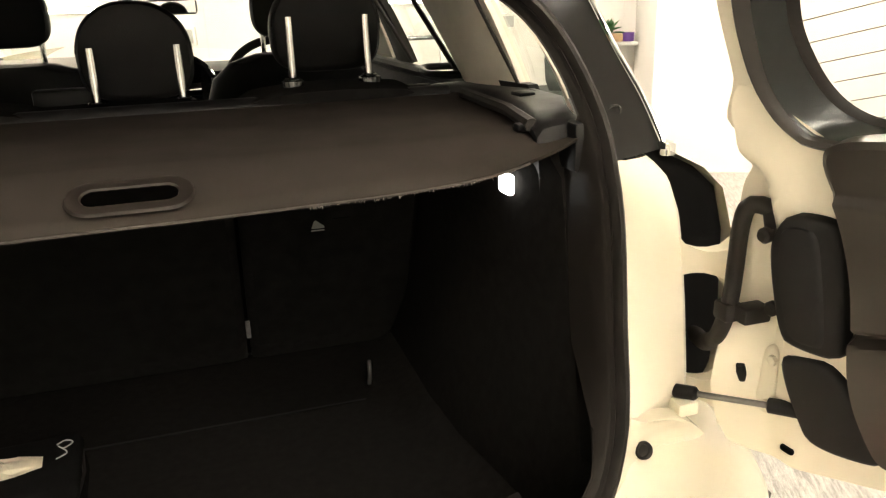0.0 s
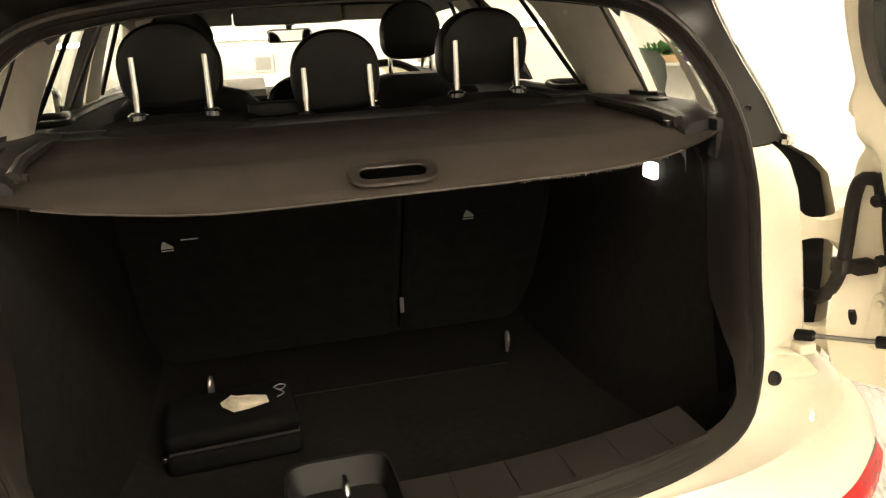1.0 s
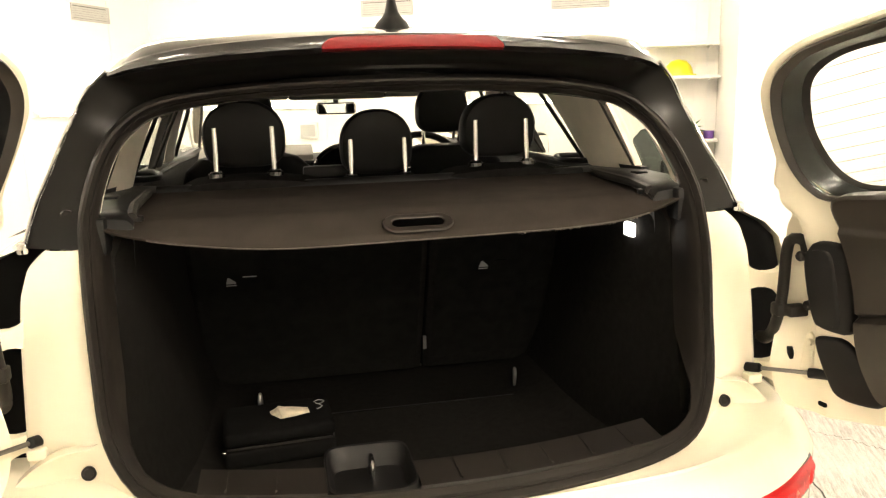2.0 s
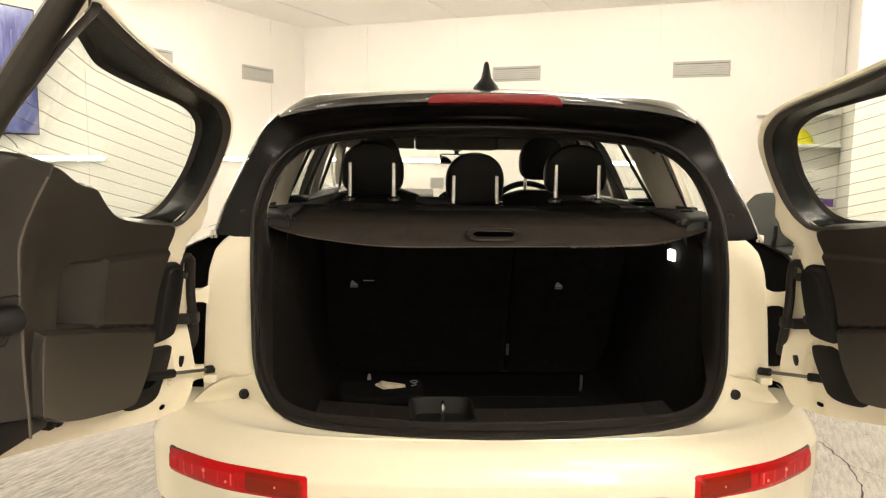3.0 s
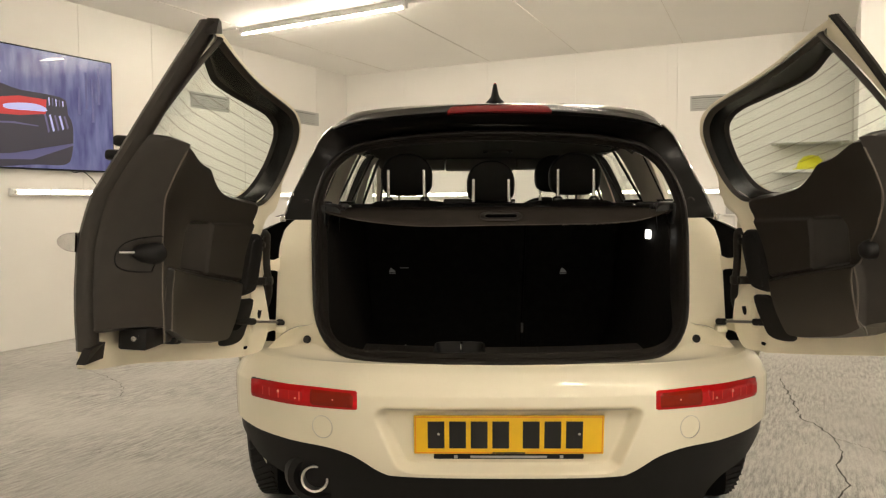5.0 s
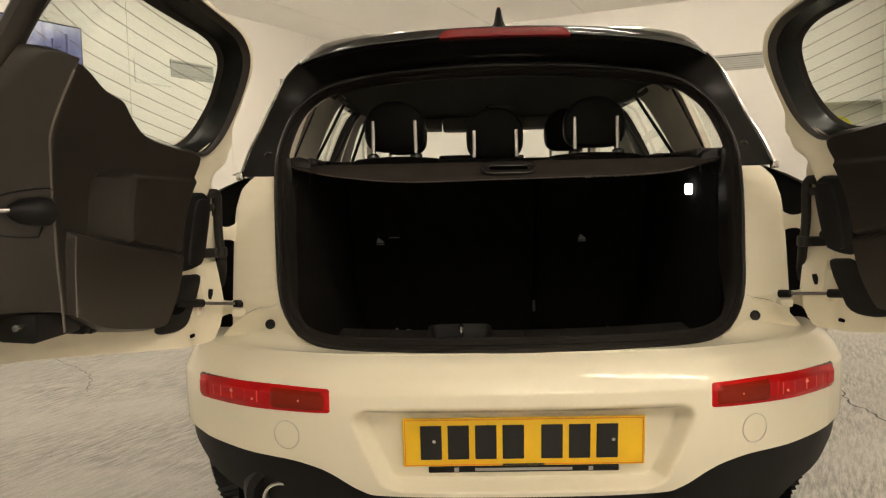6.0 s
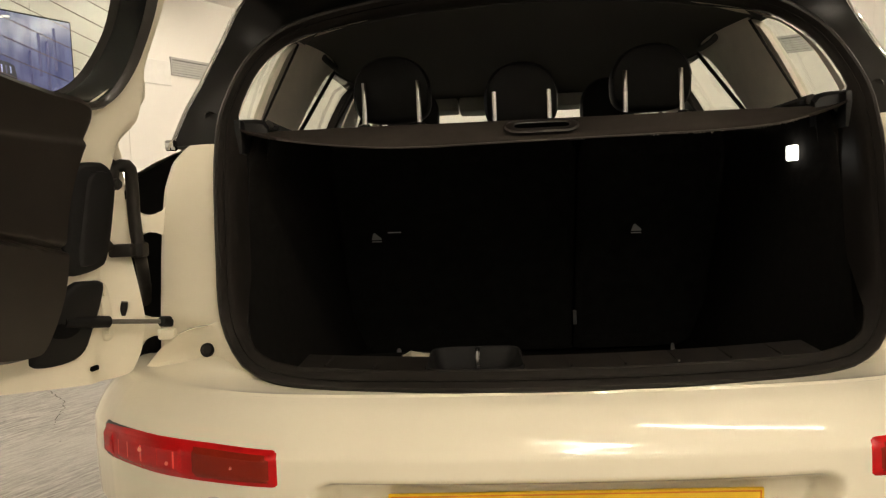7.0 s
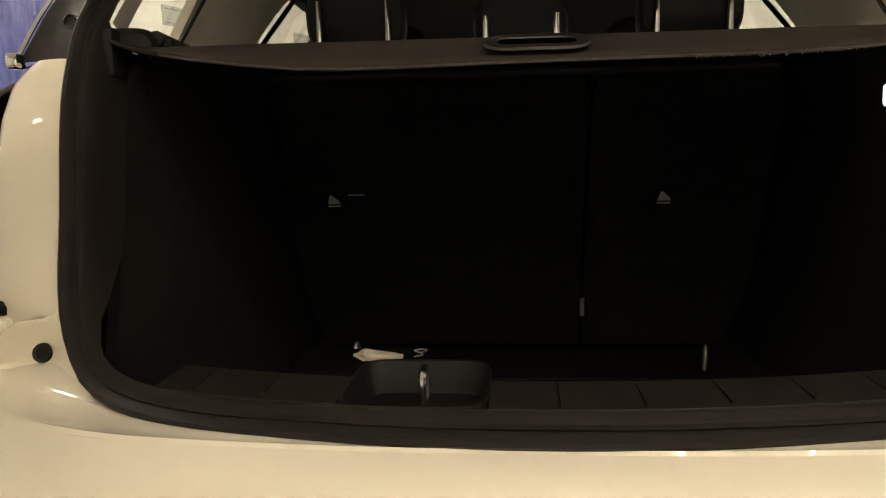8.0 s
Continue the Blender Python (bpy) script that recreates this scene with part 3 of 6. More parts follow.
def side_ring(d, dy):
    """The same, deep along the upright sides and shallow along the sill and beside the quarter windows."""
    ring = []
    for (x, z), (x0, z0) in zip(inset(LOOP, d), LOOP):
        w = max(0, min(1, (z0 - 0.70) / 0.08)) * max(0, min(1, (1.06 - z0) / 0.06))
        base = 0.020 + 0.030 * max(0, min(1, (z0 - 0.66) / 0.06))
        ring.append(Vector((x, SEALY(x0, z0) + base + (dy - base) * w - 0.032 * upper_side(z0), z)))
    return ring


part("seal", strip([loop_ring(-0.004, 0.012), loop_ring(0.0, -0.004), loop_ring(0.005, -0.010), loop_ring(0.010, -0.010), loop_ring(0.014, -0.003), loop_ring(0.016, 0.004), loop_ring(0.018, 0.002), loop_ring(0.021, 0.010)], close_v=True), RUBBER, car, "black rubber door seal")
part("opening_trim", strip([loop_ring(0.020, 0.008), loop_ring(0.024, 0.014), side_ring(0.027, 0.05), side_ring(0.030, 0.10)], close_v=True), DULLTRIM, car, "dark plastic trim lining the boot opening")


def rear_ledge():
    """Painted ledge from the bumper's top edge to the lower run of the seal, with flat gussets at the corners."""
    n = 90
    outer = spline([bumper_at(-0.93 + 1.86 * k / 40, 0.632) for k in range(41)], n + 1)
    seal = loop_ring(0.004, 0.012)
    low = sorted([i for i, (x, z) in enumerate(LOOP) if z < 0.79], key=lambda i: math.atan2(LOOP[i][0], 0.95 - LOOP[i][1]))
    inner = spline([seal[i] for i in low], n + 1)
    rings = []
    for k, (a, b) in enumerate(zip(outer, inner)):
        c = max(0, min(1, (abs(b.z - 0.634)) / 0.09))
        ring = []
        for g in (0, 0.08, 0.25, 0.45, 0.65, 0.85, 1.0):
            p = a.lerp(b, g)
            p.z = a.z + (b.z - a.z) * (g ** (1 + 1.6 * c))
            p.y += 0.045 * c * math.sin(math.pi * g)
            p.z += 0.004 * math.sin(math.pi * min(1, g * 4)) if g < 0.25 else 0
            ring.append(p)
        rings.append(ring)
    return strip(rings)


part("rear_ledge", rear_ledge(), CREAM, car)


PILLAREDGE = lambda z: lerp_table([(0.65, 0.702), (0.70, 0.701), (0.76, 0.699), (0.83, 0.697), (0.90, 0.695), (0.954, 0.690), (1.0, 0.677), (1.02, 0.660), (1.032, 0.645)], z)
PILLARBACK = lambda z: lerp_table([(0.65, 0.296), (0.74, 0.302), (0.83, 0.312), (0.95, 0.330), (1.032, 0.347)], z)


def pillar(sd):
    """Painted rear pillar between the seal and the door hinges."""
    rings = []
    for k in range(41):
        z = 0.655 + (1.032 - 0.655) * k / 40
        xi = 0.5
        for p, q in zip(OPEN, OPEN[1:]):
            if p.y <= z <= q.y and p.x > 0.3:
                xi = p.x
        xi -= 0.004
        yi = SEALY(xi, z) + 0.012
        low = max(0, (0.72 - z) / 0.07)
        xo = PILLAREDGE(z)
        yo = PILLARBACK(z)
        ring = [Vector((xi, yi, z)), Vector((xi + 0.012, yi + 0.002, z)), Vector((xi * 0.68 + xo * 0.32, yi * 0.68 + yo * 0.32 - 0.006 + 0.055 * min(1, low), z)), Vector((xi * 0.4 + xo * 0.6, yi * 0.4 + yo * 0.6 - 0.006 + 0.045 * min(1, low), z)), Vector((xo - 0.014, yo - 0.008, z)), Vector((xo - 0.004, yo, z)), Vector((xo, yo + 0.012, z)), Vector((xo - 0.004, yo + 0.05, z))]
        rings.append([Vector((p.x * sd, p.y, p.z)) for p in ring])
    return strip(rings)


for sd in (-1, 1):
    part("rear_pillar", pillar(sd), CREAM, car)

def gusset(sd):
    """Flat painted plate in the lower corner between the seal and the door gap."""
    n = 26
    inner = spline([Vector((p.x - 0.003, SEALY(p.x, p.y) + 0.008, p.y)) for p in OPEN if p.x > 0.43 and p.y < 0.728], n)
    outer = spline([(0.44, 0.140, 0.638), (0.56, 0.185, 0.636), (0.66, 0.235, 0.628), (0.712, 0.280, 0.622), (0.722, 0.290, 0.632), (0.700, 0.282, 0.656), (0.672, 0.264, 0.680), (0.640, 0.250, 0.700), (0.610, 0.240, 0.710), (0.585, 0.237, 0.714), (0.566, 0.238, 0.722)], n)
    rings = []
    for k, (a, b) in enumerate(zip(inner, outer)):
        w = math.sin(math.pi * k / (n - 1))
        ring = []
        for g in (0, 0.2, 0.4, 0.6, 0.8, 0.94, 1.0):
            p = a.lerp(b, g)
            p.y += 0.026 * w * math.sin(math.pi * g) - (0.011 if g < 0.97 else 0.008)
            ring.append(p)
        ring.append(ring[-1] + Vector((0.003, 0.026, 0.0)))
        rings.append([Vector((p.x * sd, p.y, p.z)) for p in ring])
    return strip(rings)


for sd in (-1, 1):
    part("corner_plate", gusset(sd), CREAM, car, "cream painted corner plate", angle=25)

# black upper corner panel with its chrome strip
DP = [(0.680, 0.368, 1.034), (0.664, 0.405, 1.10), (0.645, 0.434, 1.15), (0.626, 0.458, 1.20), (0.602, 0.470, 1.25), (0.570, 0.462, 1.30), (0.530, 0.44, 1.332)]


def rear_edge(f):
    """Rear lip of the roof from one corner (-1) to the other (1)."""
    e = abs(f)
    return Vector((0.53 * f, 0.300 + 0.03 * e ** 2 + 0.110 * e ** 5, 1.384 - 0.034 * e ** 2 - 0.018 * e ** 8))


def roof_mesh():
    rings = []
    prof = [(0.34, 1.391, 0.475), (0.44, 1.402, 0.48), (0.62, 1.420, 0.495), (0.8, 1.436, 0.51), (1.1, 1.450, 0.52), (1.6, 1.456, 0.54), (2.2, 1.43, 0.54), (2.6, 1.38, 0.52)]
    fs = [k / 14 for k in range(-14, 15)]
    rings.append([rear_edge(f) for f in fs])
    for y, z, w in prof:
        ring = []
        for f in fs:
            e = abs(f)
            drop = 0.028 * e ** 2 + 0.085 * max(0, (e - 0.80) / 0.20) ** 2.2 * min(1, (y - 0.1) / 0.5)
            yy = max(y, rear_edge(f).y + (y - 0.300) * 0.5) if y < 0.6 else y
            ring.append(Vector((f * (w + 0.065), yy, z - drop)))
        rings.append(ring)
    return strip(rings)


part("roof", roof_mesh(), GLOSS, car, "gloss black roof panel")


def spoiler():
    """Rear lip of the roof spoiler."""
    rings = []
    for k in range(-16, 17):
        p = rear_edge(k / 16)
        q = 1 - 0.6 * abs(k / 16) ** 6
        rings.append([p, p + Vector((0, -0.008, -0.002)), p + Vector((0, -0.010, -0.005)), p + Vector((0, -0.010, -0.022 * q)), p + Vector((0, 0.004, -0.030 * q)), p + Vector((0, 0.03, -0.032 * q))])
    return strip(rings)


part("roof_spoiler", spoiler(), GLOSS, car, "gloss black roof spoiler")


def head_panel():
    """Black panel round the upper half of the opening, out to the chrome strips and the spoiler."""
    n = 120
    right = spline(DP, 14)
    top = [rear_edge(k / 12) + Vector((0, 0.006, -0.030 * (1 - 0.6 * abs(k / 12) ** 6))) for k in range(11, -12, -1)]
    outer = spline([*right, *top, *[Vector((-p.x, p.y, p.z)) for p in reversed(right)]], n)
    seal = loop_ring(-0.002, 0.012)
    up = sorted([i for i, (x, z) in enumerate(LOOP) if z > 1.025], key=lambda i: math.atan2(LOOP[i][1] - 0.9, LOOP[i][0]))
    inner = spline([seal[i] for i in up], n)
    rings = []
    for k, (a, b) in enumerate(zip(outer, inner)):
        t = max(0, 1 - abs(k / (n - 1) - 0.5) * 3.2)
        ring = []
        for g, d in ((0, 0), (0.12, 0.004), (0.30, 0.010), (0.42, 0.035), (0.55, 0.030), (0.70, 0.012), (0.85, 0.016), (1, 0)):
            p = a.lerp(b, g)
            p.y += d * t
            ring.append(p)
        rings.append(ring)
    return strip(rings)


part("head_panel", head_panel(), HEADPL, car, "black panel round the top of the boot opening")
for sd in (-1, 1):
    part("chrome_strip", tube([(sd * (p.x + 0.003), p.y - 0.004, p.z) for p in spline(DP, 16)], 0.0032, 8), CHROME, car)
    part("strip_end", boxes(((sd * 0.682 - 0.009, 0.352, 1.025), (sd * 0.682 + 0.009, 0.374, 1.045), 0.004, 2)), CHROME, car)


def brake_light():
    rings = []
    for k in range(-12, 13):
        p = rear_edge(0.30 * k / 12)
        e = max(0.0, abs(k) / 12 - 0.86) / 0.14
        top = -0.003 - 0.013 * e ** 2
        rings.append([p + Vector((0, -0.004, top)), p + Vector((0, -0.0135, top - 0.003)), p + Vector((0, -0.0145, top - 0.009)), p + Vector((0, -0.0140, -0.025)), p + Vector((0, -0.004, -0.029))])
    return strip(rings)


part("brake_light", brake_light(), BRAKE, car, "high red brake light strip")


def antenna():
    rings = []
    for z, l, w, o in ((0, 0.125, 0.038, 0.0), (0.010, 0.122, 0.037, 0.0), (0.022, 0.105, 0.031, 0.004), (0.032, 0.082, 0.021, 0.008), (0.042, 0.062, 0.014, 0.012), (0.060, 0.040, 0.010, 0.016), (0.078, 0.024, 0.007, 0.018), (0.083, 0.012, 0.004, 0.019)):
        rings.append([Vector((w * math.cos(a), 0.56 - o * 0.3 + l * 0.5 * math.sin(a), 1.400 + z)) for a in [2 * math.pi * i / 16 for i in range(16)]])
    return strip(rings, close_v=True, cap=True)


fin = part("roof_antenna", antenna(), BLACKPL, car, "dark shark-fin roof antenna")
part("antenna_tip", tube([(0, 0.5544, 1.477), (0, 0.5544, 1.482), (0, 0.5544, 1.4855)], [0.0062, 0.0055, 0.003], 10), RED, fin, "small red tip")


def flank(sd):
    """Body side from the rear quarter to the nose, with the wheel arches."""
    rings = []
    SZ = [(0.22, 0.80), (0.30, 0.845), (0.45, 0.872), (0.62, 0.890), (0.75, 0.893), (0.88, 0.885), (0.95, 0.862), (0.985, 0.825), (1.01, 0.775), (1.035, 0.710)]
    ys = [0.43, 0.46, 0.5, 0.56, 0.64, 0.72, 0.80, 0.88, 0.96, 1.04, 1.12, 1.2, 1.5, 2.0, 2.5, 2.9, 3.1, 3.2, 3.3, 3.4, 3.5, 3.6, 3.7, 3.8, 3.9, 4.1]
    for y in ys:
        ring = []
        taper = 0.035 * max(0, (0.9 - y) / 0.5) ** 1.6 + 0.16 * max(0, (y - 3.2) / 0.9) ** 2
        for z, x in SZ:
            zz = z
            for wc in (0.80, 3.47):
                d = abs(y - wc)
                if d < 0.345:
                    zz = max(zz, 0.31 + math.sqrt(0.345 ** 2 - d * d))
            ring.append(Vector((sd * (x - taper), y, zz)))
        rings.append(ring)
    return strip(rings)


for sd in (-1, 1):
    part("body_side", flank(sd), CREAM, car)


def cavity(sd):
    """Pocket between the rear pillar and the body side, behind the hinges; its shade is put into the colour."""
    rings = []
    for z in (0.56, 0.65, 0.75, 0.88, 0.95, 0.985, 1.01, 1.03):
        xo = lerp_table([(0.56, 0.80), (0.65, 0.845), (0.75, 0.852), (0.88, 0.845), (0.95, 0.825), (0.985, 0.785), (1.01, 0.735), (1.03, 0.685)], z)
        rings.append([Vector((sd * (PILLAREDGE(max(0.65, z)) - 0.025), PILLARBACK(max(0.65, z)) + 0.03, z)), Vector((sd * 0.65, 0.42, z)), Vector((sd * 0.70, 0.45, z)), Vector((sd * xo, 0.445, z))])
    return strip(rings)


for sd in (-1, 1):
    part("shaded_hinge_pocket", cavity(sd), CAVITYSHADE, car)


# ---- boot ----
def boot():
    """Lining of the boot: sides, floor and the step behind the sill."""
    rings = []
    for y in (0.20, 0.30, 0.45, 0.60, 0.75, 0.92, 1.20):
        w = lerp_table([(0.2, 0.560), (0.3, 0.545), (0.45, 0.525), (0.6, 0.50), (0.75, 0.49), (1.2, 0.49)], y)
        top = 1.05
        half = [(w - 0.02, top), (w, 1.0), (w, 0.80), (w - 0.01, 0.62), (w - 0.04, 0.50), (w - 0.09, 0.47), (0.2, 0.465)]
        deep = lambda x, z: max(y, SEALY(0.57, z) + 0.10) if z > 0.55 else y
        rings.append([Vector((x, deep(x, z), z)) for x, z in half] + [Vector((-x, deep(x, z), z)) for x, z in reversed(half)])
    bm = strip(rings)
    return bm


part("boot_lining", boot(), CARPET, car, "black carpeted boot lining")


def sill(x0, x1):
    """Loading sill."""
    rings = []
    for k in range(31):
        x = x0 + (x1 - x0) * k / 30
        yo = SEALY(x, 0.66) * 0.75 + 0.012
        rings.append([Vector(p) for p in ((x, yo, 0.641), (x, yo + 0.012, 0.646), (x, yo + 0.020, 0.648), (x, yo + 0.026, 0.659), (x, yo + 0.108, 0.662), (x, yo + 0.116, 0.655), (x, yo + 0.120, 0.60), (x, yo + 0.13, 0.47))])
    return strip(rings)


part("sill_trim", sill(-0.405, -0.199), DULLTRIM, car, "dark plastic loading sill trim")
part("sill_trim", sill(-0.049, 0.405), DULLTRIM, car, "dark plastic loading sill trim")


# ---- rear doors, built as if shut and swung open on their hinges ----
DTAB = smooth_table([(0.58, 0.05), (0.70, 0.04), (0.85, 0.052), (1.0, 0.09), (1.15, 0.14), (1.30, 0.222), (1.43, 0.304), (1.5, 0.35)])
DK = smooth_table([(0.58, 0.41), (0.8, 0.47), (1.0, 0.43), (1.3, 0.48), (1.5, 0.48)])
DEDGE = smooth_table([(0.58, 0.018), (0.70, 0.017), (0.76, 0.011), (0.885, -0.011), (0.94, -0.024), (1.0, -0.029), (1.05, -0.029), (1.10, -0.016), (1.2, -0.002), (1.5, 0.0)])
DOORY = lambda x, z: DTAB(z) + DK(z) * x * x + DEDGE(z) * math.exp(-(x / 0.13) ** 2)
D_GLASS = [(0.115, 1.368), (0.247, 1.335), (0.40, 1.312), (0.47, 1.300), (0.515, 1.282), (0.545, 1.256), (0.566, 1.215), (0.579, 1.165), (0.573, 1.11), (0.548, 1.076), (0.50, 1.068), (0.386, 1.074), (0.25, 1.085), (0.12, 1.10), (0.045, 1.12), (0.04, 1.2), (0.065, 1.30), (0.09, 1.355)]
D_FRAME = [(0.075, 1.408), (0.319, 1.358), (0.47, 1.325), (0.525, 1.300), (0.562, 1.265), (0.587, 1.215), (0.601, 1.16), (0.603, 1.11), (0.588, 1.065), (0.55, 1.043), (0.40, 1.04), (0.25, 1.045), (0.10, 1.05), (0.015, 1.08), (0.012, 1.2), (0.035, 1.33), (0.055, 1.395)]
D_TRIM = [(0.006, 1.17), (0.06, 1.178), (0.105, 1.175), (0.19, 1.15), (0.25, 1.140), (0.30, 1.112), (0.36, 1.085), (0.46, 1.070), (0.535, 1.062), (0.558, 1.038), (0.551, 0.97), (0.547, 0.90), (0.548, 0.83), (0.549, 0.775), (0.541, 0.725), (0.520, 0.676), (0.49, 0.664), (0.42, 0.670), (0.30, 0.692), (0.19, 0.735), (0.10, 0.748), (0.012, 0.752), (0.004, 0.78), (0.004, 0.95)]


def pts(ctrl, n):
    return [(p.x, p.y) for p in spline([(a, b, 0) for a, b in ctrl], n, True)]


def barn_door(sd, turn, axis, at, label):
    name = "barn_door"
    d = new(name)
    d.parent = car
    d["label"] = label
    Hp = Vector((sd * 0.70, 0.25, 0.65))
    d.matrix_basis = Matrix.Translation(at) @ Matrix.Rotation(radians(turn), 4, Vector(axis)) @ Matrix.Translation(-Hp)

    def put(nm, bm, material, lab="", smooth=True, angle=40):
        if sd < 0:
            for v in bm.verts:
                v.co.x = -v.co.x
        return part(nm, bm, material, d, lab, smooth, angle)

    def flange(x, z):
        """Inner face of the shell, which rolls away towards the hinge side."""
        w = max(0, min(1, (x - 0.615) / 0.05))
        return DOORY(x, z) - (0.020 + 0.037 * max(0, min(1, (z - 0.70) / 0.12))) * w * w * (3 - 2 * w) * max(0, min(1, (1.045 - z) / 0.04))

    # painted frame with the window opening through it
    N = 144
    back = lambda x, z: DOORY(x, z) - 0.014 - 0.061 * max(0, min(1, (x - 0.01) / 0.15)) ** 0.8
    wback = lambda x, z: DOORY(x, z) - 0.012 - 0.040 * max(0, min(1, x / 0.22))
    win = pts([(0.0, 1.430), (0.104, 1.419), (0.273, 1.381), (0.402, 1.353), (0.490, 1.332), (0.545, 1.307), (0.575, 1.279), (0.598, 1.245), (0.616, 1.19), (0.627, 1.13), (0.636, 1.06), (0.45, 1.045), (0.25, 1.05), (0.05, 1.06), (0.006, 1.1), (0.004, 1.2), (0.002, 1.35), (0.006, 1.42)], N)

    def turned(loop):
        """The same closed outline, begun beside the first point of the frame."""
        k0 = min(range(len(loop)), key=lambda k: (Vector(loop[k]) - Vector(win[0])).length)
        return loop[k0:] + loop[:k0]

    gl = turned(pts(D_GLASS, N))
    fr = turned(inset(pts(D_FRAME, N), 0.003))
    at_y = lambda loop, f: [Vector((x, f(x, z), z)) for x, z in loop]
    rings = [at_y(fr, wback), at_y(win, wback), at_y(win, lambda x, z: DOORY(x, z) - 0.014), at_y(inset(win, 0.004), lambda x, z: DOORY(x, z) - 0.004), at_y(inset(win, 0.010), DOORY), at_y(inset(fr, -0.002), lambda x, z: DOORY(x, z) - 0.001), at_y(fr, lambda x, z: DOORY(x, z) - 0.004)]
    put("window_surround", strip(rings, close_u=True, close_v=True), CREAM_IN)
    low = pts([(0.006, 1.06), (0.1, 1.045), (0.25, 1.043), (0.40, 1.040), (0.55, 1.046), (0.594, 1.075), (0.612, 1.12), (0.632, 1.095), (0.644, 1.035), (0.684, 0.985), (0.706, 0.88), (0.716, 0.78), (0.722, 0.69), (0.716, 0.630), (0.680, 0.604), (0.50, 0.615), (0.25, 0.645), (0.02, 0.672), (0.006, 0.70), (0.005, 0.85), (0.005, 1.0)], 220)
    put("door_shell", patch(low, lambda x, z: flange(x, z) + 0.0006, 24, back=lambda x, z: min(back(x, z), flange(x, z) - 0.02)), CREAM_IN, "cream painted inner door shell", angle=30)
    # dark lining round the window
    bead = inset(fr, 0.011)
    rings = [at_y(fr, lambda x, z: DOORY(x, z) + 0.001), at_y(inset(fr, 0.001), lambda x, z: DOORY(x, z) + 0.010), at_y(inset(fr, 0.005), lambda x, z: DOORY(x, z) + 0.015), at_y(bead, lambda x, z: DOORY(x, z) + 0.012), at_y(inset(fr, 0.013), lambda x, z: DOORY(x, z) + 0.006)]
    put("window_lining", strip(rings, close_v=True), TRIM, "dark plastic window lining")
    lip, edge = inset(fr, 0.012), inset(gl, -0.006)
    rings = []
    for g, h in ((0, 0), (0.25, 0.38), (0.5, 0.68), (0.75, 0.88), (1, 1)):
        ring = []
        for (x0, z0), (x1, z1) in zip(lip, edge):
            y0, y1 = DOORY(x0, z0) + 0.008, wback(x1, z1) + 0.011
            ring.append(Vector((x0 + (x1 - x0) * g, y0 + (y1 - y0) * h, z0 + (z1 - z0) * g)))
        rings.append(ring)
    put("window_reveal", strip(rings, close_v=True), REVEAL, "glossy dark reveal round the window")
    rings = [at_y(inset(gl, -0.007), lambda x, z: wback(x, z) + 0.013), at_y(inset(gl, -0.002), lambda x, z: wback(x, z) + 0.009), at_y(gl, lambda x, z: wback(x, z) + 0.004)]
    put("glass_seal", strip(rings, close_v=True), RUBBER, "black rubber glass seal")
    pane = put("pane", patch(pts(D_GLASS, 48), lambda x, z: wback(x, z) + 0.004, 5, thick=0.004), GLASS, "clear heated rear window with fine wires")
    pane.visible_shadow = False
    # heater wires
    hole = pts(D_GLASS, 48)

    def in_glass(x, z):
        hit = False
        for (xa, za), (xb, zb) in zip(hole, hole[1:] + hole[:1]):
            if (za > z) != (zb > z) and x < xa + (z - za) * (xb - xa) / (zb - za):
                hit = not hit
        return hit

    for k in range(12):
        run = []
        for j in range(60):
            x = 0.045 + 0.009 * j
            z = 1.347 - 0.0222 * k - 0.135 * (x - 0.112) - 0.09 * (x - 0.112) ** 2
            if in_glass(x, z):
                run.append((x, wback(x, z) + 0.0088, z))
        if len(run) > 6:
            put("heater_wire", tube(run, 0.00055, 4), WIRE)
    # moulded inner panel: rises from the meeting edge to a ridge, then falls to the hinge side
    if sd < 0:
        ridge = smooth_table([(0.70, 0.172), (0.764, 0.160), (0.84, 0.14), (0.926, 0.116), (1.0, 0.09), (1.079, 0.062), (1.18, 0.042)])
    else:
        ridge = smooth_table([(0.70, 0.20), (0.75, 0.21), (0.87, 0.20), (0.98, 0.11), (1.07, 0.06), (1.18, 0.03)])

    def step(v, w):
        v = max(0, min(1, v / w))
        return v * v * (3 - 2 * v)

    def rise(x, z):
        r = ridge(z)
        if x < r:
            return 0.010 + 0.092 * max(0, min(1, x / r)) ** 0.9
        return 0.102 - 0.018 * step(x - r, 0.010) - 0.062 * min(1, (x - r) / (0.55 - r)) ** 1.15

    pocket = lambda z: 0.183 + 0.16 * (0.89 - z)

    def panel_y(x, z):
        y = DOORY(x, z) + rise(x, z)
        # the lower pocket stands proud; the grip above it is scooped out beside a flat plate
        line = z - 0.893 + 0.17 * (x - 0.19)
        y += 0.016 * step(-line, 0.009) * step(x - pocket(z), 0.006)
        end = 0.341 + 0.26 * (1.006 - z)
        top = step(1.004 - 1.6 * max(0, 0.24 - x) - z, 0.012) * step(line, 0.009)
        y += 0.010 * top * step(x - end, 0.005)
        y -= 0.066 * (1 - max(0, min(1, (x - end + 0.105) / 0.105))) * top * step(x - end + 0.125, 0.022) * step(end + 0.002 - x, 0.004)
        return y
    tr = pts(D_TRIM, 440)
    rr = [[Vector((x, DOORY(x, z) - 0.002, z)) for x, z in tr], [Vector((x, DOORY(x, z) + rise(x, z) * 0.72, z)) for x, z in inset(tr, 0.003)]]
    cen = (0.27, 0.90)
    ins = inset(tr, 0.010)
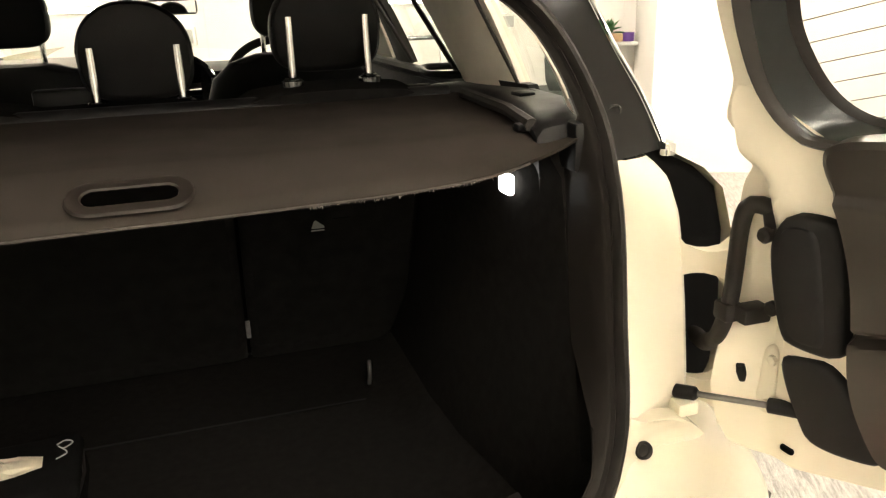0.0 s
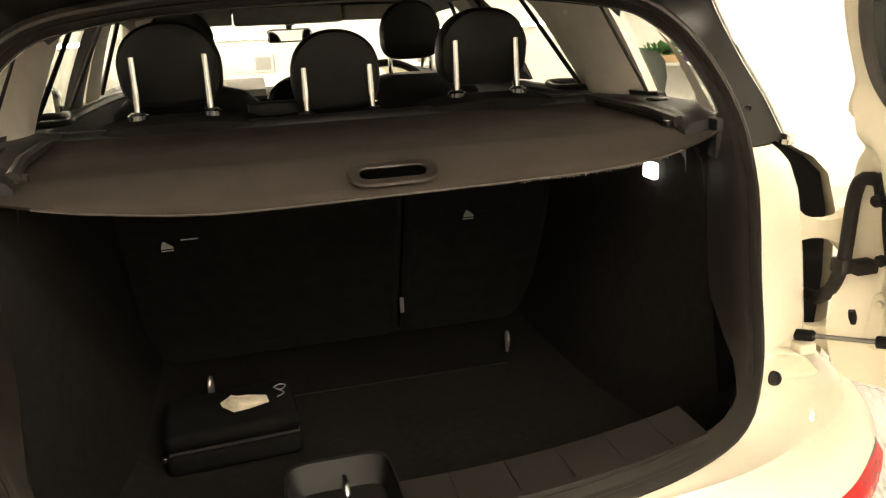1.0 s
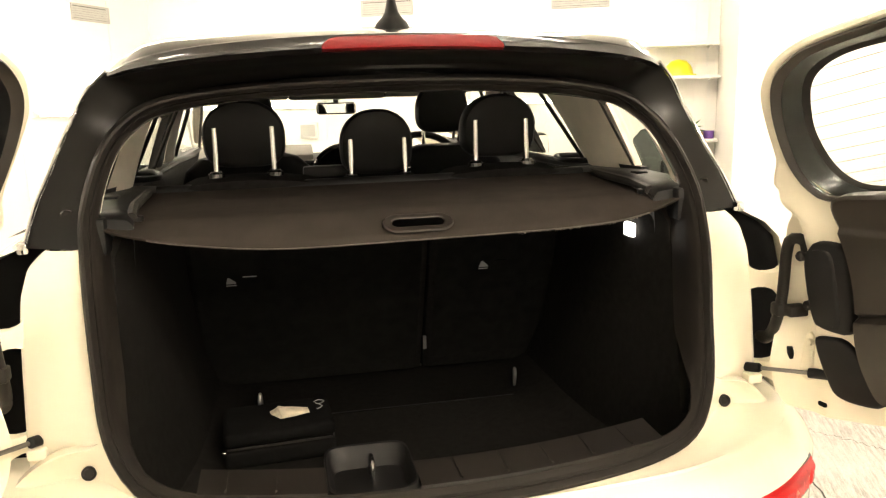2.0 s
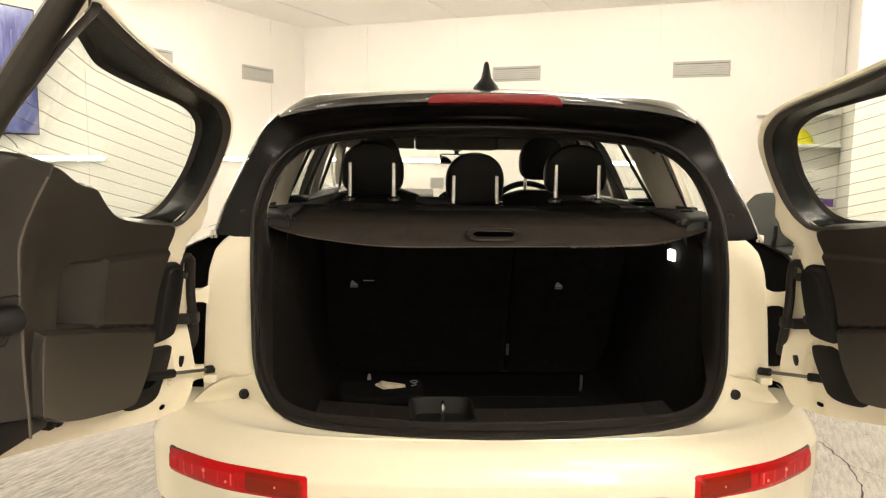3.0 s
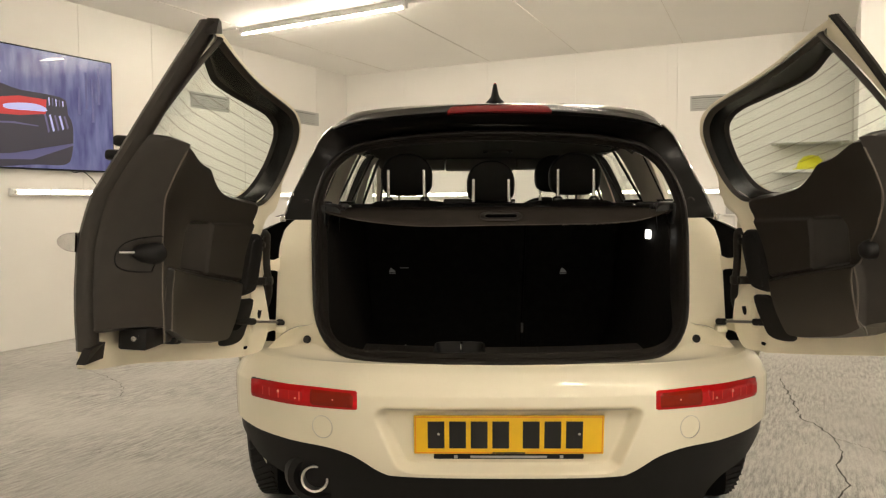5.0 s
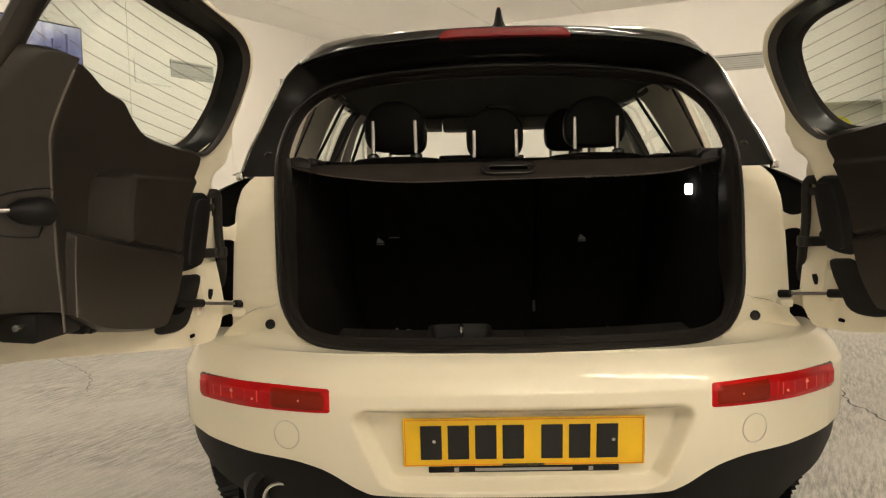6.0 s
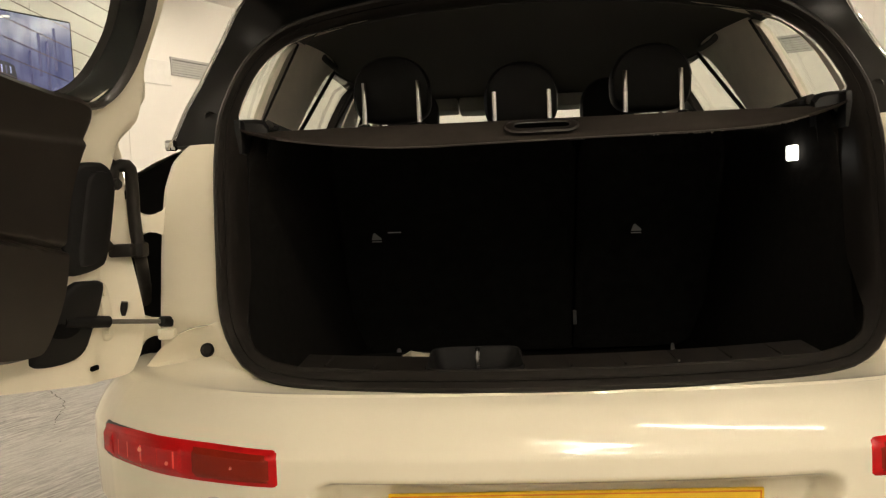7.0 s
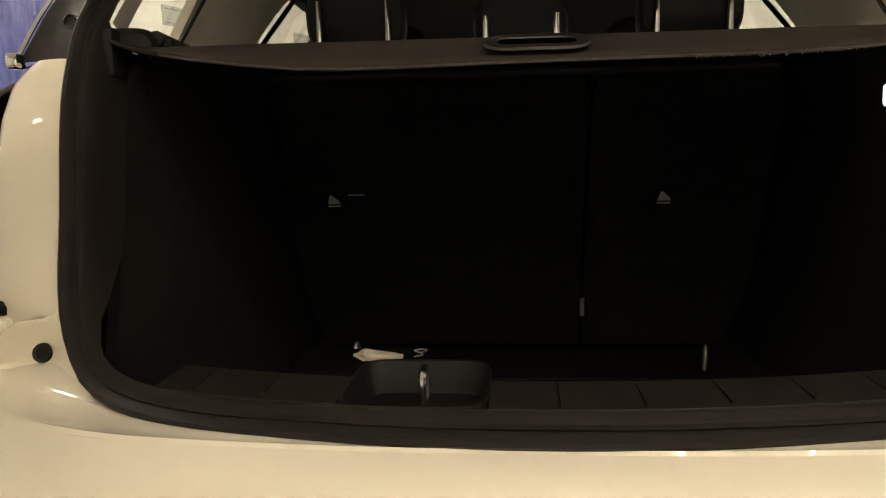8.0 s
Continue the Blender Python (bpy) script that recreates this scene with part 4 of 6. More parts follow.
    for k in range(110):
        s = 1 - k / 110
        rr.append([Vector((cen[0] + (x - cen[0]) * s, panel_y(cen[0] + (x - cen[0]) * s, cen[1] + (z - cen[1]) * s), cen[1] + (z - cen[1]) * s)) for x, z in ins])
    put("inner_panel", strip(rr, close_v=True, cap=True), TRIM, "dark moulded plastic door panel", angle=40)
    P = lambda x, z, o: Vector((x, panel_y(x, z) + o, z))
    # lighter tubes paint in the highlight along the ridge and the pocket edge
    put("ridge_glint", tube([P(ridge(z), z, -0.0012) for z in [0.715 + 0.44 * k / 40 for k in range(41)]], 0.0028, 6), EDGEGLINT)
    put("pocket_glint", tube([P(pocket(z) + 0.006, z, -0.0008) for z in [0.735 + 0.15 * k / 20 for k in range(21)]], 0.0022, 6), EDGEGLINT)
    if sd < 0:
        # rubber strip along the meeting edge
        line = spline([(-0.012, 1.425, 0), (-0.008, 1.38, 0), (0.0, 1.2, 0), (0.002, 1.0, 0), (0.002, 0.8, 0), (0.004, 0.715, 0)], 40)
        st = [[Vector((p.x + a, DOORY(0.02, p.y) + b, p.y)) for a, b in ((-0.004, -0.022), (-0.012, -0.013), (-0.012, 0.0), (-0.004, 0.010), (0.008, 0.015), (0.022, 0.015), (0.032, 0.012), (0.035, 0.0))] for p in line]
        put("meeting_seal", strip(st), TRIM, "wide dark rubber strip along the door edge")
        fl = [[Vector((p[0], DOORY(0.02, p[1]) + p[2] + dy, p[1])) for p in ((-0.012, 0.722, 0.0), (0.036, 0.732, 0.005), (0.028, 0.697, 0.004), (-0.022, 0.690, -0.01))] for dy in (0.0, 0.02)]
        put("seal_flap", strip(fl, close_v=True, cap=True), RUBBER)
        tp = [[Vector((p[0], DOORY(0.02, 1.42) + p[2] + dy, p[1])) for p in ((-0.022, 1.396, 0.0), (0.014, 1.405, 0.0), (0.006, 1.428, 0.0), (-0.010, 1.431, 0.0))] for dy in (-0.005, 0.02)]
        put("seal_tip", strip(tp, close_v=True, cap=True), RUBBER)
    else:
        line = spline([(0.0, 1.43, 0), (-0.004, 1.38, 0), (-0.008, 1.2, 0), (-0.008, 1.0, 0), (-0.008, 0.8, 0), (-0.004, 0.67, 0)], 40)
        st = [[Vector((p.x + a, DOORY(0.0, p.y) + b, p.y)) for a, b in ((0.010, -0.012), (-0.003, -0.012), (-0.005, -0.004), (0.0, 0.004), (0.010, 0.003))] for p in line]
        put("meeting_seal", strip(st), RUBBER, "thin black rubber edge strip")
    # latch fittings
    if sd < 0:
        ov = pts([(0.038, 0.920), (0.044, 0.943), (0.060, 0.957), (0.085, 0.965), (0.102, 0.966), (0.107, 0.950), (0.107, 0.892), (0.100, 0.885), (0.062, 0.888), (0.042, 0.900)], 44)
        put("latch_surround", tube([P(x, z, 0.0006) for x, z in ov], 0.0018, 6, closed=True), BLACKPL)
        put("latch_bar", tube([P(0.040, 0.929, 0.006), P(0.044, 0.929, 0.012), P(0.068, 0.930, 0.012)], 0.0040, 10), STEEL, "bright metal latch bar")
        put("latch_grip", tube([P(0.066, 0.928, 0.000), P(0.071, 0.928, 0.010), P(0.090, 0.928, 0.012), P(0.102, 0.928, 0.004), P(0.108, 0.928, -0.006)], [0.010, 0.020, 0.025, 0.024, 0.014], 14), BLACKPL, "black latch knob")
        y0 = DOORY(0.2, 0.71)
        put("latch_bracket", boxes(((0.11, y0 + 0.012, 0.702), (0.262, y0 + 0.080, 0.754), 0.007, 2), ((0.266, y0 + 0.014, 0.692), (0.292, y0 + 0.082, 0.748), 0.005, 2), ((0.296, y0 + 0.014, 0.688), (0.318, y0 + 0.082, 0.744), 0.005, 2), ((0.24, y0 + 0.016, 0.715), (0.31, y0 + 0.07, 0.745), 0.004, 1)), BLACKPL, "black plastic bracket under the panel")
        put("latch_pin", tube([(0.086, y0 + 0.060, 0.733), (0.112, y0 + 0.060, 0.733)], 0.006, 10), STEEL, "bright latch pin")
        hy = DOORY(0, 0.96)
        bow = [(hy - 0.022 - 0.042 * math.sin(math.pi * k / 14), 0.948 - 0.021 * math.cos(math.pi * k / 14)) for k in range(15)]
        rr = [[Vector((x, hy - 0.022 + (y - hy + 0.022) * q, 0.948 + (z - 0.948) * q)) for y, z in bow] for x, q in ((-0.012, 0.93), (-0.008, 1.0), (0.10, 1.0), (0.14, 0.8))]
        put("outer_handle", strip(rr, close_v=True, cap=True), STEEL, "satin metal outer door handle", angle=50)
        put("wiper_mount", boxes(((0.035, DOORY(0, 1.16) - 0.062, 1.160), (0.085, DOORY(0, 1.16) - 0.030, 1.184), 0.007, 2), ((0.030, DOORY(0, 1.14) - 0.066, 1.128), (0.085, DOORY(0, 1.14) - 0.030, 1.152), 0.008, 2)), BLACKPL, "black wiper mount")
    else:
        put("latch_grip", tube([P(0.15, 0.925, -0.004), P(0.15, 0.925, 0.012), P(0.15, 0.925, 0.020), P(0.15, 0.925, 0.024)], [0.024, 0.022, 0.018, 0.010], 18), BLACKPL, "black latch knob")
        put("latch_slot", boxes(((0.03, panel_y(0.05, 0.93) - 0.004, 0.915), (0.075, panel_y(0.05, 0.93) + 0.006, 0.945), 0.004, 2)), BLACKPL)

    def raised(outline, h, top=0.0):
        o = pts(outline, 40)
        rr = [at_y(o, lambda x, z: flange(x, z) - 0.006), at_y(o, lambda x, z: flange(x, z) + h * 0.55), at_y(inset(o, 0.003), lambda x, z: flange(x, z) + h * 0.88), at_y(inset(o, 0.007), lambda x, z: flange(x, z) + h + top)]
        return strip(rr, close_v=True, cap=True)
    # pads by the hinge
    pad = put("hinge_pad", raised([(0.603, 0.965), (0.585, 0.970), (0.558, 0.963), (0.552, 0.945), (0.554, 0.875), (0.557, 0.806), (0.567, 0.790), (0.584, 0.790), (0.608, 0.799), (0.618, 0.815), (0.626, 0.89), (0.620, 0.935)], 0.018, -0.001), BLACKPL, "black moulded pad", angle=60)
    o = pts([(0.600, 0.955), (0.585, 0.957), (0.574, 0.952), (0.570, 0.93), (0.571, 0.87), (0.573, 0.812), (0.582, 0.803), (0.602, 0.810), (0.609, 0.83), (0.613, 0.89), (0.608, 0.94)], 40)
    ob = put("pad_face", strip([at_y(o, lambda x, z: flange(x, z) + 0.015), at_y(inset(o, 0.002), lambda x, z: flange(x, z) + 0.0205), at_y(inset(o, 0.006), lambda x, z: flange(x, z) + 0.022)], close_v=True, cap=True), BLACKPL)
    ob.parent = pad
    put("stay_pad", raised([(0.622, 0.776), (0.600, 0.779), (0.578, 0.776), (0.557, 0.747), (0.540, 0.705), (0.527, 0.665), (0.534, 0.648), (0.576, 0.648), (0.602, 0.660), (0.613, 0.69), (0.624, 0.750)], 0.012), BLACKPL, "black moulded pad", angle=60)
    # the slot's shade, as a near-black patch lying on the pad
    o = pts([(0.596, 0.722), (0.570, 0.722), (0.552, 0.708), (0.550, 0.694), (0.575, 0.690), (0.594, 0.704)], 28)
    put("stay_slot_shade", strip([at_y(o, lambda x, z: flange(x, z) + 0.0126), at_y(inset(o, 0.003), lambda x, z: flange(x, z) + 0.0128)], close_v=True, cap=True), CAVITYSHADE, "near-black patch drawn as the shaded slot in the pad")
    put("hinge_plate", raised([(0.655, 0.772), (0.645, 0.762), (0.646, 0.72), (0.650, 0.682), (0.660, 0.672), (0.670, 0.682), (0.668, 0.72), (0.666, 0.762)], 0.007), CREAM_IN, "cream painted hinge plate", angle=60)
    put("upper_hinge_plate", raised([(0.650, 0.915), (0.632, 0.910), (0.630, 0.87), (0.634, 0.815), (0.648, 0.810), (0.662, 0.82), (0.662, 0.87), (0.660, 0.91)], 0.006), CREAM_IN, "cream painted hinge plate", angle=60)
    Q = lambda x, z, o: Vector((x, flange(x, z) + o, z))
    for x, z in ((0.631, 0.937), (0.641, 0.834)):
        put("rubber_stop", tube([Q(x, z, -0.002), Q(x, z, 0.012), Q(x, z, 0.013), Q(x, z, 0.020), Q(x, z, 0.024)], [0.004, 0.004, 0.0095, 0.0095, 0.006], 14), RUBBER, "round black rubber stop")
    for x, z in ((0.650, 0.755), (0.655, 0.690)):
        put("bolt_head", tube([Q(x, z, 0.004), Q(x, z, 0.012), Q(x, z, 0.013)], [0.007, 0.007, 0.005], 6), CREAM_IN)
    put("hinge_nut", tube([Q(0.690, 0.712, -0.004), Q(0.690, 0.724, 0.0), Q(0.690, 0.736, 0.004)], [0.0055, 0.0068, 0.0055], 12), BLACKPL)
    # near-black block drawn for the shade in the drain slot
    put("drain_slot_shade", boxes(((0.620, DOORY(0.63, 0.63) - 0.006, 0.626), (0.640, DOORY(0.63, 0.63) + 0.0015, 0.635), 0.003, 2)), CAVITYSHADE)
    return d, put


barn_door(-1, 91.7, (-0.0417, 0.0169, -0.999), (-0.717, 0.243, 0.673), "open cream barn door with black inner panel")
barn_door(1, 95.1, (-0.0581, -0.0502, 0.997), (0.717, 0.238, 0.681), "open cream barn door with dark inner panel")


# ---- fittings on the outside of the car ----
def on_bumper(x, z, off=0.0):
    s = s_of_x(x)
    p = bumper_at(s, z)
    q = bumper_at(max(-1, min(1, s + 0.01)), z) - bumper_at(max(-1, min(1, s - 0.01)), z)
    n = Vector((q.y, -q.x, 0)).normalized()
    return Vector((x, p.y, z)) + n * off


def lamp_patch(x0, x1, z_of, off, n=24, round_=0.002):
    """A lens on the bumper between x0 and x1, bulging a little."""
    rings = []
    for k in range(n + 1):
        f = 0.5 - 0.5 * math.cos(math.pi * k / n)
        x = x0 + (x1 - x0) * f
        zt, zb = z_of(abs(x))
        d, r = min(f, 1 - f) * abs(x1 - x0), round_
        if d < r:
            cut = r - math.sqrt(max(0, r * r - (r - d) ** 2))
            zt, zb = zt - cut, zb + cut
        end = min(1, min(f, 1 - f) * n / 2)
        ring = []
        for j in range(9):
            g = j / 8
            e = min(end, min(1, min(g, 1 - g) * 5))
            ring.append(on_bumper(x, zb + (zt - zb) * g, off * e - 0.004 * (1 - e)))
        rings.append(ring)
    return strip(rings)


def z_lamp(x):
    f = (x - 0.405) / (0.742 - 0.405)
    return 0.574 - 0.005 * f + 0.006 * math.sin(f * 3.1), 0.523 - 0.005 * f


def rear_lamp(sd):
    l = new("rear_lamp")
    l.parent = car
    l["label"] = "red bumper rear lamp"
    part("lamp_rim", lamp_patch(sd * 0.395, sd * 0.748, lambda x: (z_lamp(x)[0] + 0.005, z_lamp(x)[1] - 0.005), 0.0055, 40, 0.016), RED, l)
    part("lamp_gap", lamp_patch(sd * 0.3925, sd * 0.7515, lambda x: (z_lamp(x)[0] + 0.0078, z_lamp(x)[1] - 0.0078), 0.0025, 40, 0.018), BLACKPL, l)
    part("dark_lens", lamp_patch(sd * 0.404, sd * 0.545, z_lamp, 0.008, 24, 0.006), DARKRED, l, "dark red inner lens")
    part("bright_lens", lamp_patch(sd * 0.547, sd * 0.700, z_lamp, 0.0085, 30, 0.006), RED, l, "bright red middle lens")
    part("outer_lens", lamp_patch(sd * 0.701, sd * 0.738, z_lamp, 0.0085, 12, 0.006), RED, l)
    # facets of the reflector behind the middle lens; their differing reds imitate caught light
    for a, b in ((0.549, 0.584), (0.585, 0.611), (0.613, 0.652), (0.653, 0.674), (0.675, 0.698)):
        part("facet", lamp_patch(sd * a, sd * b, lambda x: (z_lamp(x)[0] - 0.004, z_lamp(x)[1] + 0.005), 0.0092, 6, 0.003), REDLIT, l)
    # small pink discs paint in the hot spots of reflected lamplight
    for x, s, w in ((0.578, 0.4, 0.0035), (0.632, 0.62, 0.0045), (0.468, 0.5, 0.0025)):
        hi, lo = z_lamp(x)
        c = on_bumper(sd * x, lo + (hi - lo) * s, 0.0095)
        part("lens_glint", tube([c + Vector((0, 0.004, 0)), c + Vector((0, -0.0012, 0))], [w, w * 0.7], 12), LENSGLINT, l, "pale disc painted as a glint in the lens")


LENSGLINT = mat("pink_lens_glint", (0.80, 0.22, 0.16), 0.35, spec=0.3)
REDLIT = mat("lit_red_facet", (0.72, 0.012, 0.012), 0.15, spec=0.5)
nt = REDLIT.node_tree
info, ramp = nt.nodes.new("ShaderNodeObjectInfo"), nt.nodes.new("ShaderNodeValToRGB")
ramp.color_ramp.elements[0].color, ramp.color_ramp.elements[1].color = (0.60, 0.010, 0.010, 1), (1.0, 0.11, 0.09, 1)
nt.links.new(info.outputs["Random"], ramp.inputs["Fac"])
nt.links.new(ramp.outputs["Color"], nt.nodes["Principled BSDF"].inputs["Base Color"])
for sd in (-1, 1):
    rear_lamp(sd)


def ring_groove(c, r, n, up):
    """A round cover lying flush, with its fine joint."""
    return tube([c + (n * math.cos(a) + up * math.sin(a)) * r for a in [2 * math.pi * k / 36 for k in range(36)]], 0.0012, 5, closed=True)


for sd in (-1, 1):
    c = on_bumper(sd * 0.503, 0.469, 0.0006)
    q = (on_bumper(sd * 0.516, 0.469) - on_bumper(sd * 0.490, 0.469)).normalized()
    part("towing_eye_cover", ring_groove(c, 0.031, q, Vector((0, 0, 1))), JOINT, car, "round cream towing eye cover")


def number_plate():
    p = new("number_plate")
    p.parent = car
    p.matrix_basis = Matrix.Translation((0.009, 0.006, 0.448)) @ Matrix.Rotation(radians(6), 4, "X")
    p["label"] = "yellow rear number plate with plain black bars"
    part("plate", boxes(((-0.26, -0.004, -0.0555), (0.26, 0.002, 0.0555), 0.0025, 2)), YELLOW, p)
    rim = bmesh.new()
    for lo, hi in (((-0.256, -0.0047, 0.0505), (0.256, -0.0036, 0.0525)), ((-0.256, -0.0047, -0.0525), (0.256, -0.0036, -0.0505)), ((-0.256, -0.0047, -0.0505), (-0.254, -0.0036, 0.0505)), ((0.254, -0.0047, -0.0505), (0.256, -0.0036, 0.0505))):
        box(rim, lo, hi)
    part("border", rim, ORANGE, p, smooth=False)
    x = -0.222
    for k in range(7):
        w = 0.046
        part("bar", boxes(((x, -0.0052, -0.039), (x + w, -0.0036, 0.039), 0.001, 1)), BLACKINK, p, smooth=False)
        x += w + 0.013 + (0.024 if k == 3 else 0)
    for sx in (-0.192, 0.192):
        part("screw", tube([(sx, -0.008, 0.004), (sx, -0.003, 0.004)], 0.004, 8), STEEL, p)
    part("dealer_line", boxes(((-0.045, -0.005, -0.0535), (0.045, -0.0036, -0.0500))), BLACKINK, p, smooth=False)
    st = part("dealer_strip", boxes(((-0.206, -0.003, -0.071), (0.206, 0.003, -0.0565), 0.002, 1)), BLACKPL, p, smooth=False)
    part("lettering_bar", boxes(((-0.105, -0.0042, -0.0665), (0.105, -0.0028, -0.0605))), GREYPRINT, st, smooth=False)
    for sx in (-0.145, 0.145):
        part("emblem_bar", boxes(((sx - 0.005, -0.0042, -0.068), (sx + 0.005, -0.0028, -0.059))), GREYPRINT, st, smooth=False)


ORANGE = mat("orange_print", (0.75, 0.22, 0.01), 0.4)
number_plate()


TIP = mat("brushed_bright_tip", (0.78, 0.77, 0.75), 0.3, metal=1.0, var=0.05, scale=60)


def exhaust():
    e = new("exhaust")
    e.parent = car
    c = Vector((-0.535, 0.07, 0.306))
    e["label"] = "single round chrome exhaust tip"
    prof = [(0.0, 0.028), (-0.012, 0.036), (-0.018, 0.040), (-0.022, 0.0385), (-0.020, 0.033), (0.10, 0.032)]
    rings = [[c + Vector((r * math.cos(a), dy, r * math.sin(a))) for a in [2 * math.pi * k / 28 for k in range(28)]] for dy, r in prof[1:]]
    part("tip", strip(rings, close_v=True), TIP, e)
    part("inner_pipe", tube([c + Vector((0, 0.05, 0)), c + Vector((0, 0.1, 0))], 0.031, 20), CAVITYSHADE, e)
    rings = []
    for dy, r in ((0.06, 0.042), (0.006, 0.045), (-0.010, 0.058), (-0.004, 0.075), (0.03, 0.090)):
        rings.append([c + Vector((r * 1.1 * math.cos(a), dy + 0.1 * max(0, -math.cos(a)) * r, r * math.sin(a))) for a in [2 * math.pi * k / 28 for k in range(28)]])
    part("surround", strip(rings, close_v=True), BLACKPL, e, "black moulded surround")


exhaust()


def wheel(sd, y):
    w = new("wheel")
    w.parent = car
    w.matrix_basis = Matrix.Translation((sd * 0.745, y, 0.318)) @ (Matrix() if sd > 0 else Matrix.Rotation(math.pi, 4, "Z"))
    prof = [(-0.105, 0.215), (-0.112, 0.25), (-0.110, 0.29), (-0.095, 0.312), (-0.05, 0.318), (0.05, 0.318), (0.095, 0.312), (0.110, 0.29), (0.112, 0.25), (0.105, 0.215)]
    rings = [[Vector((x, r * math.cos(a), r * math.sin(a))) for x, r in prof] for a in [2 * math.pi * k / 48 for k in range(48)]]
    tyre = strip(rings, close_u=True)
    for k in range(64):
        a = 2 * math.pi * k / 64
        for s in (-1, 1):
            m = Matrix.Rotation(a, 4, "X") @ Matrix.Translation((s * 0.06, 0, 0.317)) @ Matrix.Rotation(s * 0.5, 4, "Z")
            box(tyre, (-0.036, -0.0085, -0.003), (0.036, 0.0085, 0.004), 0, 1, m)
    part("tyre", tyre, TYRE, w, "black road tyre with a coarse tread")
    prof = [(0.10, 0.216), (0.09, 0.20), (0.02, 0.195), (-0.09, 0.20), (-0.10, 0.216)]
    rim = part("rim", strip([[Vector((x, r * math.cos(a), r * math.sin(a))) for x, r in prof] for a in [2 * math.pi * k / 40 for k in range(40)]], close_u=True), STEEL, w)
    for k in range(5):
        a = 2 * math.pi * k / 5
        part("spoke", boxes(((0.05, -0.02, 0.02), (0.075, 0.02, 0.205), 0.006, 2, Matrix.Rotation(a, 4, "X"))), STEEL, rim)
    part("hub", tube([(0.03, 0, 0), (0.08, 0, 0)], 0.05, 20), STEEL, rim)


for y in (0.80, 3.47):
    for sd in (-1, 1):
        wheel(sd, y)
part("underbody", boxes(((-0.70, 0.25, 0.17), (0.70, 4.0, 0.42), 0.03, 2)), CAVITYSHADE, car, "dark underbody")

for sd in (-1, 1):
    m = Matrix.Translation((sd * 0.585, 0.226, 0.6725)) @ Matrix.Rotation(radians(70), 4, "X")
    r = [[m @ Vector((q * math.cos(a), q * math.sin(a), h)) for a in [2 * math.pi * k / 20 for k in range(20)]] for q, h in ((0.0125, 0.0), (0.0115, 0.004), (0.008, 0.002), (0.006, -0.006))]
    part("rubber_plug", strip(r, close_v=True, cap=True), RUBBER, car, "round black rubber plug")
    for z, y, x in ((1.085, 0.375, 0.609), (1.247, 0.475, 0.574)):
        plug = part("corner_plug", tube([(sd * x, y + 0.02, z), (sd * x, y + 0.004, z), (sd * x, y + 0.003, z)], [0.011, 0.011, 0.009], 18), RUBBER, car)
        part("plug_ring", tube([(sd * x + 0.0105 * math.cos(a), y + 0.004 - 0.3 * 0.0105 * math.sin(a), z + 0.0105 * math.sin(a)) for a in [2 * math.pi * k / 24 for k in range(24)]], 0.0016, 6, closed=True), GLOSS, plug)


# ---- hinges, cable sleeves and stays ----
def hinge_set(sd, hp):
    for z0, z1 in ((0.876, 0.908), (0.692, 0.714)):
        rr = []
        for f in range(7):
            t = f / 6
            x = 0.678 + (hp[0] + 0.008 - 0.678) * t
            y = 0.335 + (hp[1] - 0.03 - 0.335) * t
            w = 0.030 * (1 - 0.5 * math.sin(math.pi * t)) * (1.25 if t in (0, 1) else 1)
            rr.append([Vector((sd * x, y + a, (z0 + z1) / 2 + b)) for a, b in ((-0.010, -w), (-0.012, 0), (-0.010, w), (0.012, w), (0.014, 0), (0.012, -w))])
        part("hinge_arm", strip(rr, close_v=True, cap=True), CREAM_IN, car, "cream painted door hinge arm")
        part("hinge_pin", tube([(sd * (hp[0] + 0.012), hp[1] - 0.035, (z0 + z1) / 2 - 0.045), (sd * (hp[0] + 0.012), hp[1] - 0.035, (z0 + z1) / 2 + 0.045)], 0.011, 12), CREAM_IN, car)


def sleeve(sd, path):
    c = new("cable_sleeve")
    c.parent = car
    c["label"] = "black rubber cable sleeve between body and door"
    path = [Vector((sd * p[0], p[1], p[2])) for p in path]
    sp = spline(path, 40)
    rad = [0.0108] * 40
    for k in range(26, 38):
        rad[k] = 0.0108 + (0.0018 if k % 2 else 0)
    part("sleeve", tube(sp, rad, 14), RUBBER, c)
    m = min(sp, key=lambda p: abs(p.z - 0.853))
    part("clamp", boxes(((m.x - 0.013, m.y - 0.014, m.z - 0.013), (m.x + 0.013, m.y + 0.014, m.z + 0.013), 0.005, 2), ((m.x + min(0, sd * 0.040), m.y - 0.034, m.z - 0.010), (m.x + max(0, sd * 0.040), m.y - 0.006, m.z + 0.012), 0.004, 2)), RUBBER, c)
    e = sp[0]
    part("grommet", tube([e + Vector((0, -0.004, -0.034)), e + Vector((0, -0.005, -0.026)), e, e + Vector((0, 0.002, 0.014)), e + Vector((0, 0.003, 0.020))], [0.006, 0.014, 0.016, 0.013, 0.006], 14), RUBBER, c)


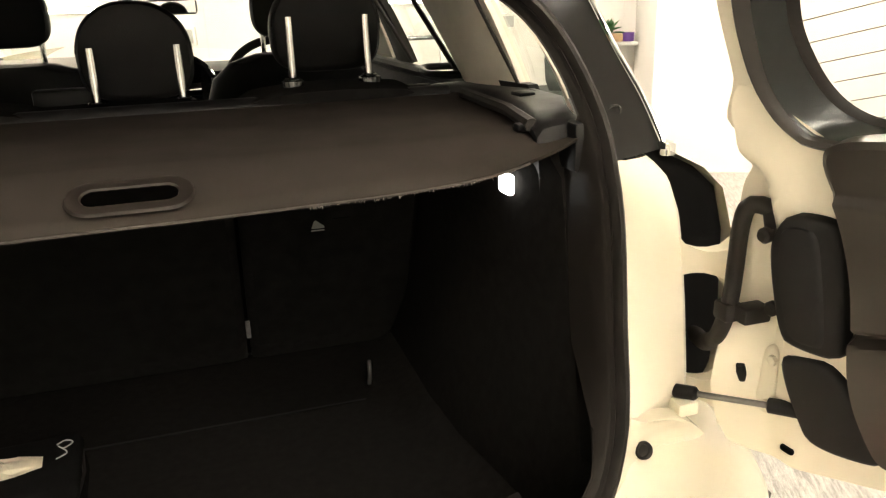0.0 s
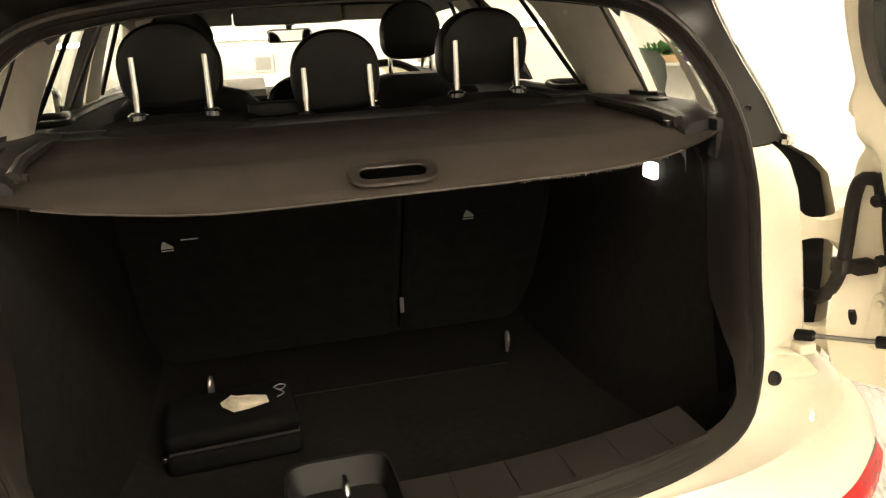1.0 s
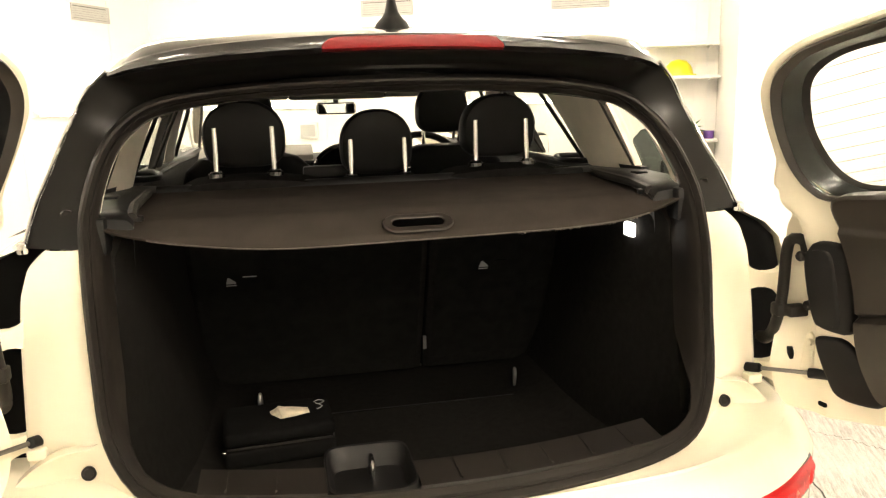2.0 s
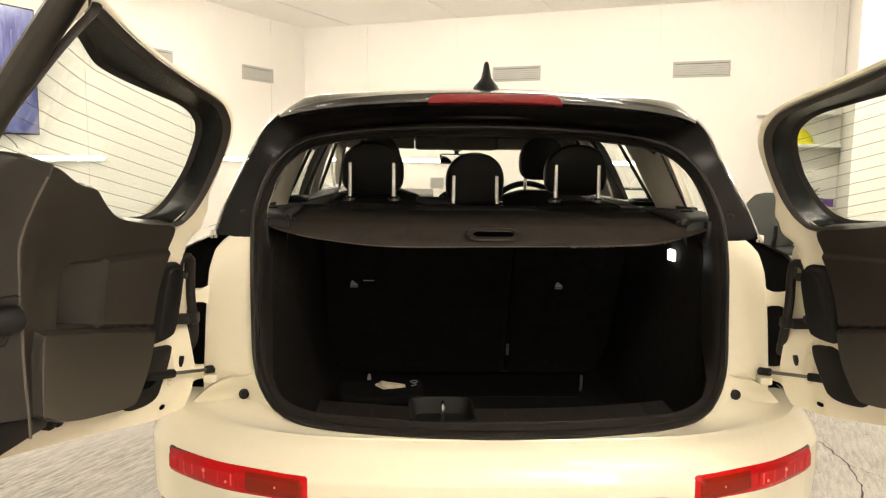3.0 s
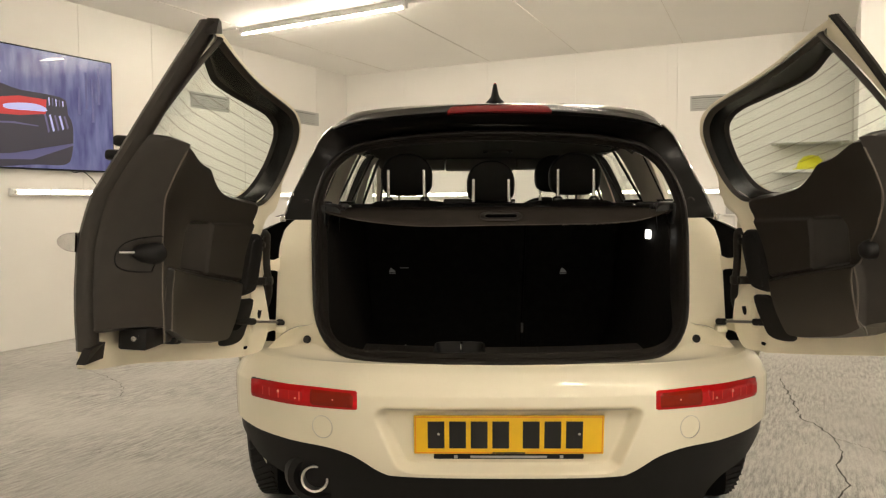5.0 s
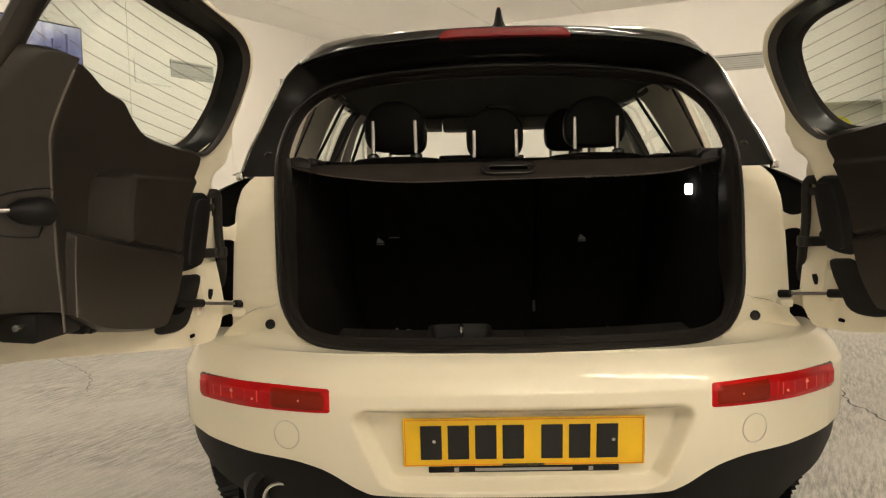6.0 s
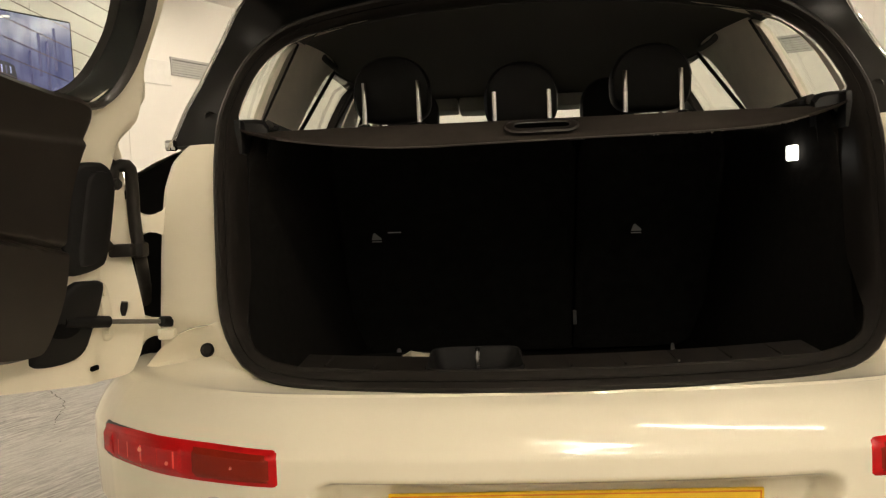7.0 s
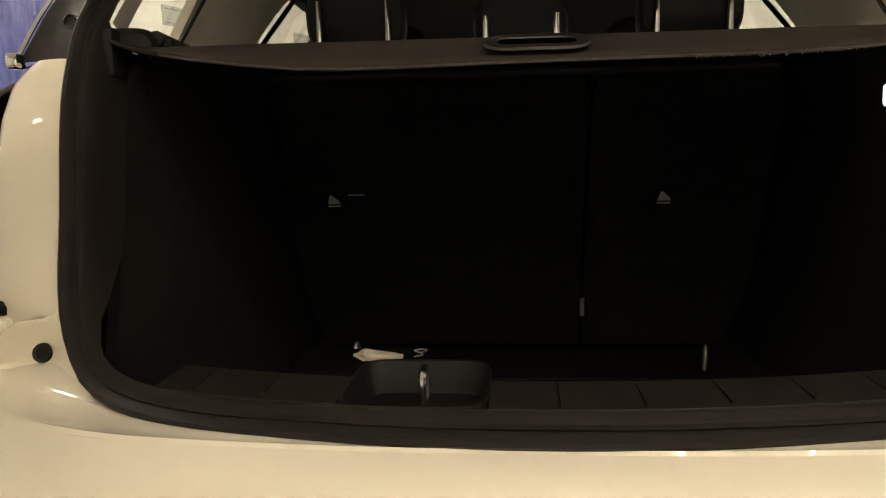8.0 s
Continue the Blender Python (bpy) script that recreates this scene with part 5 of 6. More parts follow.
def stay(sd, a, b):
    c = new("door_stay")
    c.parent = car
    c["label"] = "thin steel door stay rod with black ends"
    a, b = Vector((sd * a[0], a[1], a[2])), Vector((sd * b[0], b[1], b[2]))
    d = (b - a).normalized()
    part("rod", tube([a, b], 0.0042, 10), ROD, c)
    part("end_cap", tube([a - d * 0.017, a - d * 0.014, a + d * 0.013, a + d * 0.017], [0.006, 0.0098, 0.0098, 0.006], 14), BLACKPL, c)
    part("bracket", boxes(((a.x - 0.016, a.y - 0.012, a.z - 0.032), (a.x + 0.016, a.y + 0.02, a.z - 0.012), 0.004, 2)), CREAM_IN, c)
    e = b + d * 0.05
    part("damper", tube([b - d * 0.03, b - d * 0.028, b, b + d * 0.02, e], [0.006, 0.0100, 0.0105, 0.0120, 0.0105], 14), BLACKPL, c)


ROD = mat("dull_steel_rod", (0.22, 0.21, 0.20), 0.35, metal=1.0)
hinge_set(-1, (0.728, 0.312))
hinge_set(1, (0.728, 0.302))
SLEEVE = [(0.722, 0.190, 0.985), (0.708, 0.198, 0.994), (0.698, 0.212, 0.990), (0.702, 0.226, 0.960), (0.705, 0.232, 0.918), (0.704, 0.233, 0.880), (0.701, 0.234, 0.848), (0.706, 0.254, 0.806), (0.722, 0.290, 0.776), (0.742, 0.33, 0.755), (0.770, 0.39, 0.738)]
sleeve(1, SLEEVE)
sleeve(-1, [(x + 0.006, y + 0.022, z) for x, y, z in SLEEVE])
stay(1, (0.674, 0.270, 0.717), (0.757, 0.165, 0.731))
stay(-1, (0.676, 0.282, 0.716), (0.748, 0.160, 0.738))


# ---- cabin: pillars, side ledges, headliner ----
def side_x(z):
    """Inner face of the cabin side, narrowing upwards."""
    return lerp_table([(0.5, 0.62), (1.06, 0.625), (1.12, 0.615), (1.20, 0.595), (1.28, 0.57), (1.33, 0.53), (1.37, 0.45)], z)


def side_panel(sd, lower, upper, thick=0.02, nz=8, ny=3, z0=1.075, z1=1.315, bulge=0.006):
    """A pillar on the cabin side: lower and upper give its (rear, front) edges at z0 and z1."""
    rings = []
    for i in range(nz + 1):
        z = z0 + (z1 - z0) * i / nz
        f = i / nz
        a = lower[0] + (upper[0] - lower[0]) * f
        b = lower[1] + (upper[1] - lower[1]) * f
        ring = []
        for j in range(ny + 1):
            g = j / ny
            ring.append(Vector((sd * (side_x(z) - bulge * math.sin(math.pi * g)), a + (b - a) * g, z)))
        ring += [Vector((sd * (side_x(z) + thick), b, z)), Vector((sd * (side_x(z) + thick), a, z))]
        rings.append(ring)
    return strip(rings, close_v=True, cap=True)


def line_seal(sd, pts3, r=0.006, material=None, name="window_seal"):
    return part(name, tube([(sd * (side_x(z) - 0.002), y, z) for y, z in pts3], r, 6), material or RUBBER, car)


QREAR = smooth_table([(1.06, 0.525), (1.096, 0.536), (1.179, 0.592), (1.243, 0.652), (1.281, 0.725), (1.32, 0.83)])


def rear_pillar(sd):
    """Trim from the boot opening's lining round to the rear edge of the quarter window."""
    trim = loop_ring(0.029, 0.030)
    rows = []
    for i in sorted([i for i, (x, z) in enumerate(LOOP) if sd * x > 0.2 and 1.07 < z < 1.305], key=lambda i: LOOP[i][1]):
        z = trim[i].z
        win = Vector((sd * (side_x(z) - 0.004), QREAR(z), z))
        mid = trim[i].lerp(win, 0.5)
        mid.x -= sd * 0.004
        rows.append([trim[i], mid, win, win + Vector((sd * 0.006, 0.002, 0))])
    return strip(rows)


for sd in (-1, 1):
    part("rear_pillar_trim", rear_pillar(sd), PILLAR, car, "beige pillar trim beside the quarter window")
    part("quarter_pillar_trim", side_panel(sd, (0.705, 1.03), (0.848, 1.28), bulge=0.030, ny=8), PILLAR, car, "wide beige pillar trim")
    part("door_pillar_trim", side_panel(sd, (1.62, 1.88), (1.78, 1.95), bulge=0.01), PILLAR, car)
    part("front_pillar_trim", side_panel(sd, (2.80, 2.88), (2.28, 2.36), bulge=0.01), PILLAR, car)
    line_seal(sd, [(QREAR(1.08), 1.08), (0.712, 1.085), (0.845, 1.308), (0.78, 1.305)], 0.0035)
    line_seal(sd, [(1.04, 1.08), (1.285, 1.308), (1.66, 1.32), (1.40, 1.08)], 0.006)
    line_seal(sd, [(1.89, 1.08), (1.96, 1.315), (2.27, 1.32), (2.79, 1.06)], 0.007)
    part("door_frame_seal", side_panel(sd, (1.43, 1.58), (1.66, 1.76), thick=0.02, bulge=0.010), RUBBER, car)
    part("belt_line", tube([(sd * 0.628, 0.5, 1.062), (sd * 0.632, 1.2, 1.058), (sd * 0.632, 2.0, 1.05), (sd * 0.62, 2.9, 1.03)], 0.014, 8), BLACKPL, car)
    g = part("side_window", strip([[Vector((sd * (side_x(z) + 0.012), y0 + (y1 - y0) * k / 6, z)) for k in range(7)] for z, y0, y1 in ((1.06, 0.455, 2.95), (1.12, 0.50, 2.85), (1.2, 0.555, 2.65), (1.28, 0.61, 2.5), (1.325, 0.64, 2.35))]), TINT, car, "tinted side glass")
    g.visible_shadow = False
    # black ledge carrying the luggage cover
    led = []
    for y, xi, z, xo in ((0.385, 0.508, 1.045, 0.540), (0.39, 0.508, 1.070, 0.560), (0.40, 0.508, 1.078, 0.585), (0.47, 0.525, 1.081, 0.620), (0.55, 0.545, 1.082, 0.632), (0.70, 0.560, 1.082, 0.635), (0.90, 0.555, 1.075, 0.635), (1.05, 0.55, 1.06, 0.635)):
        led.append([Vector((sd * x, y, zz)) for x, zz in ((xi, z - 0.06), (xi - 0.003, z - 0.012), (xi + 0.006, z - 0.001), (xi + 0.02, z + 0.002), (xo - 0.006, z + 0.004), (xo, z - 0.004))])
    part("side_ledge", strip(led), BLACKPL, car, "black plastic side ledge beside the luggage cover")
    part("ledge_clip", boxes(((sd * 0.585 - 0.014, 0.60, 1.081), (sd * 0.585 + 0.014, 0.64, 1.090), 0.004, 2)), BLACKPL, car)
    blk = part("cover_bracket", boxes(((sd * 0.566 - 0.018, 0.366, 1.012), (sd * 0.566 + 0.018, 0.425, 1.078), 0.006, 2)), BLACKPL, car, "black luggage cover bracket")
    part("rail_slot", tube([(sd * 0.512, 0.42, 1.070), (sd * 0.53, 0.55, 1.074), (sd * 0.54, 0.78, 1.074)], 0.010, 8), RUBBER, car)


def headliner():
    rings = []
    for y, z in ((0.44, 1.290), (0.50, 1.318), (0.62, 1.338), (0.9, 1.352), (1.4, 1.358), (1.9, 1.350), (2.2, 1.335), (2.36, 1.315)):
        ring = []
        for k in range(-10, 11):
            f = k / 10
            w = lerp_table([(0.44, 0.46), (0.6, 0.56), (1.0, 0.58), (2.4, 0.56)], y)
            ring.append(Vector((f * w, y + 0.10 * abs(f) ** 3 * (1 if y < 0.6 else 0), z - 0.012 * f * f - 0.035 * max(0, (abs(f) - 0.75) / 0.25) ** 2)))
        rings.append(ring)
    return strip(rings)


part("headliner", headliner(), HEADLINER, car, "dark grey fabric headliner")
lampb = part("roof_lamp", boxes(((0.0, 1.80, 1.340), (0.15, 1.88, 1.356), 0.006, 2)), HEADLINER, car)
for x in (0.012, 0.138):
    part("lamp_lens", boxes(((x - 0.012, 1.795, 1.335), (x + 0.012, 1.82, 1.345), 0.004, 2)), CHROME, lampb)
for sd in (-1, 1):
    part("grab_handle", tube(spline([(sd * 0.53, 1.02, 1.322), (sd * 0.515, 1.03, 1.300), (sd * 0.515, 1.16, 1.300), (sd * 0.53, 1.17, 1.322)], 14), 0.008, 8), HEADLINER, car)
    part("sun_visor", boxes(((sd * 0.36 - 0.16, 2.16, 1.272), (sd * 0.36 + 0.16, 2.34, 1.325), 0.008, 2)), VISOR, car)
part("overhead_console", boxes(((-0.195, 2.18, 1.268), (0.195, 2.38, 1.33), 0.012, 2)), VISOR, car)


def cabin_mirror():
    m = part("interior_mirror", boxes(((-0.062, 2.735, 1.195), (0.128, 2.765, 1.252), 0.014, 3)), BLACKPL, car, "rear view mirror")
    part("mirror_glass", boxes(((-0.055, 2.732, 1.201), (0.121, 2.736, 1.246), 0.001, 1)), MIRROR, m, smooth=False)
    part("mirror_stem", tube([(0.033, 2.76, 1.24), (0.033, 2.75, 1.275), (0.033, 2.72, 1.295)], [0.012, 0.014, 0.04], 12), BLACKPL, m)


MIRROR = mat("mirror_silver", (0.9, 0.9, 0.9), 0.02, metal=1.0)
cabin_mirror()


def dash():
    rings = []
    for k in range(-14, 15):
        x = 0.62 * k / 14
        hump = 0.035 * math.exp(-((x - 0.36) / 0.13) ** 2)
        rings.append([Vector(p) for p in ((x, 2.42, 0.70), (x, 2.40, 0.88), (x, 2.43, 0.955 + hump), (x, 2.50, 0.985 + hump), (x, 2.65, 1.005), (x, 2.95, 1.0), (x, 3.05, 0.97))])
    return strip(rings)


dsh = part("dashboard", dash(), BLACKPL, car, "dark dashboard")
DASHTOP = mat("grey_dash_pad", (0.26, 0.245, 0.215), 0.75, var=0.1, scale=30, bump=0.3, bscale=700)
part("dash_pad", strip([[Vector((x, 2.44, 0.97)), Vector((x, 2.47, 1.025)), Vector((x, 2.55, 1.052)), Vector((x, 2.7, 1.058)), Vector((x, 2.98, 1.030))] for x in (-0.6, -0.4, -0.2, -0.1)]), DASHTOP, dsh)
for x0 in (-0.124, 0.177, -0.52, 0.56):
    v = part("air_outlet", boxes(((x0 - 0.04, 2.385, 0.945), (x0 + 0.04, 2.40, 1.005), 0.005, 2)), BLACKPL, dsh)
    for k in range(4):
        part("vane", boxes(((x0 - 0.036, 2.376, 0.954 + 0.012 * k), (x0 + 0.036, 2.388, 0.957 + 0.012 * k))), CHROME if k == 3 else BLACKPL, v, smooth=False)
dial = part("centre_dial", tube(spline([(0.027 + 0.135 * math.cos(a), 2.39, 0.93 + 0.135 * math.sin(a)) for a in [2 * math.pi * k / 24 for k in range(24)]], 48, True), 0.011, 8, closed=True), CHROME, dsh, "round chrome ring of the centre display")
part("dial_face", tube([(0.027, 2.385, 0.93), (0.027, 2.41, 0.93)], 0.13, 36), GLOSS, dial)
for k in range(3):
    part("gauge_ring", tube([(-0.023 + 0.05 * k + 0.022 * math.cos(a), 2.385, 0.80 + 0.022 * math.sin(a)) for a in [2 * math.pi * i / 20 for i in range(20)]], 0.004, 6, closed=True), CHROME, dial)


def steering_wheel():
    m = Matrix.Translation((0.37, 2.28, 0.935)) @ Matrix.Rotation(radians(66), 4, "X")
    w = part("steering_wheel", tube([m @ Vector((0.185 * math.cos(a), 0.185 * math.sin(a), 0)) for a in [2 * math.pi * k / 40 for k in range(40)]], 0.015, 10, closed=True), LEATHER, car, "black leather steering wheel")
    part("boss", boxes(((-0.07, -0.06, -0.03), (0.07, 0.06, 0.015), 0.02, 3, m)), LEATHER, w)
    for a in (0, math.pi, -math.pi / 2):
        part("spoke", tube([m @ Vector((0.05 * math.cos(a), 0.05 * math.sin(a), 0)), m @ Vector((0.18 * math.cos(a), 0.18 * math.sin(a), 0))], 0.014, 8), STEEL, w)


steering_wheel()
ws = part("windscreen", strip([[Vector((x, y - 0.10 * (x / 0.6) ** 2, z)) for x in (-0.60, -0.45, -0.3, -0.15, 0, 0.15, 0.3, 0.45, 0.60)] for y, z in ((3.12, 1.0), (2.85, 1.13), (2.62, 1.25), (2.42, 1.345))]), GLASS, car, "windscreen")
ws.visible_shadow = False


def bonnet():
    rings = []
    for y, z, w in ((3.0, 0.99, 0.70), (3.2, 0.975, 0.72), (3.6, 0.93, 0.71), (3.95, 0.85, 0.66), (4.12, 0.74, 0.60), (4.20, 0.60, 0.56), (4.23, 0.45, 0.55), (4.18, 0.22, 0.52)):
        rings.append([Vector((w * f, y - 0.22 * abs(f) ** 3, z - 0.05 * f * f)) for f in [k / 8 for k in range(-8, 9)]])
    return strip(rings)


part("bonnet", bonnet(), CREAM, car, "cream bonnet and nose")
for sd in (-1, 1):
    part("headlight", boxes(((sd * 0.56 - 0.10, 3.93, 0.66), (sd * 0.56 + 0.10, 4.06, 0.80), 0.045, 4)), TINT, car)
    mir = part("door_mirror", boxes(((sd * 0.99 - 0.10, 2.60, 0.94), (sd * 0.99 + 0.09, 2.72, 1.08), 0.04, 4)), GLOSS, car, "black door mirror")
    part("mirror_face", boxes(((sd * 0.99 - 0.085, 2.596, 0.955), (sd * 0.99 + 0.075, 2.600, 1.065), 0.001, 1)), MIRROR, mir, smooth=False)
    part("mirror_arm", tube([(sd * 0.82, 2.69, 0.97), (sd * 0.93, 2.66, 0.98)], 0.02, 10), GLOSS, mir)
    part("cabin_side", strip([[Vector((sd * x, y, z)) for y in (0.46, 0.9, 1.4, 2.0, 2.6, 3.0)] for x, z in ((0.60, 0.35), (0.63, 0.8), (0.635, 1.05), (0.70, 1.05), (0.735, 1.04))]), BLACKPL, car)
part("cabin_floor", boxes(((-0.62, 1.15, 0.34), (0.62, 2.9, 0.40))), CARPET, car, smooth=False)
part("bulkhead", boxes(((-0.62, 3.0, 0.3), (0.62, 3.06, 0.99))), CAVITYSHADE, car, smooth=False)


# ---- seats ----
SEATY = lambda z: 0.934 - 0.45 * (z - 0.82)


def seat_back(x0, x1, name, label, domes):
    rings = []
    r = 0.05
    for k in range(25):
        f = k / 24
        x = x0 + (x1 - x0) * f
        d = min(x - x0, x1 - x)
        top = 1.075 - (r - math.sqrt(max(0, r * r - max(0, r - d) ** 2))) * 1.0
        for c, hw, up in domes:
            top += up * max(0, 1 - ((x - c) / hw) ** 2) ** 0.6
        e = 0.012 * max(0, 1 - d / 0.02) ** 2
        ring = []
        for z in (0.48, 0.6, 0.75, 0.9, 1.0, top - 0.03):
            ring.append(Vector((x, SEATY(z) + e, z)))
        ring += [Vector((x, SEATY(top) + 0.012, top - 0.006)), Vector((x, SEATY(top) + 0.035, top)), Vector((x, SEATY(top) + 0.10, top + 0.004)), Vector((x, SEATY(top) + 0.15, top - 0.02)), Vector((x, SEATY(0.9) + 0.17, 0.9)), Vector((x, SEATY(0.6) + 0.16, 0.6)), Vector((x, SEATY(0.48) + 0.14, 0.48))]
        rings.append(ring)
    return part(name, strip(rings, close_v=True, cap=True), FABRIC, car, label)


wide = seat_back(-0.495, 0.127, "rear_seat_back", "black rear seat back, wide section", ((-0.325, 0.165, 0.018), (0.0, 0.11, 0.004)))
narrow = seat_back(0.135, 0.495, "rear_seat_back", "black rear seat back, narrow section", ((0.325, 0.165, 0.018),))
part("rear_seat_cushion", boxes(((-0.56, 1.12, 0.45), (0.56, 1.60, 0.66), 0.06, 4)), LEATHER, car)
# near-black sheet added to stop bright cabin light showing between the seat backs
part("seat_gap_shade", strip([[Vector((x, SEATY(z) + 0.035, z)) for x in (0.115, 0.131, 0.147)] for z in (0.48, 0.7, 0.9, 1.05)]), CAVITYSHADE, car)
BOARD = mat("dark_seat_board", (0.009, 0.0088, 0.008), 0.9, var=0.3, scale=30, spec=0.03)
for ob, x0, x1 in ((wide, -0.475, 0.110), (narrow, 0.153, 0.478)):
    part("seat_back_board", strip([[Vector((x0 + (x1 - x0) * k / 8, SEATY(z) - 0.003, z)) for k in range(9)] for z in (0.52, 0.7, 0.85, 1.0)]), BOARD, ob)
for ob, x, z in ((wide, -0.386, 0.819), (narrow, 0.284, 0.817)):
    y = SEATY(z) - 0.006
    f = lambda a, b: SEATY(b) - 0.006
    lab = part("anchor_label", patch([(x - 0.004, z + 0.012), (x + 0.012, z - 0.002), (x + 0.013, z - 0.007), (x - 0.013, z - 0.007), (x - 0.012, z - 0.003), (x - 0.008, z + 0.010)], f, 1), GREYPRINT, ob, "small grey child seat symbol")
    part("label_bar", patch([(x - 0.013, z - 0.010), (x + 0.013, z - 0.010), (x + 0.013, z - 0.013), (x - 0.013, z - 0.013)], f, 1), GREYPRINT, lab)
    part("anchor_slot", boxes(((x + 0.03, y - 0.003, z + 0.010), (x + 0.065, y + 0.002, z + 0.0125))), GREYPRINT if x < 0 else CAVITYSHADE, ob, smooth=False)
DIMSTRAP = mat("grey_webbing", (0.10, 0.098, 0.095), 0.8, var=0.2, scale=80)
part("release_strap", boxes(((0.127, SEATY(0.575) - 0.012, 0.555), (0.137, SEATY(0.575) - 0.008, 0.595), 0.001, 1)), DIMSTRAP, wide, "pale strap end at the seat joint", smooth=False)


def headrest(x, zt, w, name="headrest", y=0.955, post=0.064, zp=None, parent=None, h=0.165, front=False):
    hr = new(name)
    hr.parent = parent or car
    hr["label"] = "black leather headrest on chrome posts"
    rings = []
    n = 48
    for i, (f, s) in enumerate(((-1.0, 0.80), (-0.92, 0.93), (-0.7, 0.99), (-0.2, 1.0), (0.3, 0.985), (0.7, 0.94), (1.0, 0.86))):
        ring = []
        for k in range(n):
            a = 2 * math.pi * k / n
            cx, cz = math.cos(a), math.sin(a)
            ex = 0.92 if cz > 0 else 0.50
            px = math.copysign(abs(cx) ** ex, cx) * w / 2 * s
            pz = math.copysign(abs(cz) ** (0.88 if cz > 0 else 0.50), cz) * (h * 0.56 if cz > 0 else h * 0.44) * s
            ring.append(Vector((x + px * (1 - 0.08 * max(0, -cz)), y + f * 0.045 - 0.10 * (pz / h) * 0.25, zt - h * 0.56 + pz)))
        rings.append(ring)
    part("cushion", strip(rings, close_v=True, cap=True), LEATHER, hr, "black leather cushion")
    if not front:
        lip = [Vector((x + w * 0.47 * k / 12, y - 0.040 + 0.030 * (k / 12) ** 4, zt - h * 0.42 + 0.006 * math.cos(k / 4) - 0.006 * (k / 12) ** 2)) for k in range(-12, 13)]
        part("hood_fold", tube(lip, [0.002 + 0.006 * (1 - (k / 12) ** 6) for k in range(-12, 13)], 10), LEATHER, hr)
    seam = [Vector((x + math.cos(a) * w / 2 * 0.97, y - 0.040, zt - h / 2 + (math.sin(a) * h * 0.5 if math.sin(a) > 0 else math.sin(a) * h * 0.5) * 0.93)) for a in [math.pi * k / 20 for k in range(21)]]
    part("seam", tube(seam, 0.0012, 5), BLACKPL, hr)
    zs = 1.085 if abs(x) < 0.1 else 1.105
    for s in (-1, 1):
        px = x + s * post
        if front:
            path = [(px, y, zt - h - 0.07), (px, y, zt - h + 0.02)]
        else:
            path = [(px, y - 0.048, (zp or zt - 0.07)), (px, y - 0.050, zt - h * 0.8), (px + s * 0.001, y - 0.052, 1.08), (px + s * 0.002, y - 0.053, 1.055)]
        part("post", tube(path, 0.0072, 12), CHROME, hr, "chrome post")
        part("guide_sleeve", tube([(path[-1][0], path[-1][1], zs - 0.020), (path[-1][0], path[-1][1], zs - 0.004), (path[-1][0], path[-1][1], zs)], [0.021, 0.020, 0.011], 16), GLOSS, hr) if not front else None
        part("sleeve_ring", tube([(path[-1][0] + 0.0115 * math.cos(a), path[-1][1] + 0.0115 * math.sin(a), zs) for a in [2 * math.pi * k / 16 for k in range(16)]], 0.002, 5, closed=True), CHROME, hr) if not front else None
    return hr


headrest(-0.3255, 1.276, 0.200, post=0.068, zp=1.211, y=0.935)
headrest(0.0, 1.246, 0.186, post=0.0675, zp=1.173, y=0.930)
headrest(0.3255, 1.276, 0.200, post=0.068, zp=1.210, y=0.940)


def front_seat(x, zt):
    s = new("front_seat")
    s.parent = car
    s["label"] = "black leather front seat"
    rings = []
    for z, w, dy in ((0.55, 0.24, 0.10), (0.75, 0.25, 0.04), (0.95, 0.245, -0.02), (1.03, 0.22, -0.05), (1.075, 0.17, -0.06), (1.095, 0.10, -0.06)):
        rings.append([Vector((x + math.copysign(abs(math.cos(a)) ** 0.6, math.cos(a)) * w, 1.80 + dy + 0.07 * math.sin(a) + 0.02, z)) for a in [2 * math.pi * k / 28 for k in range(28)]])
    part("backrest", strip(rings, close_v=True, cap=True), LEATHER, s)
    part("cushion", boxes(((x - 0.25, 1.75, 0.45), (x + 0.25, 2.25, 0.62), 0.06, 4)), LEATHER, s)
    hr = headrest(x, zt, 0.196, y=1.80, post=0.068, h=0.185, front=True, parent=s)


front_seat(0.355, 1.322)
front_seat(-0.355, 1.322)
for x in (-0.07, 0.05):
    part("belt_guide", tube([(x, 1.0, 1.085), (x + 0.05, 1.0, 1.085)], 0.012, 10), CHROME, car)
part("rear_armrest_panel", boxes(((-0.185, 0.985, 1.062), (-0.045, 1.02, 1.10), 0.006, 2)), BLACKPL, car)


ROLL = mat("glossy_black_plastic", (0.008, 0.008, 0.008), 0.25, spec=0.5, var=0.1, scale=30)
part("cover_roller", tube([(-0.51, 0.892, 1.052), (-0.3, 0.892, 1.054), (0.0, 0.892, 1.058), (0.3, 0.892, 1.063), (0.51, 0.892, 1.066)], 0.016, 14), ROLL, car, "black roller housing of the luggage cover")
for sd in (-1, 1):
    part("belt_bezel", tube(spline([(sd * 0.555, 1.02, 1.084), (sd * 0.64, 1.00, 1.084), (sd * 0.66, 1.13, 1.086), (sd * 0.58, 1.16, 1.086)], 24, True), 0.008, 8, closed=True), BLACKPL, car, "black seat belt guide frame")
    part("pillar_foot", side_panel(sd, (0.668, 0.905), (0.68, 0.92), thick=0.018, z0=1.068, z1=1.092, bulge=0.018), BLACKPL, car)

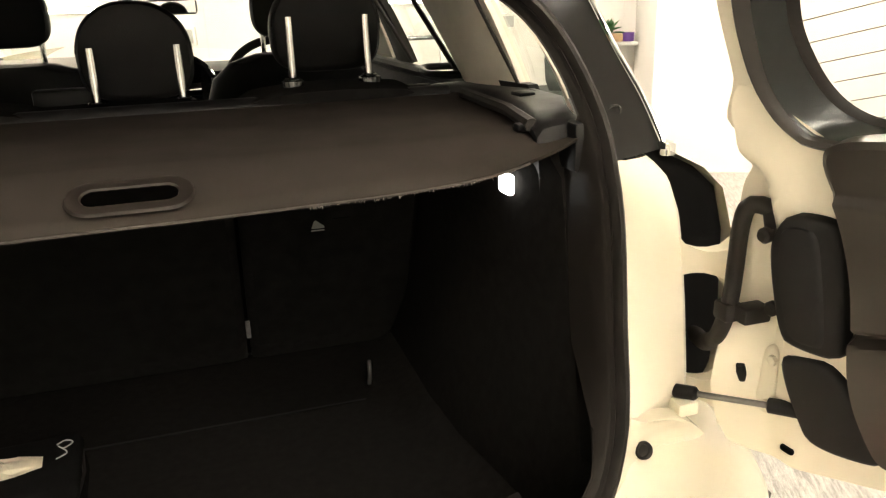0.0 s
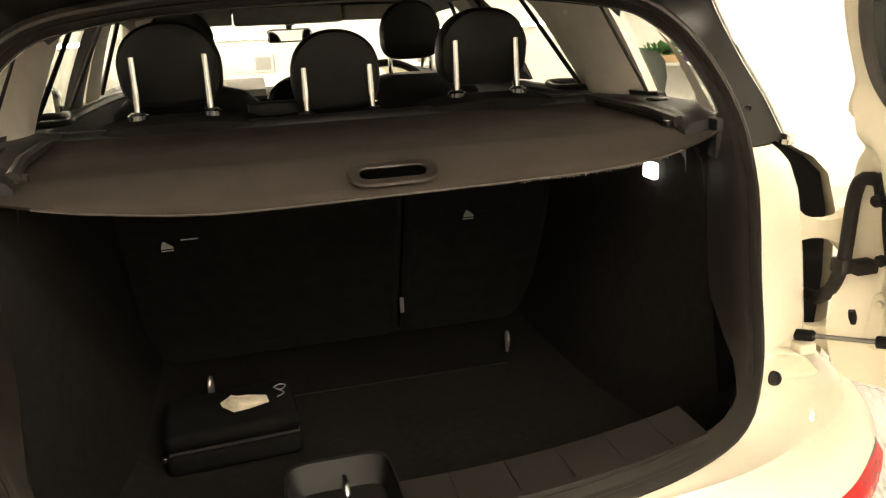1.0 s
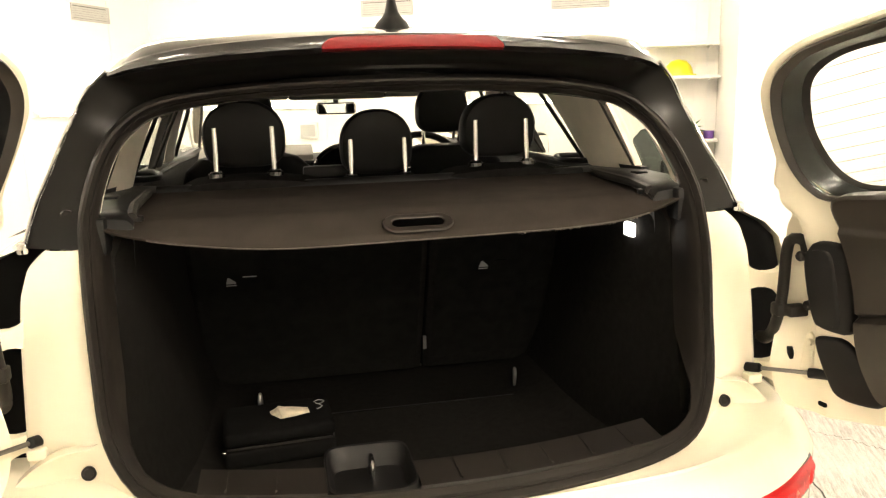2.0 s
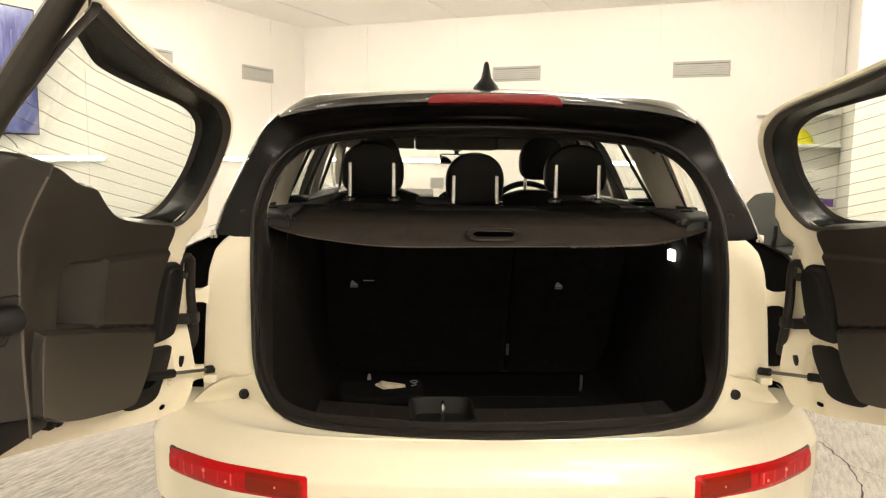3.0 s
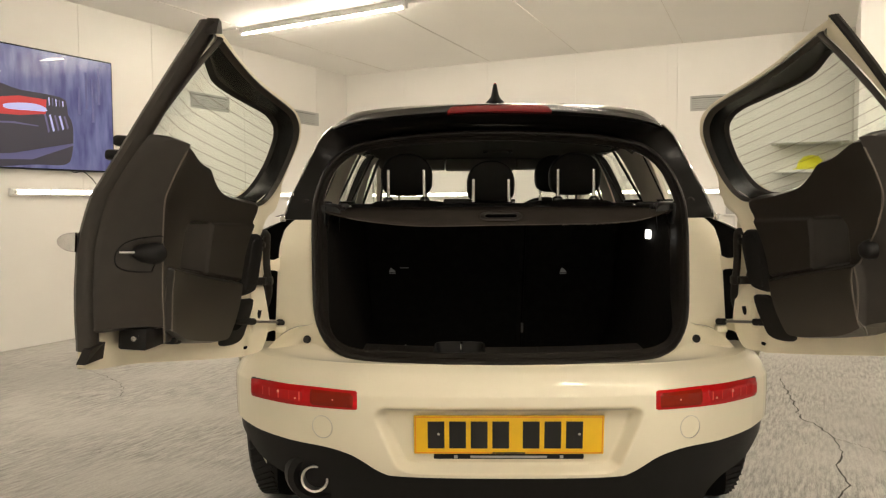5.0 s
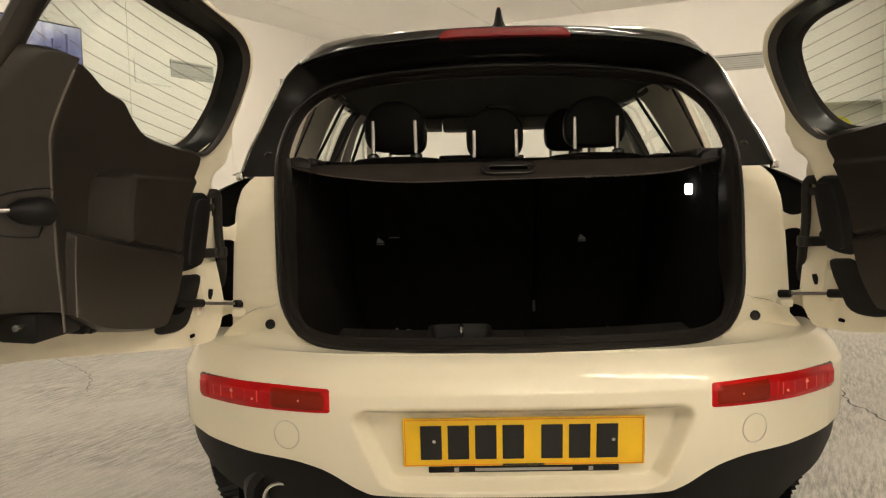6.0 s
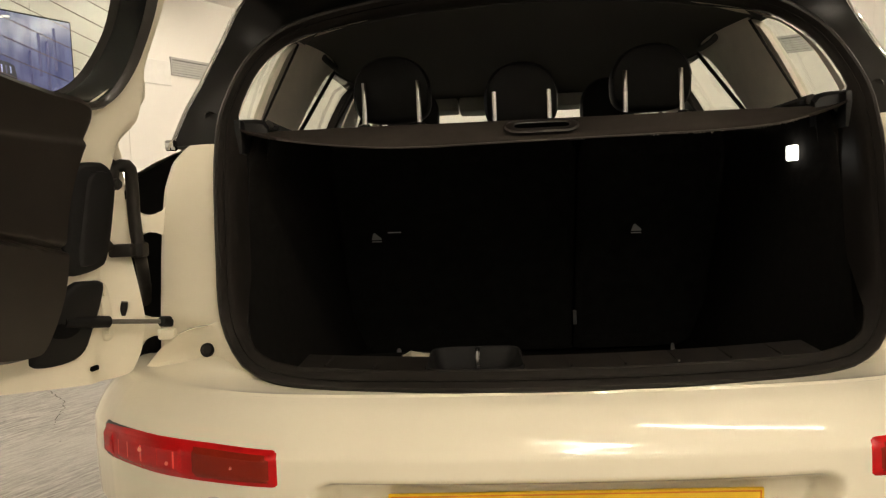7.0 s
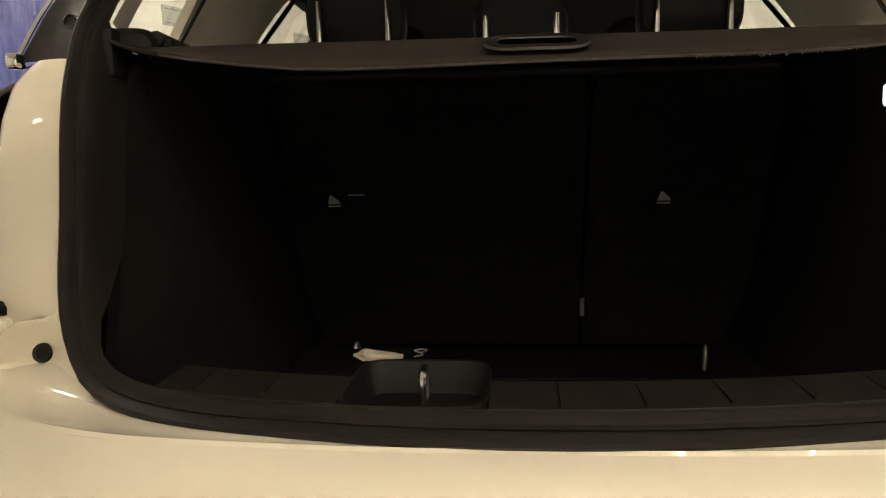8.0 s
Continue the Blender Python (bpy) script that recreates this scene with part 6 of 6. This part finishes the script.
# ---- luggage cover ----
LIPZ = smooth_table([(-0.552, 1.050), (-0.515, 1.040), (-0.41, 1.021), (-0.25, 1.006), (0.0, 1.008), (0.2, 1.010), (0.32, 1.012), (0.43, 1.020), (0.515, 1.039), (0.552, 1.050)])


def cover_edge(x):
    """Rear edge of the cover, and the sag of its lip."""
    return 0.335 + 0.09 * x * x, LIPZ(x)


def luggage_cover():
    c = new("luggage_cover")
    c.parent = car
    c["label"] = "dark vinyl roller luggage cover pulled shut, frayed edge"
    rings = []
    for k in range(-30, 31):
        f = k / 30
        x = 0.550 * f
        ye, ze = cover_edge(x)
        crease = 0.440 + 0.01 * f * f
        sag = 0.004 * math.cos(5 * f)
        end = max(0, (abs(f) - 0.9) / 0.1)
        ring = [Vector((x, ye + 0.004, ze + 0.002 + 0.004 * end ** 2)), Vector((x, ye, ze + 0.003 + 0.004 * end ** 2)), Vector((x, ye - 0.001, ze + 0.008 + 0.003 * end ** 2))]
        for g in (0.2, 0.4, 0.6, 0.8, 0.95, 1.05):
            y = ye + (crease - ye) * min(g, 1.08)
            z = ze + 0.008 + (max(1.060, ze + 0.012) - ze - 0.008) * (1 - (1 - min(1, g)) ** 1.35)
            ring.append(Vector((x, y, z - sag * math.sin(math.pi * min(1, g)))))
        for g in (0.25, 0.5, 0.75, 1.0):
            y = crease + (0.835 - crease) * g
            ring.append(Vector((x * (1 + 0.01 * g), y, 1.060 + 0.008 * g - 0.003 * math.sin(math.pi * g))))
        rings.append(ring)
    part("sheet", strip(rings), COVER, c, "dark brown vinyl sheet", angle=80)
    part("cassette", tube([(-0.53, 0.845, 1.062), (0.53, 0.845, 1.062)], 0.020, 14), BLACKPL, c)
    # recessed pull
    hx, hy, hz = 0.009, 0.366, 1.0385
    n = Vector((0, -0.44, 0.90)).normalized()
    up = Vector((0, 0.90, 0.44)).normalized()
    m = Matrix((Vector((1, 0, 0)), up, n)).transposed().to_4x4()
    m.translation = (hx, hy, hz)
    rr = []
    for w, h, d in ((0.068, 0.029, 0.0005), (0.066, 0.027, 0.004), (0.058, 0.021, 0.005), (0.052, 0.015, 0.004), (0.050, 0.013, 0.001)):
        rr.append([m @ Vector(((w - h) * (1 if math.cos(a) > 0 else -1) + h * math.cos(a), h * math.sin(a), d)) for a in [2 * math.pi * (k + 0.5) / 36 for k in range(36)]])
    part("handle_rim", strip(rr, close_v=True), HANDLE, c, "moulded grip slot")
    # flat near-black patch draws the shade inside the grip; nothing is hollowed out
    rr = [[m @ Vector(((w - h) * (1 if math.cos(a) > 0 else -1) + h * math.cos(a), h * math.sin(a), d)) for a in [2 * math.pi * (k + 0.5) / 36 for k in range(36)]] for w, h, d in ((0.0505, 0.0135, 0.0012), (0.049, 0.012, 0.0026), (0.02, 0.004, 0.0026))]
    part("handle_slot_shade", strip(rr, close_v=True, cap=True), SLOTSHADE, c)
    for s in (-1, 1):
        part("end_tab", boxes(((s * 0.524 - 0.028, 0.432, 1.060), (s * 0.524 + 0.028, 0.450, 1.071), 0.003, 2)), BLACKPL, c)
    rnd = random.Random(4)
    fray = bmesh.new()
    for k in range(110):
        x = 0.20 + 0.26 * rnd.random()
        ye, ze = cover_edge(x)
        L = 0.001 + 0.0036 * rnd.random() ** 3
        tube([(x, ye + 0.001, ze + 0.003), (x + rnd.uniform(-0.002, 0.002), ye - 0.001, ze + 0.003 - L)], [0.0004, 0.0002], 4, bm=fray)
    part("frayed_threads", fray, THREAD, c, "pale frayed threads along the edge", smooth=False)
    edge = [(x, cover_edge(x)[0] - 0.0005, cover_edge(x)[1] + 0.004 ) for x in [0.48 * k / 40 for k in range(-40, 41)]]
    part("edge_binding", tube(edge, 0.0018, 5), EDGEB, c)


SLOTSHADE = mat("slot_shade_black", (0.0012, 0.0011, 0.001), 1.0, spec=0.0)
THREAD = mat("pale_thread", (0.36, 0.33, 0.29), 0.9)
HANDLE = mat("moulded_brown_plastic", (0.018, 0.0145, 0.0125), 0.4, var=0.1, scale=40, spec=0.35)
EDGEB = mat("worn_edge", (0.045, 0.038, 0.033), 0.7, var=0.5, scale=60)
luggage_cover()


# ---- boot fittings ----
def scoop():
    s = new("latch_scoop")
    s.parent = car
    s["label"] = "moulded latch recess with a steel striker"
    cx, w = -0.124, 0.088
    rr = []
    for f, y0, y1, z in ((0.86, 0.064, 0.245, 0.654), (0.85, 0.066, 0.243, 0.662), (0.82, 0.072, 0.236, 0.662), (0.77, 0.086, 0.222, 0.645), (0.68, 0.100, 0.208, 0.632)):
        ring = []
        for k in range(40):
            a = 2 * math.pi * (k + 0.5) / 40
            ca, sa = math.cos(a), math.sin(a)
            ring.append(Vector((cx + math.copysign(abs(ca) ** 0.35, ca) * w * f, (y0 + y1) / 2 + math.copysign(abs(sa) ** 0.35, sa) * (y1 - y0) / 2, z)))
        rr.append(ring)
    rr.insert(0, [Vector((p.x, p.y, 0.60)) for p in rr[0]])
    part("recess", strip(rr, close_v=True, cap=True), BLACKPL, s)
    part("striker", tube(spline([(-0.120, 0.142, 0.634), (-0.120, 0.144, 0.664), (-0.120, 0.152, 0.671), (-0.120, 0.172, 0.671), (-0.120, 0.180, 0.664), (-0.120, 0.182, 0.634)], 20), 0.0042, 8), STEEL, s, "steel striker loop")


scoop()
for x in (-0.36, -0.28, 0.02, 0.10, 0.18, 0.26, 0.34):
    y = SEALY(x, 0.66) * 0.75 + 0.012
    part("sill_rib", boxes(((x - 0.0015, y + 0.034, 0.6585), (x + 0.0015, y + 0.104, 0.6626))), DULLTRIM, car, smooth=False)
SCUFF = mat("worn_black_strip", (0.05, 0.045, 0.04), 0.35, var=0.8, scale=90, bump=0.6, bscale=150)
part("worn_sill_patch", boxes(((0.02, 0.046, 0.643), (0.12, 0.060, 0.6475))), SCUFF, car, smooth=False)
part("boot_lamp", boxes(((0.500, 0.478, 0.960), (0.512, 0.517, 0.990), 0.004, 2)), LAMPGLOW, car, "lit boot lamp")


def lashing_eye(x, y, z):
    part("lashing_eye", tube(spline([(x, y - 0.008, z - 0.03), (x + 0.002, y - 0.012, z), (x + 0.004, y, z + 0.016), (x + 0.006, y + 0.012, z), (x + 0.006, y + 0.01, z - 0.03)], 16), 0.0042, 8), TIP, car, "bright steel lashing eye")


lashing_eye(0.358, 0.90, 0.504)
lashing_eye(-0.336, 0.856, 0.520)
lashing_eye(-0.41, 0.30, 0.50)
part("floor_hatch_edge", boxes(((-0.40, 0.84, 0.4665), (0.44, 0.846, 0.4685))), BLACKPL, car, smooth=False)

# ---- things in the boot ----
case = thing("zip_case", "black padded zip case lying in the boot", "case", at=(-0.285, 0.675, 0.467))
case.rotation_euler = (0, 0, radians(4))
part("case_body", boxes(((-0.125, -0.085, 0.0), (0.125, 0.085, 0.05), 0.014, 3)), CASE, case)
part("case_lid", boxes(((-0.125, -0.085, 0.052), (0.125, 0.085, 0.085), 0.014, 3)), CASE, case)
part("zip", tube([(-0.118, -0.086, 0.051), (0.118, -0.086, 0.051), (0.126, 0, 0.051), (0.118, 0.086, 0.051)], 0.003, 6), RUBBER, case)
part("zip_pull", boxes(((-0.130, -0.094, 0.042), (-0.120, -0.086, 0.052), 0.002, 1)), STEEL, case)
part("chalk_mark", tube(spline([(0.088, 0.045, 0.0862), (0.10, 0.055, 0.0862), (0.112, 0.045, 0.0862), (0.10, 0.03, 0.0862), (0.09, 0.04, 0.0862), (0.105, 0.015, 0.0862), (0.09, 0.0, 0.0862)], 30), 0.0012, 4), GREYPRINT, case)
note = thing("paper_scrap", "crumpled cream paper scrap on the black case", "paper", at=(-0.266, 0.672, 0.5535))
rnd = random.Random(9)
pl = [(-0.038, 0.010), (-0.024, 0.030), (-0.006, 0.027), (0.012, 0.033), (0.050, 0.022), (0.054, -0.012), (0.018, -0.028), (-0.012, -0.032), (-0.034, -0.010)]
bm = bmesh.new()
for lay in range(2):
    mid = bm.verts.new((0, 0, 0.008 + 0.004 * lay))
    vs = [bm.verts.new((x * (1 - 0.25 * lay), y * (1 - 0.2 * lay), 0.001 + 0.003 * lay + rnd.random() * (0.008 if x < 0.01 else 0.002))) for x, y in pl]
    inn = [bm.verts.new((x * 0.5, y * 0.5, 0.003 + 0.003 * lay + rnd.random() * (0.012 if x < 0.01 else 0.004))) for x, y in pl]
    for k in range(len(pl)):
        j = (k + 1) % len(pl)
        bm.faces.new((vs[k], vs[j], inn[j], inn[k]))
        bm.faces.new((inn[k], inn[j], mid))
part("sheet", bm, PAPER, note, smooth=False)


# ---- things by the far wall ----
def shelf(u0, u1, z, depth=0.33):
    t = thing("wall_shelf", "white wall shelf on brackets", "shelf", "wall shelves")
    t.matrix_basis = ROOM @ Matrix.Translation(((u0 + u1) / 2, V1 - 0.008, z))
    w = (u1 - u0) / 2
    part("board", boxes(((-w, -depth, -0.025), (w, 0, 0), 0.003, 1)), WHITEPL, t, smooth=False)
    for s in (-1, 1):
        part("bracket", boxes(((s * w * 0.8 - 0.01, -depth * 0.8, -0.04), (s * w * 0.8 + 0.01, 0, -0.025)), ((s * w * 0.8 - 0.01, -0.02, -0.20), (s * w * 0.8 + 0.01, 0, -0.04))), WHITEPL, t, smooth=False)


shelf(0.33, 0.99, 1.385)
shelf(0.52, 0.99, 0.84)
shelf(0.30, 0.97, 1.66)


def room_thing(name, label, category, u, v, z):
    t = thing(name, label, category)
    t.matrix_basis = ROOM @ Matrix.Translation((u, v, z))
    return t


hat = room_thing("hard_hat", "bright yellow domed plastic helmet on the shelf", "helmet", 0.65, 6.10, 1.386)
prof = [(0.155, 0.0), (0.15, 0.012), (0.125, 0.014), (0.118, 0.05), (0.10, 0.09), (0.065, 0.118), (0.02, 0.13)]
part("dome", strip([[Vector((r * 1.0 * math.cos(a), r * 0.85 * math.sin(a), z)) for a in [2 * math.pi * k / 28 for k in range(28)]] for r, z in prof], close_v=True, cap=True), LIME, hat)
part("ridge", tube([(-0.11, 0, 0.06), (-0.06, 0, 0.118), (0, 0, 0.132), (0.06, 0, 0.118), (0.11, 0, 0.06)], 0.008, 8), LIME, hat)

plant = room_thing("pot_plant", "leafy green plant in a low wooden tray", "plant", 0.70, 6.07, 0.841)
part("tray", boxes(((-0.17, -0.10, 0.0), (0.17, 0.10, 0.06), 0.006, 2)), WOOD, plant)
rnd = random.Random(3)
bm = bmesh.new()
for k in range(90):
    a, e = rnd.uniform(0, 6.28), rnd.uniform(0.1, 1.4)
    L = rnd.uniform(0.08, 0.17)
    b = Vector((rnd.uniform(-0.1, 0.1), rnd.uniform(-0.05, 0.05), 0.06))
    d = Vector((math.cos(a) * math.cos(e), 0.7 * math.sin(a) * math.cos(e), math.sin(e)))
    s = d.cross(Vector((0, 0, 1))).normalized() * rnd.uniform(0.015, 0.035)
    tip = b + d * L + Vector((0, 0, -0.03))
    midp = b + d * L * 0.6
    vs = [bm.verts.new(p) for p in (b + d * 0.03, midp + s, tip, midp - s)]
    bm.faces.new(vs)
part("foliage", bm, GREEN, plant, "many small green leaves", smooth=False)
tub = room_thing("purple_tub", "small purple plastic tub on the shelf", "tub", 0.92, 6.06, 0.841)
part("body", tube([(0, 0, 0.0), (0, 0, 0.055)], 0.045, 18), PURPLE, tub)
part("lid", tube([(0, 0, 0.0555), (0, 0, 0.068)], 0.047, 18), PURPLE, tub)


def office_chair():
    t = thing("office_chair", "dark grey mesh office chair standing by the wall", "chair")
    t.matrix_basis = ROOM @ Matrix.Translation((0.42, 5.75, 0)) @ Matrix.Rotation(radians(200), 4, "Z")
    MESH = mat("grey_mesh", (0.05, 0.055, 0.05), 0.9, var=0.3, scale=120, bump=0.5, bscale=600)
    rings = []
    for z, w, y in ((0.52, 0.19, 0.22), (0.60, 0.23, 0.25), (0.75, 0.245, 0.26), (0.88, 0.225, 0.255), (0.95, 0.16, 0.25), (0.97, 0.08, 0.25)):
        rings.append([Vector((w * math.cos(a), y + 0.03 * math.sin(a) + 0.06 * math.cos(a) ** 2 * -1, z)) for a in [2 * math.pi * k / 24 for k in range(24)]])
    part("backrest", strip(rings, close_v=True, cap=True), MESH, t)
    part("seat", boxes(((-0.24, -0.22, 0.44), (0.24, 0.24, 0.52), 0.035, 3)), MESH, t)
    part("back_stem", tube([(0, 0.20, 0.45), (0, 0.26, 0.55), (0, 0.28, 0.7)], 0.02, 8), BLACKPL, t)
    part("column", tube([(0, 0, 0.10), (0, 0, 0.44)], 0.03, 12), BLACKPL, t)
    for k in range(5):
        a = 2 * math.pi * k / 5
        part("foot", tube([(0, 0, 0.11), (0.28 * math.cos(a), 0.28 * math.sin(a), 0.075)], [0.025, 0.015], 8), BLACKPL, t)
        part("castor", tube([(0.28 * math.cos(a) - 0.012, 0.28 * math.sin(a), 0.03), (0.28 * math.cos(a) + 0.012, 0.28 * math.sin(a), 0.03)], 0.03, 12), BLACKPL, t)


office_chair()


def socket(u, v, z, face, w=0.15, h=0.13, cable=True):
    t = thing("wall_socket", "white plastic wall socket box with a hanging cable", "socket", "wall sockets")
    t.matrix_basis = ROOM @ Matrix.Translation((u, v, z)) @ Matrix.Rotation(radians(face), 4, "Z")
    part("case", boxes(((-w / 2, -0.045, -h / 2), (w / 2, 0, h / 2), 0.008, 2)), WHITEPL, t)
    part("face", boxes(((-w / 2 + 0.02, -0.049, -h / 2 + 0.02), (w / 2 - 0.02, -0.044, h / 2 - 0.02), 0.002, 1)), VENT, t)
    if cable:
        part("cable", tube([(0.02, -0.02, -h / 2), (0.025, -0.02, -0.25), (0.02, -0.015, -z + 0.02)], 0.006, 6), WHITEPL, t)


socket(-0.06, V1 - 0.008, 1.01, 0)
socket(-2.93, V1 - 0.008, 0.95, 0, 0.2, 0.16, False)
board = thing("wall_board", "blank pale rectangular board on the wall", "board")
board.matrix_basis = ROOM @ Matrix.Translation((U0 + 0.008, 3.39, 2.03)) @ Matrix.Rotation(radians(90), 4, "Z")
part("sheet", boxes(((-0.20, -0.012, -0.10), (0.20, 0, 0.10), 0.002, 1)), WHITEPL, board, smooth=False)

# cracks in the floor, as thin dark seams
def crack(pts2, w, seed):
    rnd = random.Random(seed)
    sp = spline([(x, y, 0) for x, y in pts2], 60)
    bm = bmesh.new()
    prev = None
    for i, p in enumerate(sp):
        q = sp[min(i + 1, 59)] - sp[max(i - 1, 0)]
        n = Vector((-q.y, q.x, 0)).normalized()
        off = n * rnd.uniform(-0.012, 0.012)
        ww = w * rnd.uniform(0.4, 1.3)
        a, b = bm.verts.new(p + off + n * ww + Vector((0, 0, 0.0012))), bm.verts.new(p + off - n * ww + Vector((0, 0, 0.0012)))
        if prev:
            bm.faces.new((prev[0], prev[1], b, a))
        prev = (a, b)
    return bm


CRACK = mat("crack_shadow", (0.05, 0.045, 0.04), 0.9)
WORLD_TO_ROOM = ROOM.inverted()
for k, c in enumerate(([(1.84, 2.60), (1.73, 2.23), (1.67, 2.01), (1.59, 1.74), (1.61, 1.60), (1.58, 1.42), (1.53, 1.22), (1.43, 1.07), (1.38, 0.94), (1.36, 0.84), (1.27, 0.71), (1.15, 0.40)], [(1.58, 1.42), (1.75, 1.15), (2.0, 0.85)], [(-2.6, 2.9), (-2.2, 2.5), (-2.0, 2.1)])):
    ob = part("crack", crack([(WORLD_TO_ROOM @ Vector((x, y, 0))).to_2d() for x, y in c], 0.0035 if k == 0 else 0.002, k), CRACK, floor_ob, smooth=False)
